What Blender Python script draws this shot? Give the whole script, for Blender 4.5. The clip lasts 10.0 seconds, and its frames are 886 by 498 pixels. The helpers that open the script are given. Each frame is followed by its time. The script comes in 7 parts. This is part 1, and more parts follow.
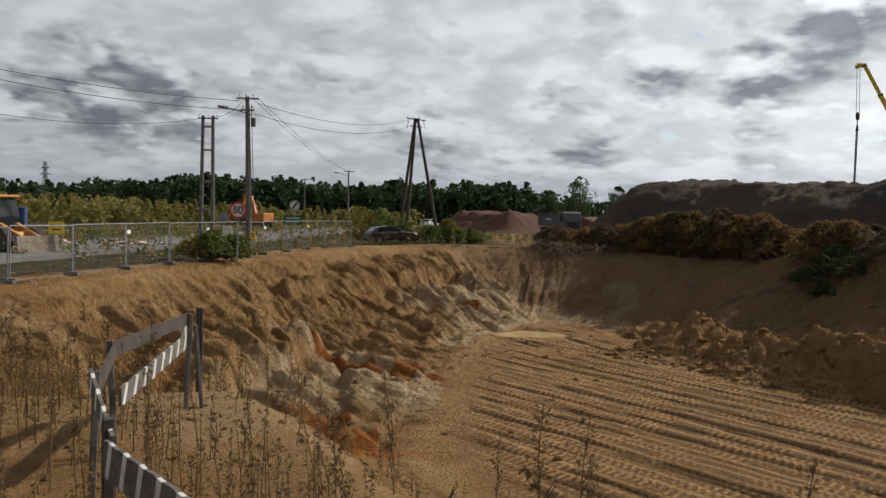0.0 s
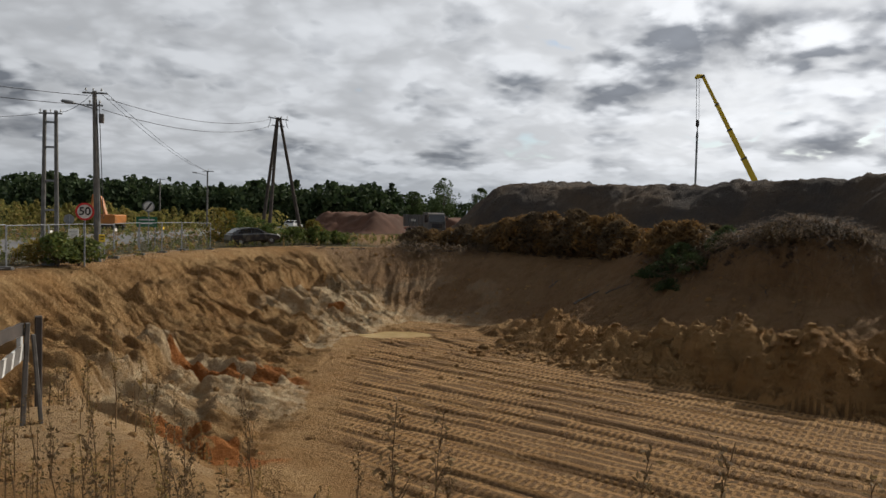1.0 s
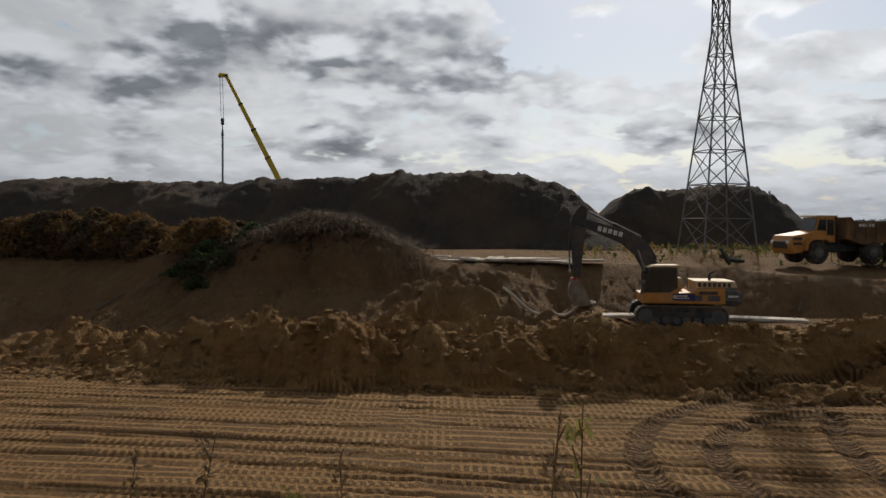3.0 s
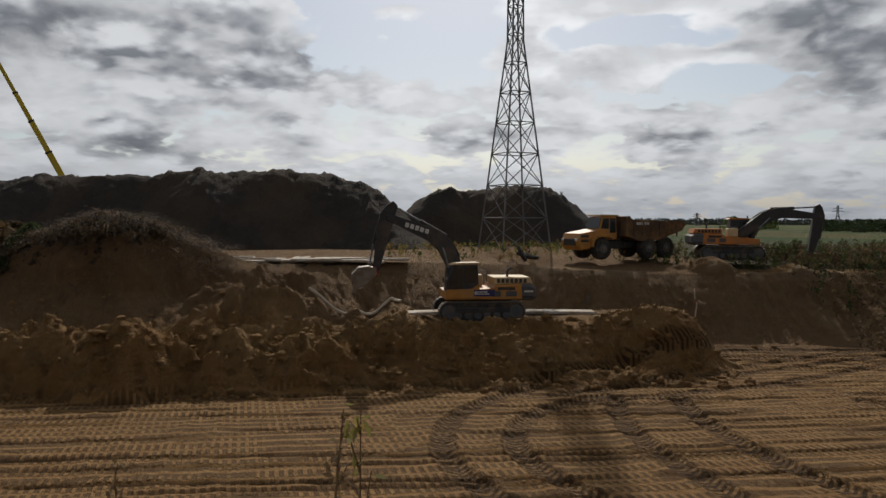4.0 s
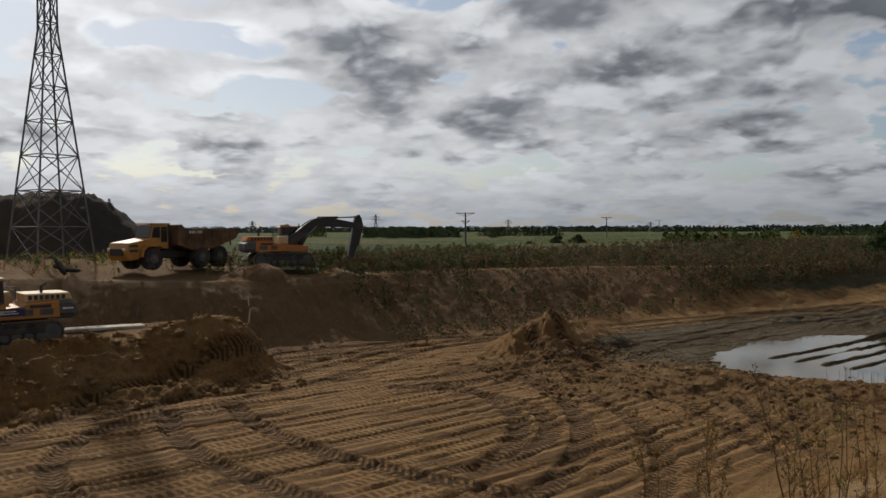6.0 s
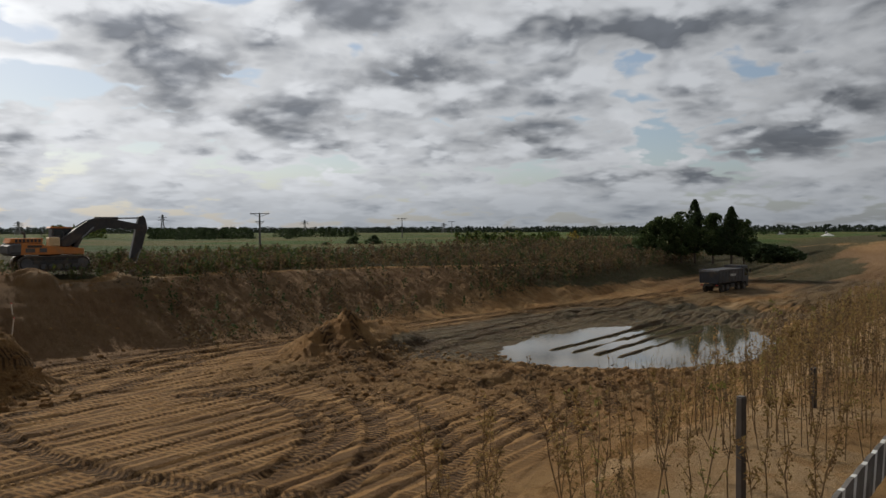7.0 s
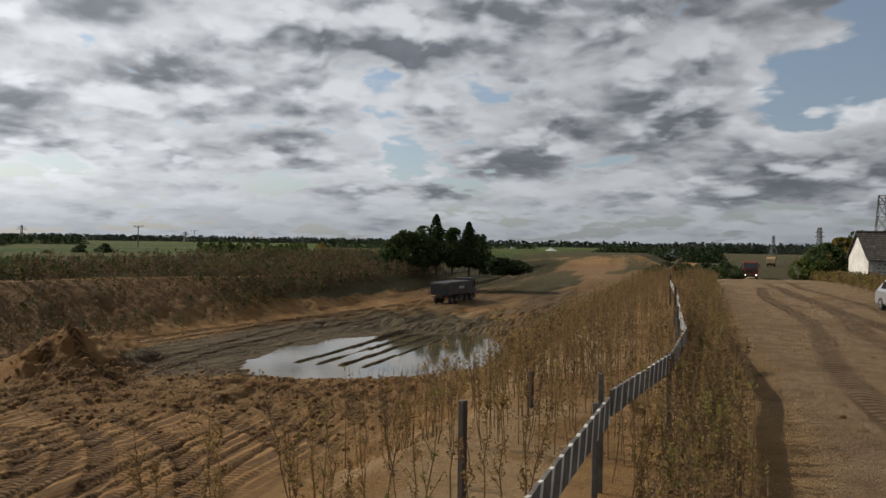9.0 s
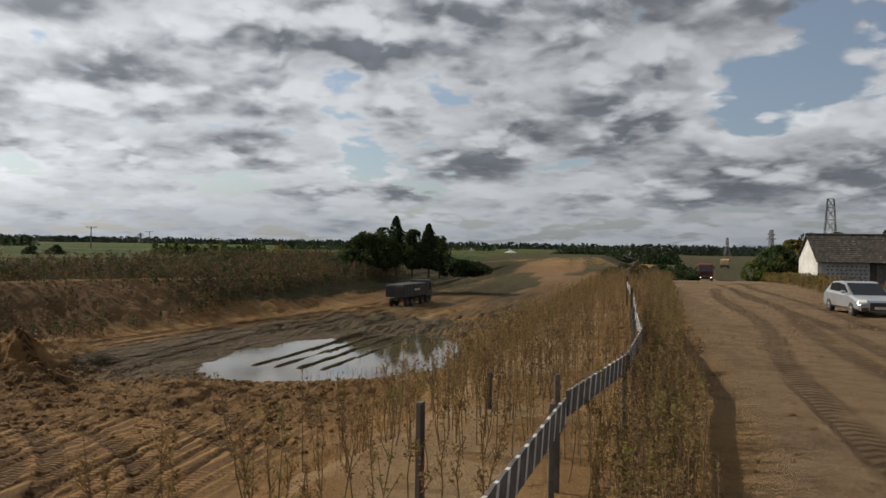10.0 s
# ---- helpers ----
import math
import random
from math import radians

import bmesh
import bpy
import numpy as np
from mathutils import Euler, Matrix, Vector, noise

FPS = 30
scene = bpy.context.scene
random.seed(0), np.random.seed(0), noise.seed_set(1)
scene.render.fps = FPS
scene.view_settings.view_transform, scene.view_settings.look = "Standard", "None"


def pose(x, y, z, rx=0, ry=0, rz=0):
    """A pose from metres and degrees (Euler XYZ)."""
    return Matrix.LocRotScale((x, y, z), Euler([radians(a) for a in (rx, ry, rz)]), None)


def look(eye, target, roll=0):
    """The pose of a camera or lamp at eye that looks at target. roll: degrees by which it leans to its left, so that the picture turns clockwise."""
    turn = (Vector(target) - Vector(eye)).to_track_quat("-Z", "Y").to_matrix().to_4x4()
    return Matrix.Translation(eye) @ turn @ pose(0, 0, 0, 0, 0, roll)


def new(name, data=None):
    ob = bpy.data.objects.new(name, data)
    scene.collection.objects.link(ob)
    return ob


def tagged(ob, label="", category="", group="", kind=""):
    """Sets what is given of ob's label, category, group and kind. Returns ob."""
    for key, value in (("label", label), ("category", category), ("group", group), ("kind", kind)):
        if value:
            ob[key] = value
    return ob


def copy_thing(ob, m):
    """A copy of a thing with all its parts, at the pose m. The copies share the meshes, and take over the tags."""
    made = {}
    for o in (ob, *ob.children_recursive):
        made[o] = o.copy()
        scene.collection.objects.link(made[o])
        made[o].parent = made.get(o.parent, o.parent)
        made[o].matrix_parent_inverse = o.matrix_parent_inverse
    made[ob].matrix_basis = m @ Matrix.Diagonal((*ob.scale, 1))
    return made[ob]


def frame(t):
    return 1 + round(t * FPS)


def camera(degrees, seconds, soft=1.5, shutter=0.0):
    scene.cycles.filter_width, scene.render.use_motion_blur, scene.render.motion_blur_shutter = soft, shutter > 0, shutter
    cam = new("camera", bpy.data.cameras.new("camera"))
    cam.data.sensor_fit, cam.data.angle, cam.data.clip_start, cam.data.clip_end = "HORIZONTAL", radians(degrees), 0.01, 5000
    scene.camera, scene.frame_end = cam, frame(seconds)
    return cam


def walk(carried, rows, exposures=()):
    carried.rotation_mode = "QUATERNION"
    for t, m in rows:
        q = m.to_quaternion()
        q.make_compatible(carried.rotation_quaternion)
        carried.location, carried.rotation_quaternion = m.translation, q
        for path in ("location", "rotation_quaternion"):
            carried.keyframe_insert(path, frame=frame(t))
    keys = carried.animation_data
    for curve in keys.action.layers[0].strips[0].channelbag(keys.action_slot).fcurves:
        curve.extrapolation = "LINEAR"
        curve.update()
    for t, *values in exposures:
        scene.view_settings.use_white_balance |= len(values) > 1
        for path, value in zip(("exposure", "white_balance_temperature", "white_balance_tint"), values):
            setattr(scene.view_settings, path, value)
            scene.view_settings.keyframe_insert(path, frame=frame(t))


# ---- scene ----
cam = camera(59.2, 10.0)
EYE, ARM = 2.7, 0.45  # eye height over the ground; the phone is held at arm's length and swung round
ROWS = [
    # seconds, yaw, pitch, roll
    (0.0, 0.00, -2.72, -1.47),
    (0.5, -3.80, -2.66, -1.52),
    (1.0, -9.83, -2.40, -1.36),
    (1.5, -17.05, -2.11, -0.98),
    (2.0, -25.32, -1.98, -0.53),
    (2.5, -34.91, -2.01, -0.41),
    (4.0, -57.35, -2.02, -0.21),
    (4.5, -64.67, -1.87, 0.07),
    (5.0, -72.79, -1.64, 0.33),
    (5.5, -80.98, -1.44, 0.17),
    (6.0, -89.08, -1.40, 0.19),
    (7.5, -109.74, -1.14, 0.03),
    (8.0, -114.33, -0.71, -0.25),
    (8.5, -118.81, -0.51, -0.57),
    (9.0, -122.23, -0.45, -0.82),
    (9.5, -124.05, -0.30, -0.86),
    (10.0, -125.17, -0.28, -0.88),
]


def held(t, yaw, pitch, roll):
    a = radians(-yaw)
    return t, pose(ARM * math.sin(a), ARM * math.cos(a) - ARM, EYE, 90 + pitch, roll, yaw)


walk(cam, [held(*r) for r in ROWS], [(0.0, 0.16), (1.5, 0.0), (2.5, -0.28), (4.5, -0.52), (6.0, -0.42), (7.5, -0.16), (10.0, 0.0)])

# ---- sky and sun ----
SUN_AZ, SUN_EL = 59.5, 36.0  # degrees clockwise from +y, and above the horizon
world = bpy.data.worlds.new("sky")
scene.world = world
world.use_nodes = True


class Nodes:
    """Small builder for node trees."""

    def __init__(self, tree):
        self.t = tree

    def add(self, kind, **props):
        n = self.t.nodes.new(kind)
        for k, v in props.items():
            setattr(n, k, v) if k in ("operation", "blend_type", "data_type", "noise_dimensions", "sky_type", "sun_disc", "attribute_name", "feature", "wave_type", "bands_direction", "wave_profile", "clamp", "interpolation_type", "vector_type", "use_clamp") else None
        return n

    def put(self, sock, v):
        if isinstance(v, bpy.types.NodeSocket):
            self.t.links.new(v, sock)
        elif v is not None:
            sock.default_value = v

    def math(self, op, a, b=None, c=None, clamp=False):
        n = self.t.nodes.new("ShaderNodeMath")
        n.operation, n.use_clamp = op, clamp
        for s, v in zip(n.inputs, (a, b, c)):
            self.put(s, v)
        return n.outputs[0]

    def ramp(self, v, lo, hi, a=0.0, b=1.0):
        n = self.t.nodes.new("ShaderNodeMapRange")
        n.interpolation_type = "SMOOTHSTEP"
        for s, x in zip(n.inputs, (v, lo, hi, a, b)):
            self.put(s, x)
        return n.outputs[0]

    def mix(self, fac, a, b, kind="MIX"):
        n = self.t.nodes.new("ShaderNodeMixRGB")
        n.blend_type = kind
        for s, v in zip(n.inputs, (fac, a, b)):
            if isinstance(v, tuple) and len(v) == 3:
                v = (*v, 1)
            self.put(s, v)
        return n.outputs[0]

    def noise(self, vec, scale, detail=4.0, rough=0.55, distort=0.0):
        n = self.t.nodes.new("ShaderNodeTexNoise")
        self.put(n.inputs["Vector"], vec)
        for k, v in (("Scale", scale), ("Detail", detail), ("Roughness", rough), ("Distortion", distort)):
            n.inputs[k].default_value = v
        return n.outputs["Fac"]

    def warp(self, vec, by, amount):
        """Shift a vector by a value on all axes."""
        n = self.t.nodes.new("ShaderNodeVectorMath")
        n.operation = "ADD"
        k = self.math("MULTIPLY", by, amount)
        self.put(n.inputs[0], vec)
        self.put(n.inputs[1], self.combine(k, k, k))
        return n.outputs[0]

    def combine(self, x, y, z):
        n = self.t.nodes.new("ShaderNodeCombineXYZ")
        for s, v in zip(n.inputs, (x, y, z)):
            self.put(s, v)
        return n.outputs[0]

    def split(self, v):
        n = self.t.nodes.new("ShaderNodeSeparateXYZ")
        self.put(n.inputs[0], v)
        return n.outputs

    def attr(self, name):
        n = self.t.nodes.new("ShaderNodeAttribute")
        n.attribute_name = name
        return n.outputs["Fac"]

    def bump(self, height, strength, distance, normal=None):
        n = self.t.nodes.new("ShaderNodeBump")
        self.put(n.inputs["Height"], height)
        n.inputs["Strength"].default_value, n.inputs["Distance"].default_value = strength, distance
        self.put(n.inputs["Normal"], normal)
        return n.outputs[0]


def build_sky():
    t = world.node_tree
    t.nodes.clear()
    N = Nodes(t)
    sky = t.nodes.new("ShaderNodeTexSky")
    sky.sky_type, sky.sun_disc = "NISHITA", False
    sky.sun_elevation, sky.sun_rotation = radians(SUN_EL), radians(SUN_AZ)
    d = t.nodes.new("ShaderNodeTexCoord").outputs["Generated"]
    x, y, z = N.split(d)
    az = N.math("MULTIPLY", N.math("ARCTAN2", x, y), 57.2958)
    el = N.math("MULTIPLY", N.math("ARCSINE", z), 57.2958)

    def spot(a, e, w, h, warp):
        """A soft uneven patch of the sky: azimuth, elevation and half sizes in degrees."""
        u = N.math("DIVIDE", N.math("SUBTRACT", az, a), w)
        v = N.math("DIVIDE", N.math("SUBTRACT", el, e), h)
        d = N.math("SQRT", N.math("ADD", N.math("MULTIPLY", u, u), N.math("MULTIPLY", v, v)))
        return N.ramp(N.math("ADD", d, warp), 1.45, 0.25)

    def field(lift):
        """Cloud cover seen in perspective: broad banks, torn edges and heaped puffs."""
        zc = N.math("MAXIMUM", N.math("ADD", z, lift), 0.0)
        k = N.math("POWER", N.math("ADD", zc, 0.13), -0.62)
        at = N.combine(N.math("MULTIPLY", x, k), N.math("MULTIPLY", y, k), N.math("MULTIPLY", zc, 1.6))
        big, wisp = N.noise(at, 1.9, 2.0, 0.5, 0.0), N.noise(at, 4.2, 8.0, 0.54, 0.2)
        puff = None
        for scale, part_of in ((5.0, 0.58), (11.0, 0.28), (25.0, 0.14)):
            heap = t.nodes.new("ShaderNodeTexVoronoi")
            heap.feature = "SMOOTH_F1"
            N.put(heap.inputs["Vector"], N.warp(at, wisp, 0.16))
            heap.inputs["Scale"].default_value, heap.inputs["Smoothness"].default_value = scale, 0.25
            v = N.math("MULTIPLY", N.math("SUBTRACT", 1.0, heap.outputs["Distance"]), part_of)
            puff = v if puff is None else N.math("ADD", puff, v)
        soft = N.math("ADD", N.math("MULTIPLY", big, 0.36), N.math("MULTIPLY", wisp, 0.32))
        return N.math("ADD", soft, N.math("MULTIPLY", puff, 0.47)), wisp, puff

    dens, mid, puff = field(0.0)
    above, _, _ = field(0.028)
    rise = N.math("SUBTRACT", above, dens)
    warp = N.math("ADD", N.math("MULTIPLY", N.math("SUBTRACT", mid, 0.5), 1.8), N.math("MULTIPLY", N.math("SUBTRACT", 0.47, puff), 1.9))
    heavy = None
    for a, e, w, h in ((132, 8.3, 11, 3.4), (138, 17, 21, 4.8), (128, 5.6, 6, 1.8), (117, 15.0, 9, 2.8), (85.5, 10.4, 6.5, 4.2), (102, 10.6, 9, 2.8), (93, 8.0, 7, 2.6), (109, 6.5, 6, 1.8), (73.8, 6.0, 3.4, 2.6), (97, 15.5, 7, 1.8),
                       (44, 10.5, 8, 2.4), (32, 12.5, 9, 2.6), (22, 10.0, 8, 2.0), (-21, 6.6, 7, 3.2), (9, 4.4, 4, 1.1), (36, 5.0, 6, 1.4), (60, 6.0, 4, 1.2), (148, 4.6, 14, 2.6), (120, 3.6, 9, 1.0)):
        v = spot(a, e, w, h, warp)
        heavy = v if heavy is None else N.math("MAXIMUM", heavy, v)
    gap = None
    for a, e, w, h in ((57, 12.4, 8.5, 2.2), (78, 9.8, 4.0, 1.2), (71, 13.2, 8, 1.0), (148, 10.5, 5, 3.4), (154, 16.5, 6, 4), (89, 16.6, 8, 1.5), (50, 16.5, 5, 1.4)):
        v = spot(a, e, w, h, warp)
        gap = v if gap is None else N.math("MAXIMUM", gap, v)
    dens = N.math("SUBTRACT", N.math("ADD", dens, N.math("MULTIPLY", heavy, 0.12)), N.math("MULTIPLY", gap, 0.17))
    # the deck closes up away from the sun, to the north
    cover = N.ramp(N.math("ADD", dens, N.math("MULTIPLY", N.ramp(az, 40.0, 18.0), 0.10)), 0.455, 0.535)
    # tops catch the light, bases lie in their own shade
    shade = N.ramp(rise, -0.13, 0.12)
    core = N.ramp(dens, 0.47, 0.74)
    thick = N.math("MULTIPLY", core, N.math("ADD", 0.30, N.math("MULTIPLY", shade, 0.85)))
    thick = N.math("MAXIMUM", thick, N.math("MULTIPLY", heavy, N.math("ADD", 0.30, N.math("MULTIPLY", shade, 0.68))), None, True)
    thick = N.math("MAXIMUM", thick, N.ramp(az, 38.0, 4.0, 0.0, 0.30))
    sun = Vector((math.sin(radians(SUN_AZ)) * math.cos(radians(SUN_EL)), math.cos(radians(SUN_AZ)) * math.cos(radians(SUN_EL)), math.sin(radians(SUN_EL))))
    dot = t.nodes.new("ShaderNodeVectorMath")
    dot.operation = "DOT_PRODUCT"
    N.put(dot.inputs[0], d)
    dot.inputs[1].default_value = sun
    glow = N.ramp(dot.outputs["Value"], 0.50, 1.0)
    lit = N.mix(glow, (7.7, 7.95, 8.3), (11.2, 11.4, 11.7))
    base = N.mix(glow, (1.75, 1.92, 2.20), (3.0, 3.2, 3.6))
    grain = N.ramp(puff, 0.25, 0.75, 0.78, 1.14)
    lit = N.mix(1.0, lit, N.combine(grain, grain, grain), "MULTIPLY")
    base = N.mix(1.0, base, N.combine(grain, grain, grain), "MULTIPLY")
    cloud = N.mix(thick, lit, base)
    veil = N.mix(0.30, sky.outputs[0], N.mix(glow, (4.4, 5.0, 6.0), (6.5, 7.3, 8.6)))
    col = N.mix(cover, veil, cloud)
    haze = N.ramp(z, 0.0, 0.09, 0.6, 0.0)
    col = N.mix(haze, col, N.mix(glow, (2.6, 2.95, 3.4), (4.4, 4.8, 5.4)))
    turned = N.ramp(dot.outputs["Value"], 0.0, 0.75, 0.76, 1.0)
    col = N.mix(1.0, col, N.combine(turned, turned, turned), "MULTIPLY")
    # added unseen grey deck overhead, past the sun's bright band, dims the ground
    col = N.mix(N.math("MULTIPLY", N.ramp(z, 0.42, 0.75), N.math("SUBTRACT", 1.0, glow)), col, (1.7, 1.78, 1.9))
    below = N.ramp(z, -0.02, 0.0)
    col = N.mix(below, (1.2, 1.1, 0.9), col)
    bg = t.nodes.new("ShaderNodeBackground")
    N.put(bg.inputs[0], col)
    bg.inputs[1].default_value = 0.10
    out = t.nodes.new("ShaderNodeOutputWorld")
    t.links.new(bg.outputs[0], out.inputs[0])


build_sky()
sun_lamp = bpy.data.lights.new("sun", "SUN")
sun_lamp.energy, sun_lamp.angle, sun_lamp.color = 3.9, radians(0.7), (1.0, 0.92, 0.80)
sun_ob = new("sun", sun_lamp)
sun_ob.matrix_basis = look((0, 0, 60), (-60 * math.sin(radians(SUN_AZ)), -60 * math.cos(radians(SUN_AZ)), 60 - 60 * math.tan(radians(SUN_EL))))

# ---- plan ----
# s runs along the cutting (azimuth 140 degrees), p across it towards the far bank; the camera stands near s = p = 0
S_AX, P_AX = (0.643, -0.766), (0.766, 0.643)


def W(s, p, z=0.0):
    return Vector((s * S_AX[0] + p * P_AX[0], s * S_AX[1] + p * P_AX[1], z))


TABLES = {}


def vnoise(x, y, seed=0):
    """Smooth value noise on arrays, 0 to 1."""
    if seed not in TABLES:
        TABLES[seed] = np.random.RandomState(seed + 11).rand(256, 256)
    tab = TABLES[seed]
    xi, yi = np.floor(x).astype(int), np.floor(y).astype(int)
    fx, fy = x - xi, y - yi
    fx, fy = fx * fx * (3 - 2 * fx), fy * fy * (3 - 2 * fy)
    g = lambda a, b: tab[a % 256, b % 256]
    return (g(xi, yi) * (1 - fx) + g(xi + 1, yi) * fx) * (1 - fy) + (g(xi, yi + 1) * (1 - fx) + g(xi + 1, yi + 1) * fx) * fy


def fbm(x, y, octaves=4, seed=0, gain=0.5):
    v, a, n = 0, 1.0, 0.0
    for o in range(octaves):
        v = v + a * vnoise(x * 2 ** o + 17.3 * o, y * 2 ** o - 9.1 * o, seed + o)
        n += a
        a *= gain
    return v / n


def smooth(a, b, x):
    t = np.clip((x - a) / (b - a), 0, 1)
    return t * t * (3 - 2 * t)


def edge_distance(s, p, poly):
    """Distance to a closed outline, whether inside, and how far round it the nearest point lies."""
    best, along = np.full(s.shape, 1e9), np.zeros(s.shape)
    inside = np.zeros(s.shape, bool)
    gone = 0.0
    for (a, b), (c, d) in zip(poly, poly[1:] + poly[:1]):
        t = np.clip(((s - a) * (c - a) + (p - b) * (d - b)) / ((c - a) ** 2 + (d - b) ** 2), 0, 1)
        dist = np.hypot(s - a - t * (c - a), p - b - t * (d - b))
        length = math.hypot(c - a, d - b)
        along = np.where(dist < best, gone + t * length, along)
        best = np.minimum(best, dist)
        gone += length
        if b != d:
            inside ^= ((b > p) != (d > p)) & (s < (c - a) * (p - b) / (d - b) + a)
    return best, inside, along


RIM = [(230, 2), (60, 2.6), (20, 3.2), (0, 4.2), (-8, 4.8), (-11.5, 5.2), (-13, 2), (-18, -2), (-26, 1), (-30, 6.5), (-33, 10.2), (-41, 21),
       (-48, 30), (-51, 40), (-50, 47), (-43, 52), (-30, 54), (-22, 51), (-17, 48.5), (-12, 48.5), (-8, 52), (2, 55), (10, 56), (18, 53), (32, 52), (45, 53), (60, 49), (90, 45), (130, 44), (230, 40)]
TOE = [(230, 12), (60, 12), (20, 11.5), (0, 12), (-12, 13.5), (-19, 15.7), (-23, 20), (-30, 26), (-35, 32.4), (-38, 42), (-30, 44), (-22, 41),
       (-14, 39.5), (-8, 41), (0, 43), (6, 46), (14, 47), (22, 46.8), (33, 45.5), (45, 43), (58, 40), (88, 35), (120, 33), (230, 28)]


def bumps(s, p, items):
    """The highest of some rounded heaps: s, p, half lengths along and across, height, turn."""
    z = np.zeros(s.shape)
    for a, b, ls, lp, h, turn in items:
        c, d = math.cos(radians(turn)), math.sin(radians(turn))
        u, v = ((s - a) * c + (p - b) * d) / ls, (-(s - a) * d + (p - b) * c) / lp
        z = np.maximum(z, h * np.clip(1 - np.sqrt(u * u + v * v + 0.02), 0, 1) ** (0.9 if h < 2.9 else 0.62))
    return z


def relief(s, p):
    """Height of the ground and its zones at plan points."""
    wob = 1.6 * (fbm(s * 0.22, p * 0.22, 4, 3) - 0.5)
    far = np.hypot(s, p)
    d_rim, in_rim, along = edge_distance(s + wob * 0.6, p + wob * 0.6, RIM)
    d_toe, in_toe, _ = edge_distance(s + wob, p + wob, TOE)
    floor = -5.0 + 2.6 * smooth(120, 280, s)
    rim_z = -0.2 - 0.7 * smooth(5, 25, s) * smooth(20, 40, p) - 0.7 * smooth(50, 90, s) * smooth(20, 40, p)
    u = np.where(in_toe, 0, np.where(in_rim, d_toe / (d_toe + d_rim + 1e-6), 1))
    wall = np.where(in_rim & ~in_toe, np.sin(np.pi * u), 0)
    shape = smooth(0, 1, u) * 0.35 + u * 0.65
    z = floor + (rim_z - floor) * shape
    z = np.where(in_rim, z, rim_z * smooth(14, 0, d_rim))
    # gullies and slumps down the banks
    ridge = np.abs(fbm(s * 0.5, p * 0.5, 4, 21) - 0.5) * 2
    z += wall * (0.8 * (fbm(s * 0.35, p * 0.35, 5, 8) - 0.5) - 0.4 * (0.25 - np.minimum(ridge, 0.25)))
    z += wall * 0.35 * (fbm(s * 1.8, p * 1.8, 3, 31) - 0.5) * (1 - 0.75 * smooth(38, 42, p))
    # flat step on which the near digger stands
    step = smooth(0.0, 2.5, s - 1.5) * smooth(0, 2.5, 21 - s) * smooth(36.2, 40.8, p) * smooth(51.5, 46.5, p)
    z = z * (1 - step) + (-2.8 + 0.15 * fbm(s * 0.5, p * 0.5, 3, 9)) * step
    # rain and digger teeth have cut furrows straight down the banks
    steep = smooth(-14, -24, s) * smooth(48, 38, p)
    furrow = np.abs(fbm(along * 0.42, u * 1.1, 4, 58, 0.6) - 0.5) * 2
    fine = np.abs(fbm(along * 1.5, u * 1.6, 3, 60, 0.6) - 0.5) * 2
    z = z - wall * (0.18 + 0.55 * steep) * smooth(0.30, 0.0, furrow) - wall * (0.12 + 0.14 * steep) * smooth(0.32, 0.0, fine)
    # slumped ledges of harder beds
    bed = fbm(along * 0.07, u * 5.5, 3, 59)
    z = z + wall * steep * 0.9 * (smooth(0.42, 0.58, bed) - 0.5)
    return z, u, in_rim, in_toe, d_rim, d_toe, wall, far, along


HEAPS = [(-13, 38.5, 3.5, 3.0, 3.0, 20), (-9.5, 37.5, 3.8, 3.2, 3.4, -10), (-17, 38, 3, 2.2, 2.0, 0), (-20, 38.5, 3.2, 2.4, 1.4, 0), (-5, 38, 4, 3, 2.2, 0), (-1, 37.8, 3.5, 2.6, 2.0, 0), (2, 40, 3, 3, 2.6, 0),
         (5, 38, 3, 2.2, 0.9, 10), (10.5, 37.8, 3.5, 1.8, 0.8, 0), (17.5, 40, 4.5, 2.0, 1.5, -5), (-25, 41, 4, 3.4, 2.0, 30), (-29, 42.5, 3, 2, 1.2, 0),
         (-3.5, 44.5, 6.5, 7.0, 3.6, 0), (1.0, 44.0, 4.5, 5.5, 2.8, 0),
         (37.2, 34.2, 5.0, 4.0, 2.7, 15), (40.6, 35.2, 4.8, 3.8, 2.0, 15), (42, 34.5, 3, 3, 1.2, 0), (35, 31.5, 3, 2.6, 1.1, 0)]
TOPS = [(-13.8, 51.0, 6.6, 4.0, 3.3, -10), (-21, 53, 7, 3.4, 1.4, 0), (-9, 51.5, 4, 3, 1.6, 0), (27, 53.4, 2.0, 1.4, 1.3, 0), (33, 53.4, 2.2, 1.6, 0.7, 0), (24.5, 54.0, 1.6, 1.2, 0.7, 0)]

# ---- materials ----


def material(name, rough=0.8, metal=0.0, spec=0.3):
    m = bpy.data.materials.new(name)
    m.use_nodes = True
    N = Nodes(m.node_tree)
    b = m.node_tree.nodes["Principled BSDF"]
    b.inputs["Roughness"].default_value, b.inputs["Metallic"].default_value = rough, metal
    b.inputs["Specular IOR Level"].default_value = spec
    return m, N, b


def place(N):
    return N.t.nodes.new("ShaderNodeNewGeometry").outputs["Position"]


def own(N):
    return N.t.nodes.new("ShaderNodeTexCoord").outputs["Object"]


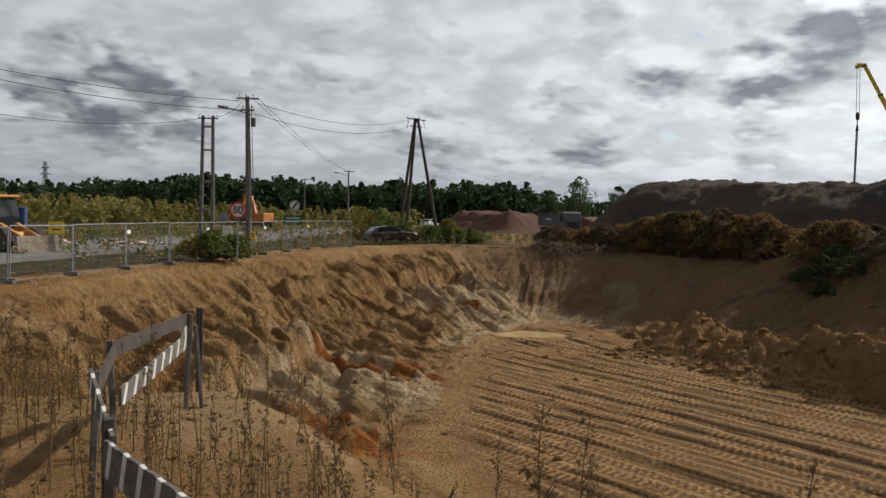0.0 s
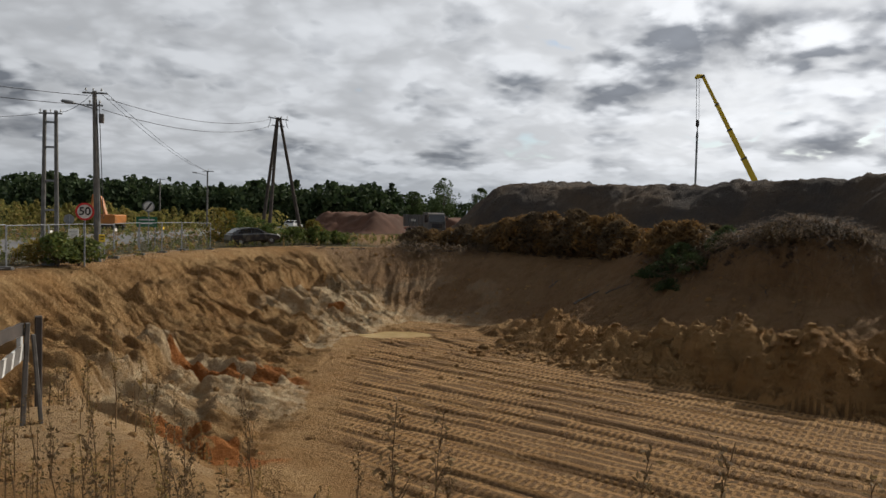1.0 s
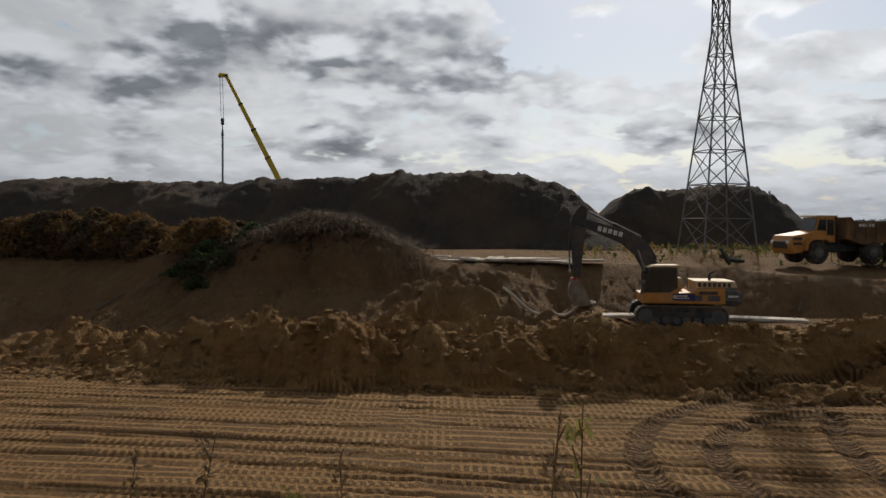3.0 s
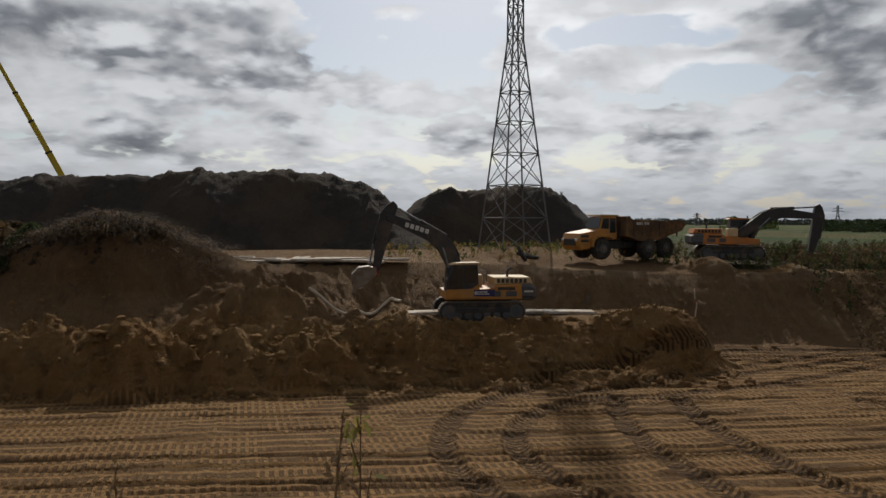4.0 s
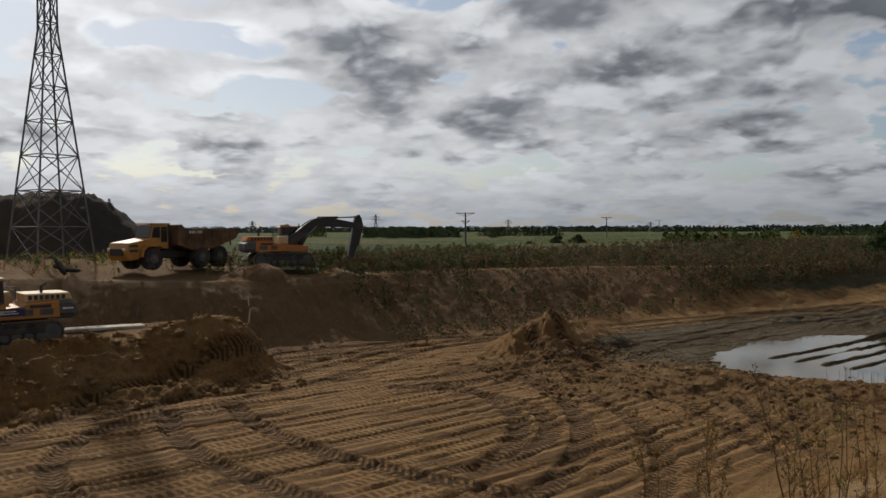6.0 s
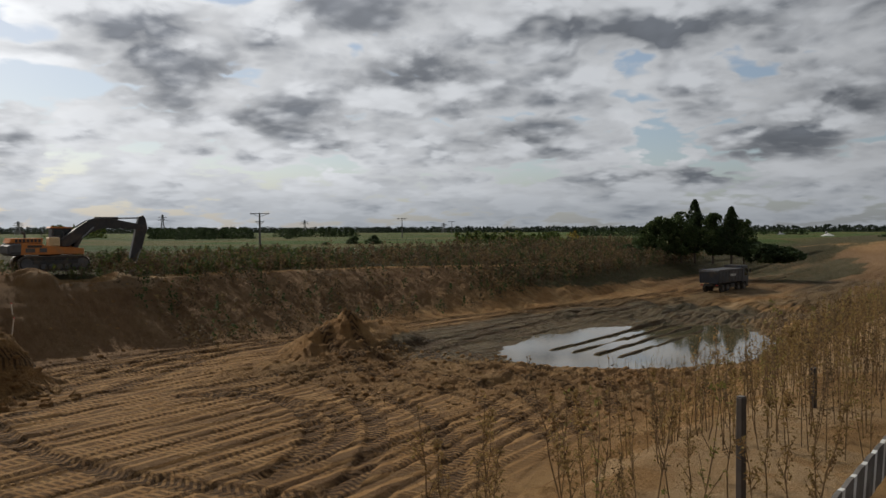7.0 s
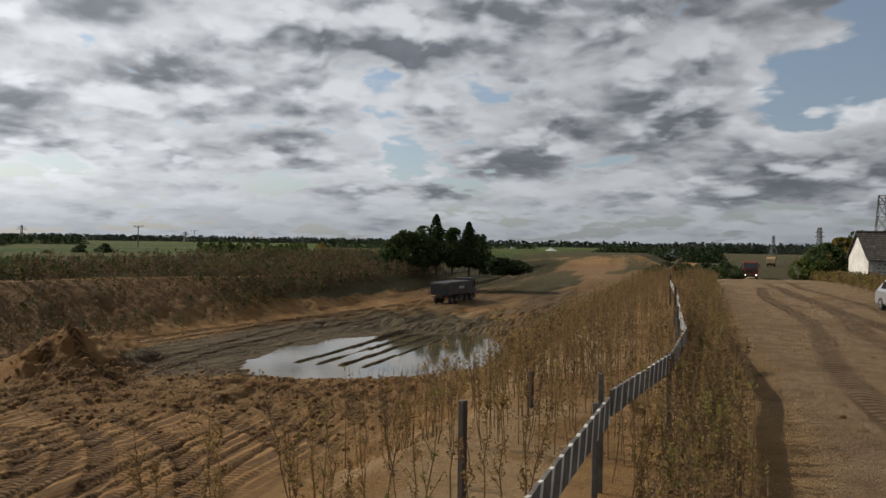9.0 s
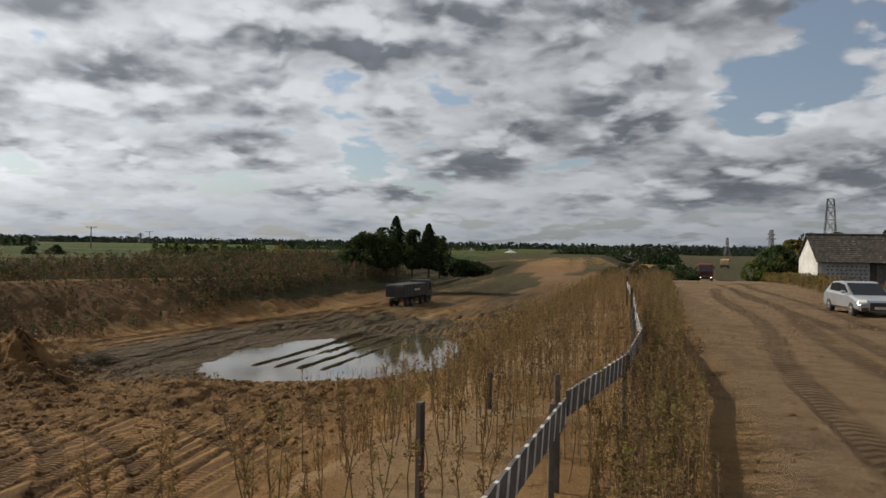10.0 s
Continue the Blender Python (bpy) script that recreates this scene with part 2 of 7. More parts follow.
def worn(name, a, b, scale=3.0, rough=0.6, metal=0.0, bump=0.1, dirt=None, spec=0.3):
    """A plain surface with two scales of variation and some dirt."""
    m, N, sh = material(name, rough, metal, spec)
    v = own(N)
    n1, n2 = N.noise(v, scale, 5.0, 0.6), N.noise(v, scale * 9, 4.0, 0.6)
    col = N.mix(N.ramp(n1, 0.35, 0.65), a, b)
    col = N.mix(N.math("MULTIPLY", N.ramp(n2, 0.45, 0.75), 0.25), col, tuple(c * 0.6 for c in a))
    if dirt:
        col = N.mix(N.math("MULTIPLY", N.ramp(N.noise(v, scale * 0.6, 6.0, 0.65), 0.45, 0.7), 0.6), col, dirt)
    N.put(sh.inputs["Base Color"], col)
    N.put(sh.inputs["Normal"], N.bump(n2, bump, 0.02))
    return m


def ground_material():
    m, N, sh = material("soil", 0.95, 0.0, 0.15)
    pos = place(N)
    x, y, z = N.split(pos)
    s = N.math("ADD", N.math("MULTIPLY", x, S_AX[0]), N.math("MULTIPLY", y, S_AX[1]))
    p = N.math("ADD", N.math("MULTIPLY", x, P_AX[0]), N.math("MULTIPLY", y, P_AX[1]))
    coarse, mid, fine = N.noise(pos, 0.22, 5.0, 0.6), N.noise(pos, 1.3, 6.0, 0.65), N.noise(pos, 9.0, 5.0, 0.7)
    sand = N.mix(N.ramp(coarse, 0.35, 0.65), (0.330, 0.185, 0.072), (0.410, 0.258, 0.116))
    sand = N.mix(N.math("MULTIPLY", N.ramp(mid, 0.45, 0.7), 0.55), sand, (0.175, 0.098, 0.040))
    # bedding of the sand in the banks
    lay = N.noise(N.combine(N.math("MULTIPLY", x, 0.12), N.math("MULTIPLY", y, 0.12), N.math("MULTIPLY", z, 2.2)), 1.0, 5.0, 0.6)
    sand = N.mix(N.math("MULTIPLY", N.ramp(lay, 0.45, 0.65), 0.30), sand, (0.225, 0.108, 0.036))
    sand = N.mix(N.attr("open_floor"), sand, N.mix(N.ramp(mid, 0.3, 0.7), (0.290, 0.160, 0.062), (0.390, 0.235, 0.100)))
    torn = N.math("MULTIPLY", N.math("SUBTRACT", mid, 0.5), 1.3)
    # furrows down the banks: darker in the hollows, paler on the ribs
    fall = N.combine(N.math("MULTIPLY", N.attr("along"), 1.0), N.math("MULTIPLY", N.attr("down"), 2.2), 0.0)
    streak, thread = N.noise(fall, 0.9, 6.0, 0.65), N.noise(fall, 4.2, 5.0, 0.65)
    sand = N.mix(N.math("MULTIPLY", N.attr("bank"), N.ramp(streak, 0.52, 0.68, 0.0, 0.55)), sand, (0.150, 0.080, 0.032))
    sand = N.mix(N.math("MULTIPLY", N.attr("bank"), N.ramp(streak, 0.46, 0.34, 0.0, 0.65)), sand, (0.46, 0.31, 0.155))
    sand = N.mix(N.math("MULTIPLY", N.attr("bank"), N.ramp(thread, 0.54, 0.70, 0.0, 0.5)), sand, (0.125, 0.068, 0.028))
    sand = N.mix(N.ramp(N.math("ADD", N.attr("pale"), torn), 0.35, 0.75), sand, N.mix(N.ramp(mid, 0.4, 0.6), (0.52, 0.40, 0.25), (0.42, 0.275, 0.14)))
    sand = N.mix(N.ramp(N.math("ADD", N.attr("rust"), torn), 0.4, 0.7), sand, (0.33, 0.125, 0.035))
    # dark: browner churned and site soil, plus far-bank shade laid into the colour
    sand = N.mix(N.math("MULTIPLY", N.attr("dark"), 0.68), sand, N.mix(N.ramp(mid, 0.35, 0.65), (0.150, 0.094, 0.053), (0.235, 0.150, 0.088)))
    # ruts: disturbed soil, its colour darkened further for shade between the ridges
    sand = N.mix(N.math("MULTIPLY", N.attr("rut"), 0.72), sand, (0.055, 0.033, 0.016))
    sand = N.mix(N.attr("mud"), sand, N.mix(N.ramp(mid, 0.4, 0.6), (0.150, 0.118, 0.066), (0.088, 0.075, 0.043)))
    road = N.mix(N.ramp(mid, 0.35, 0.7), (0.350, 0.245, 0.145), (0.265, 0.172, 0.094))
    road = N.mix(N.math("MULTIPLY", N.ramp(coarse, 0.5, 0.7), 0.5), road, (0.104, 0.064, 0.035))
    sand = N.mix(N.attr("road"), sand, road)
    sand = N.mix(N.ramp(N.math("ADD", N.attr("topsoil"), torn), 0.4, 0.6), sand, (0.045, 0.034, 0.026))
    # fields: strips of grass, stubble and bare soil
    strip = N.noise(N.combine(N.math("MULTIPLY", s, 0.016), N.math("MULTIPLY", p, 0.012), 0.0), 1.0, 2.0, 0.5)
    field = N.mix(N.ramp(strip, 0.40, 0.46), (0.042, 0.078, 0.014), (0.105, 0.098, 0.028))
    field = N.mix(N.ramp(strip, 0.52, 0.55), field, (0.050, 0.094, 0.012))
    near = N.mix(N.ramp(mid, 0.35, 0.65), (0.095, 0.072, 0.036), (0.06, 0.062, 0.026))
    far = N.math("SQRT", N.math("ADD", N.math("MULTIPLY", x, x), N.math("MULTIPLY", y, y)))
    grass = N.mix(N.math("MULTIPLY", N.ramp(far, 95, 130), N.ramp(p, 42, 52)), near, field)
    grass = N.mix(N.math("MULTIPLY", N.ramp(fine, 0.4, 0.7), 0.35), grass, (0.07, 0.07, 0.03))
    edge = N.ramp(N.math("ADD", N.attr("grass"), N.math("MULTIPLY", N.math("SUBTRACT", mid, 0.5), 0.8)), 0.35, 0.65)
    col = N.mix(edge, sand, grass)
    col = N.mix(N.math("MULTIPLY", N.ramp(fine, 0.5, 0.8), 0.30), col, N.mix(1.0, col, (0.5, 0.45, 0.4), "MULTIPLY"))
    N.put(sh.inputs["Roughness"], N.ramp(N.attr("mud"), 0, 1, 0.95, 0.75))
    # prints of track plates: short bars across each lane
    lane = N.math("FRACT", N.math("DIVIDE", N.math("ADD", p, N.math("MULTIPLY", N.noise(N.combine(N.math("MULTIPLY", s, 0.1), p, 0.0), 0.4, 2.0), 1.2)), 0.66))
    lane_m = N.math("MULTIPLY", N.ramp(lane, 0.08, 0.2), N.ramp(lane, 0.92, 0.8))
    shift = N.math("MULTIPLY", N.math("FLOOR", N.math("DIVIDE", p, 0.66)), 0.37)
    bars = N.math("SINE", N.math("MULTIPLY", N.math("ADD", N.math("ADD", s, shift), N.math("MULTIPLY", lane, 0.09)), 22.0))
    prints = N.math("MULTIPLY", N.math("MULTIPLY", N.ramp(bars, -0.15, 0.3), lane_m), N.attr("open_floor"))
    prints = N.math("MULTIPLY", prints, N.ramp(N.noise(pos, 0.5, 3.0), 0.38, 0.55))
    # the pressed bars are mixed towards a darker brown
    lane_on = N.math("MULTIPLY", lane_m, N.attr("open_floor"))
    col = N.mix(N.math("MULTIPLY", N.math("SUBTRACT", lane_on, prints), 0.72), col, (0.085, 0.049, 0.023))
    # chevrons of tyre lugs and track plates across each wheel track
    slant = N.math("MULTIPLY", N.math("ABSOLUTE", N.attr("across")), 0.7)
    lugs = N.math("SINE", N.math("MULTIPLY", N.math("ADD", N.attr("run"), slant), 21.0))
    cur = N.math("MULTIPLY", N.attr("curved"), N.ramp(lugs, -0.2, 0.35))
    cur = N.math("MULTIPLY", cur, N.ramp(N.noise(pos, 0.7, 3.0), 0.30, 0.46))
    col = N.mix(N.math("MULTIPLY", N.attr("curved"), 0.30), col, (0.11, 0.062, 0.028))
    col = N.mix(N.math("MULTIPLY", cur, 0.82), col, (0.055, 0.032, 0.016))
    crumbs = N.t.nodes.new("ShaderNodeTexVoronoi")
    N.put(crumbs.inputs["Vector"], pos)
    crumbs.inputs["Scale"].default_value = 4.6
    crumb = N.math("SUBTRACT", 1.0, crumbs.outputs["Distance"])
    grit = N.noise(pos, 38.0, 4.0, 0.75)
    col = N.mix(N.math("MULTIPLY", N.ramp(grit, 0.42, 0.62), 0.35), col, N.mix(1.0, col, (0.45, 0.40, 0.36), "MULTIPLY"))
    N.put(sh.inputs["Base Color"], col)
    clods = N.math("MULTIPLY", N.math("ADD", N.math("MULTIPLY", fine, 0.8), N.math("MULTIPLY", crumb, 0.2)), N.math("SUBTRACT", 1.2, N.attr("open_floor")))
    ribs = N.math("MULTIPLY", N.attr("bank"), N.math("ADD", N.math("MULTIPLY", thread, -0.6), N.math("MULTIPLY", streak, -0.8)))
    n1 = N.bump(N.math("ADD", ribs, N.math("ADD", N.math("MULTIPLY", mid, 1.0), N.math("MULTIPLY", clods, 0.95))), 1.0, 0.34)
    n2 = N.bump(N.math("SUBTRACT", prints, N.math("MULTIPLY", cur, 1.2)), 1.0, 0.22, n1)
    N.put(sh.inputs["Normal"], N.bump(grit, 0.9, 0.05, n2))
    return m


M_ground = ground_material()
M_steel = worn("galvanised_steel", (0.24, 0.25, 0.26), (0.17, 0.18, 0.19), 4, 0.6, 0.35)
M_pylon = worn("pylon_steel", (0.20, 0.20, 0.20), (0.14, 0.14, 0.14), 1.0, 0.6, 0.5)
M_pole = worn("pole_concrete", (0.15, 0.145, 0.135), (0.10, 0.096, 0.09), 2.0, 0.9)
M_darkwood = worn("creosoted_wood", (0.075, 0.06, 0.05), (0.045, 0.038, 0.034), 2.0, 0.85)
M_greywood = worn("weathered_board", (0.135, 0.122, 0.11), (0.08, 0.072, 0.064), 5.0, 0.9, bump=0.3)
M_white = worn("white_paint", (0.62, 0.62, 0.60), (0.46, 0.46, 0.44), 5.0, 0.7, dirt=(0.3, 0.26, 0.2))
M_black = worn("black_steel", (0.022, 0.022, 0.024), (0.035, 0.034, 0.034), 2.0, 0.5, dirt=(0.10, 0.07, 0.045), spec=0.4)
M_rubber = worn("rubber", (0.028, 0.027, 0.026), (0.05, 0.045, 0.04), 4.0, 0.9, dirt=(0.13, 0.09, 0.05))
M_yellow = worn("digger_yellow", (0.46, 0.21, 0.045), (0.38, 0.17, 0.035), 1.5, 0.5, dirt=(0.30, 0.19, 0.09))
M_orange = worn("digger_orange", (0.50, 0.18, 0.04), (0.42, 0.15, 0.035), 1.5, 0.5, dirt=(0.28, 0.17, 0.08))
M_crane = worn("crane_yellow", (0.60, 0.42, 0.03), (0.52, 0.36, 0.03), 0.5, 0.5)
M_grey = worn("grey_steel", (0.10, 0.10, 0.105), (0.07, 0.07, 0.072), 2.0, 0.6, dirt=(0.14, 0.10, 0.06))
M_muddy = worn("caked_mud", (0.13, 0.08, 0.045), (0.08, 0.05, 0.03), 1.2, 0.9, bump=0.4, dirt=(0.30, 0.15, 0.04))
M_cable = worn("cable", (0.03, 0.03, 0.03), (0.04, 0.04, 0.04), 2.0, 0.7)
M_red = worn("red_paint", (0.50, 0.03, 0.03), (0.42, 0.03, 0.03), 3.0, 0.5)


def spaced(lo, hi, step, reach):
    """Even steps from lo to hi, then growing ones out to the reach."""
    inner = list(np.arange(lo, hi, step))
    a, out_hi, d = inner[-1], [], step
    while a < reach:
        d *= 1.16
        a += d
        out_hi.append(a)
    a, out_lo, d = lo, [], step
    while a > -reach:
        d *= 1.16
        a -= d
        out_lo.append(a)
    return np.array(out_lo[::-1] + inner + out_hi)


def rut_line(s, p, cs, cp, r, a0, a1, width=0.5):
    """A curved wheel track, part of a ring between two angles: its depth, length run and place across it."""
    ang = np.degrees(np.arctan2(p - cp, s - cs)) % 360
    ok = (ang > a0) & (ang < a1) if a0 < a1 else (ang > a0) | (ang < a1)
    off = np.hypot(s - cs, p - cp) - r
    return np.where(ok, smooth(width, width * 0.6, np.abs(off)), 0), np.radians(ang) * r, off


def path_line(s, p, pts, shift=0.0, width=0.42):
    """A wheel track along plan points: its depth, length run and place across it."""
    best, run, side, gone = np.full(s.shape, 1e9), np.zeros(s.shape), np.zeros(s.shape), 0.0
    for (a, b), (c, d) in zip(pts, pts[1:]):
        length = math.hypot(c - a, d - b)
        t = np.clip(((s - a) * (c - a) + (p - b) * (d - b)) / length ** 2, 0, 1)
        dist = np.hypot(s - a - t * (c - a), p - b - t * (d - b))
        sign = np.sign((c - a) * (p - b) - (d - b) * (s - a))
        near = dist < best
        best, run, side = np.where(near, dist, best), np.where(near, gone + t * length, run), np.where(near, dist * sign, side)
        gone += length
    off = side - shift + 0.25 * np.sin(run * 0.23 + shift)
    ends = smooth(0.0, 2.0, run) * smooth(gone, gone - 3.0, run)
    return smooth(width, width * 0.6, np.abs(off)) * ends, run, off


RINGS = ((14.5, 25.7, 10.7, 118, 225), (14.5, 25.4, 8.2, 105, 228), (32.7, 25.2, 21.8, 158, 205), (37.5, 26.3, 23.3, 163, 208),
         (18.1, 25.9, 7.0, 255, 50), (10.5, 34.0, 19.3, 290, 358), (12.1, 28.8, 17.0, 290, 10), (14.0, 29.5, 11.2, 285, 5))
# haul tracks on the floor, and wheel tracks on the dirt road
HAUL = (([(8, 32.5), (20, 35.8), (31, 40.2), (42, 41.6), (60, 39.4), (90, 34.0), (130, 30)], (-1.0, 1.0, 3.0)), ([(14, 43.6), (24, 43.2), (34, 42.2), (46, 40.0), (70, 36.5), (100, 31)], (-1.0, 1.0)),
        ([(22, 32), (34, 29), (46, 31.5), (60, 33), (80, 30)], (-1.0, 1.0)), ([(26, 12), (31, 19), (33, 27), (38, 38.5)], (-1.0, 1.0)), ([(30, 13.5), (36, 17), (38, 25), (44, 33)], (-1.0, 1.0)))
TRAILS = (([(3, -4.6), (12, -4.1), (26, -4.8), (60, -5.4)], (-0.9, 0.9)), ([(5, -6.8), (18, -7.6), (40, -7.0), (70, -6.4)], (-0.9, 0.9)))


def ground_height(s, p):
    s, p = np.atleast_1d(np.asarray(s, float)), np.atleast_1d(np.asarray(p, float))
    z, u, in_rim, in_toe, d_rim, d_toe, wall, far, along = relief(s, p)
    lump = fbm(s * 0.9, p * 0.9, 4, 41)
    z = z + bumps(s + 1.2 * (lump - 0.5), p + 1.2 * (fbm(s * 0.9, p * 0.9, 4, 45) - 0.5), HEAPS) * (0.55 + 0.9 * lump) * smooth(-1.5, -3.5, z)
    z = z + bumps(s + 1.5 * (lump - 0.5), p + 1.5 * (fbm(s * 0.8, p * 0.8, 4, 46) - 0.5), TOPS) * (0.75 + 0.5 * lump)
    # churned soil: along the foot of the far bank, and before the pond
    churn = smooth(34.5, 36.5, p + 1.5 * (lump - 0.5)) * smooth(-26, -20, s) * smooth(20, 16, s) * smooth(43, 40, p) * (z < -2.9)
    churn2 = smooth(0, 5, s - 28 + 0.25 * (p - 20)) * smooth(36, 32, p) * smooth(41.5, 38.5, s + 0.35 * (p - 20)) * smooth(10, 14, p) * (z < -3)
    low = np.where(churn2 > churn, 0.38, 1.0)
    churn = np.maximum(churn, churn2)
    crag = 1 - 2 * np.abs(fbm(s * 0.55 + 0.3 * p, p * 0.75, 5, 51, 0.6) - 0.5)
    z = z + churn * low * (1.05 * np.clip(crag - 0.62, 0, 1) / 0.38 * (0.4 + 0.8 * fbm(s * 0.2, p * 0.2, 2, 52)) + 0.5 * (fbm(s * 2.0, p * 2.0, 4, 53, 0.62) - 0.5))
    bank = np.where(in_rim & ~in_toe, 1.0, 0.0) * np.minimum(wall * 2, 1) * (1 - 0.80 * smooth(38, 42, p))
    crag2 = np.abs(fbm(along * 0.8, u * 3.0, 5, 55, 0.62) - 0.5) * 2
    z = z - bank * 0.30 * np.clip(0.30 - crag2, 0, 1) / 0.30 + bank * 0.30 * (fbm(s * 2.4, p * 2.4, 4, 56, 0.65) - 0.5)
    open_floor = smooth(0, 2.5, np.where(in_toe, d_toe, 0)) * (1 - churn) * smooth(-4.3, -4.75, z)
    # long ruts of tracked machines, along the cutting and fanning out at its end
    fan = p + 0.0022 * (s + 2) * np.abs(s + 2) * (p - 24) * 0.12 + 0.4 * np.sin(s * 0.15)
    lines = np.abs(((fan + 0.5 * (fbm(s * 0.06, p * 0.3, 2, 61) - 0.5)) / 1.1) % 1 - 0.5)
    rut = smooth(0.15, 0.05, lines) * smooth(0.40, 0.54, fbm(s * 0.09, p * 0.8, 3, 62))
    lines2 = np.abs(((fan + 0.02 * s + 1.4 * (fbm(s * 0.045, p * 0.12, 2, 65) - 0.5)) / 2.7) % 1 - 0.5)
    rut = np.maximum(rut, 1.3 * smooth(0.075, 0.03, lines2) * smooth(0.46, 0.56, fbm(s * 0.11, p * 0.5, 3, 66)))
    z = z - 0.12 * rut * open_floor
    z = z + 0.07 * (fbm(s * 0.7, p * 1.6, 3, 63) - 0.5) * open_floor
    curved, run, across, berm = np.zeros(s.shape), np.zeros(s.shape), np.zeros(s.shape), np.zeros(s.shape)
    road = smooth(-1.2, -2.2, p + 0.5 * (fbm(s * 0.3, p * 0.1, 2, 91) - 0.5)) * smooth(-13, -11.5, p) * smooth(-22, -12, s) * smooth(210, 150, s)
    made = [(rut_line(s, p, *ring), open_floor, 1.0) for ring in RINGS]
    made += [(path_line(s, p, pts, k), in_toe * 1.0, 0.8) for pts, shifts in HAUL for k in shifts]
    made += [(path_line(s, p, pts, k, 0.34), road, 0.55) for pts, shifts in TRAILS for k in shifts]
    for (v, r, o), where, deep in made:
        v = v * where * min(1.0, deep + 0.2)
        more = v > curved
        curved, run, across = np.where(more, v, curved), np.where(more, r, run), np.where(more, o, across)
        berm = np.maximum(berm, where * deep * smooth(0.36, 0.0, np.abs(np.abs(o) - 0.62)) * (np.abs(o) < 1.2) * (r > 0))
        z = z - 0.08 * deep * v * (0.6 + 0.8 * vnoise(s * 2.5, p * 2.5, 64))
    z = z + 0.07 * np.minimum(berm, 1) * fbm(s * 1.5, p * 1.5, 2, 67)
    # pond and puddle
    pond = bumps(s, p, [(52.2, 20.2, 14.5, 9.0, 1.0, -6)])
    wet = bumps(s, p, [(59, 26.5, 26, 12, 1.0, -6), (53, 20.5, 16, 10.5, 0.7, -6)])
    z = z - 0.55 * smooth(0, 0.5, pond + 0.25 * (fbm(s * 0.35, p * 0.35, 3, 71) - 0.5)) * (z < -4)
    strip = np.sin((p - 21.9) * 4.0 + 0.03 * (s - 50) + 1.6 * (fbm(s * 0.2, p * 0.2, 2, 72) - 0.5))
    z = z + 0.52 * smooth(0.45, 0.9, strip) * smooth(0.05, 0.2, pond) * smooth(43.5, 46, s) * smooth(65, 60, s) * smooth(18.4, 19.2, p) * smooth(25.5, 24, p)
    z = z - 0.6 * bumps(s + 1.6 * (lump - 0.5), p, [(-35.0, 37.2, 3.2, 2.3, 1.5, 50)]).clip(0, 1) * (z < -3.5)
    back = smooth(58, 66, s) * np.where(in_toe, 1.0, 0.0) * smooth(125, 100, s)
    z = z + back * 0.85 * (np.abs(fbm(s * 0.18, p * 0.5, 4, 75) - 0.5) * 2 - 0.2)
    # general unevenness out of the cutting
    out = smooth(0, 3, np.where(in_rim, 0, d_rim))
    z = z + out * (0.22 * (fbm(s * 0.25, p * 0.25, 4, 81) - 0.5) + 0.5 * (fbm(s * 0.02, p * 0.02, 3, 82) - 0.5) * smooth(60, 160, far))
    z = z - 3.0 * smooth(60, 160, s) * smooth(16, 6, p) * (1 - in_rim)
    dirt_rut = np.abs(((p + 0.6 * np.sin(s * 0.07)) / 1.9) % 1 - 0.5)
    z = z * (1 - 0.8 * road * (s < 58)) - 0.05 * road * smooth(0.25, 0.1, dirt_rut) * smooth(0.35, 0.6, fbm(s * 0.05, p * 0.9, 3, 92))
    return z, dict(u=u, in_rim=in_rim, in_toe=in_toe, d_rim=d_rim, wall=wall, churn=churn, rut=rut * open_floor, curved=curved, run=run, across=across, wet=wet, along=along, road=road, pond=pond, open=open_floor, far=far)


def height(s, p):
    return float(ground_height(s, p)[0][0])


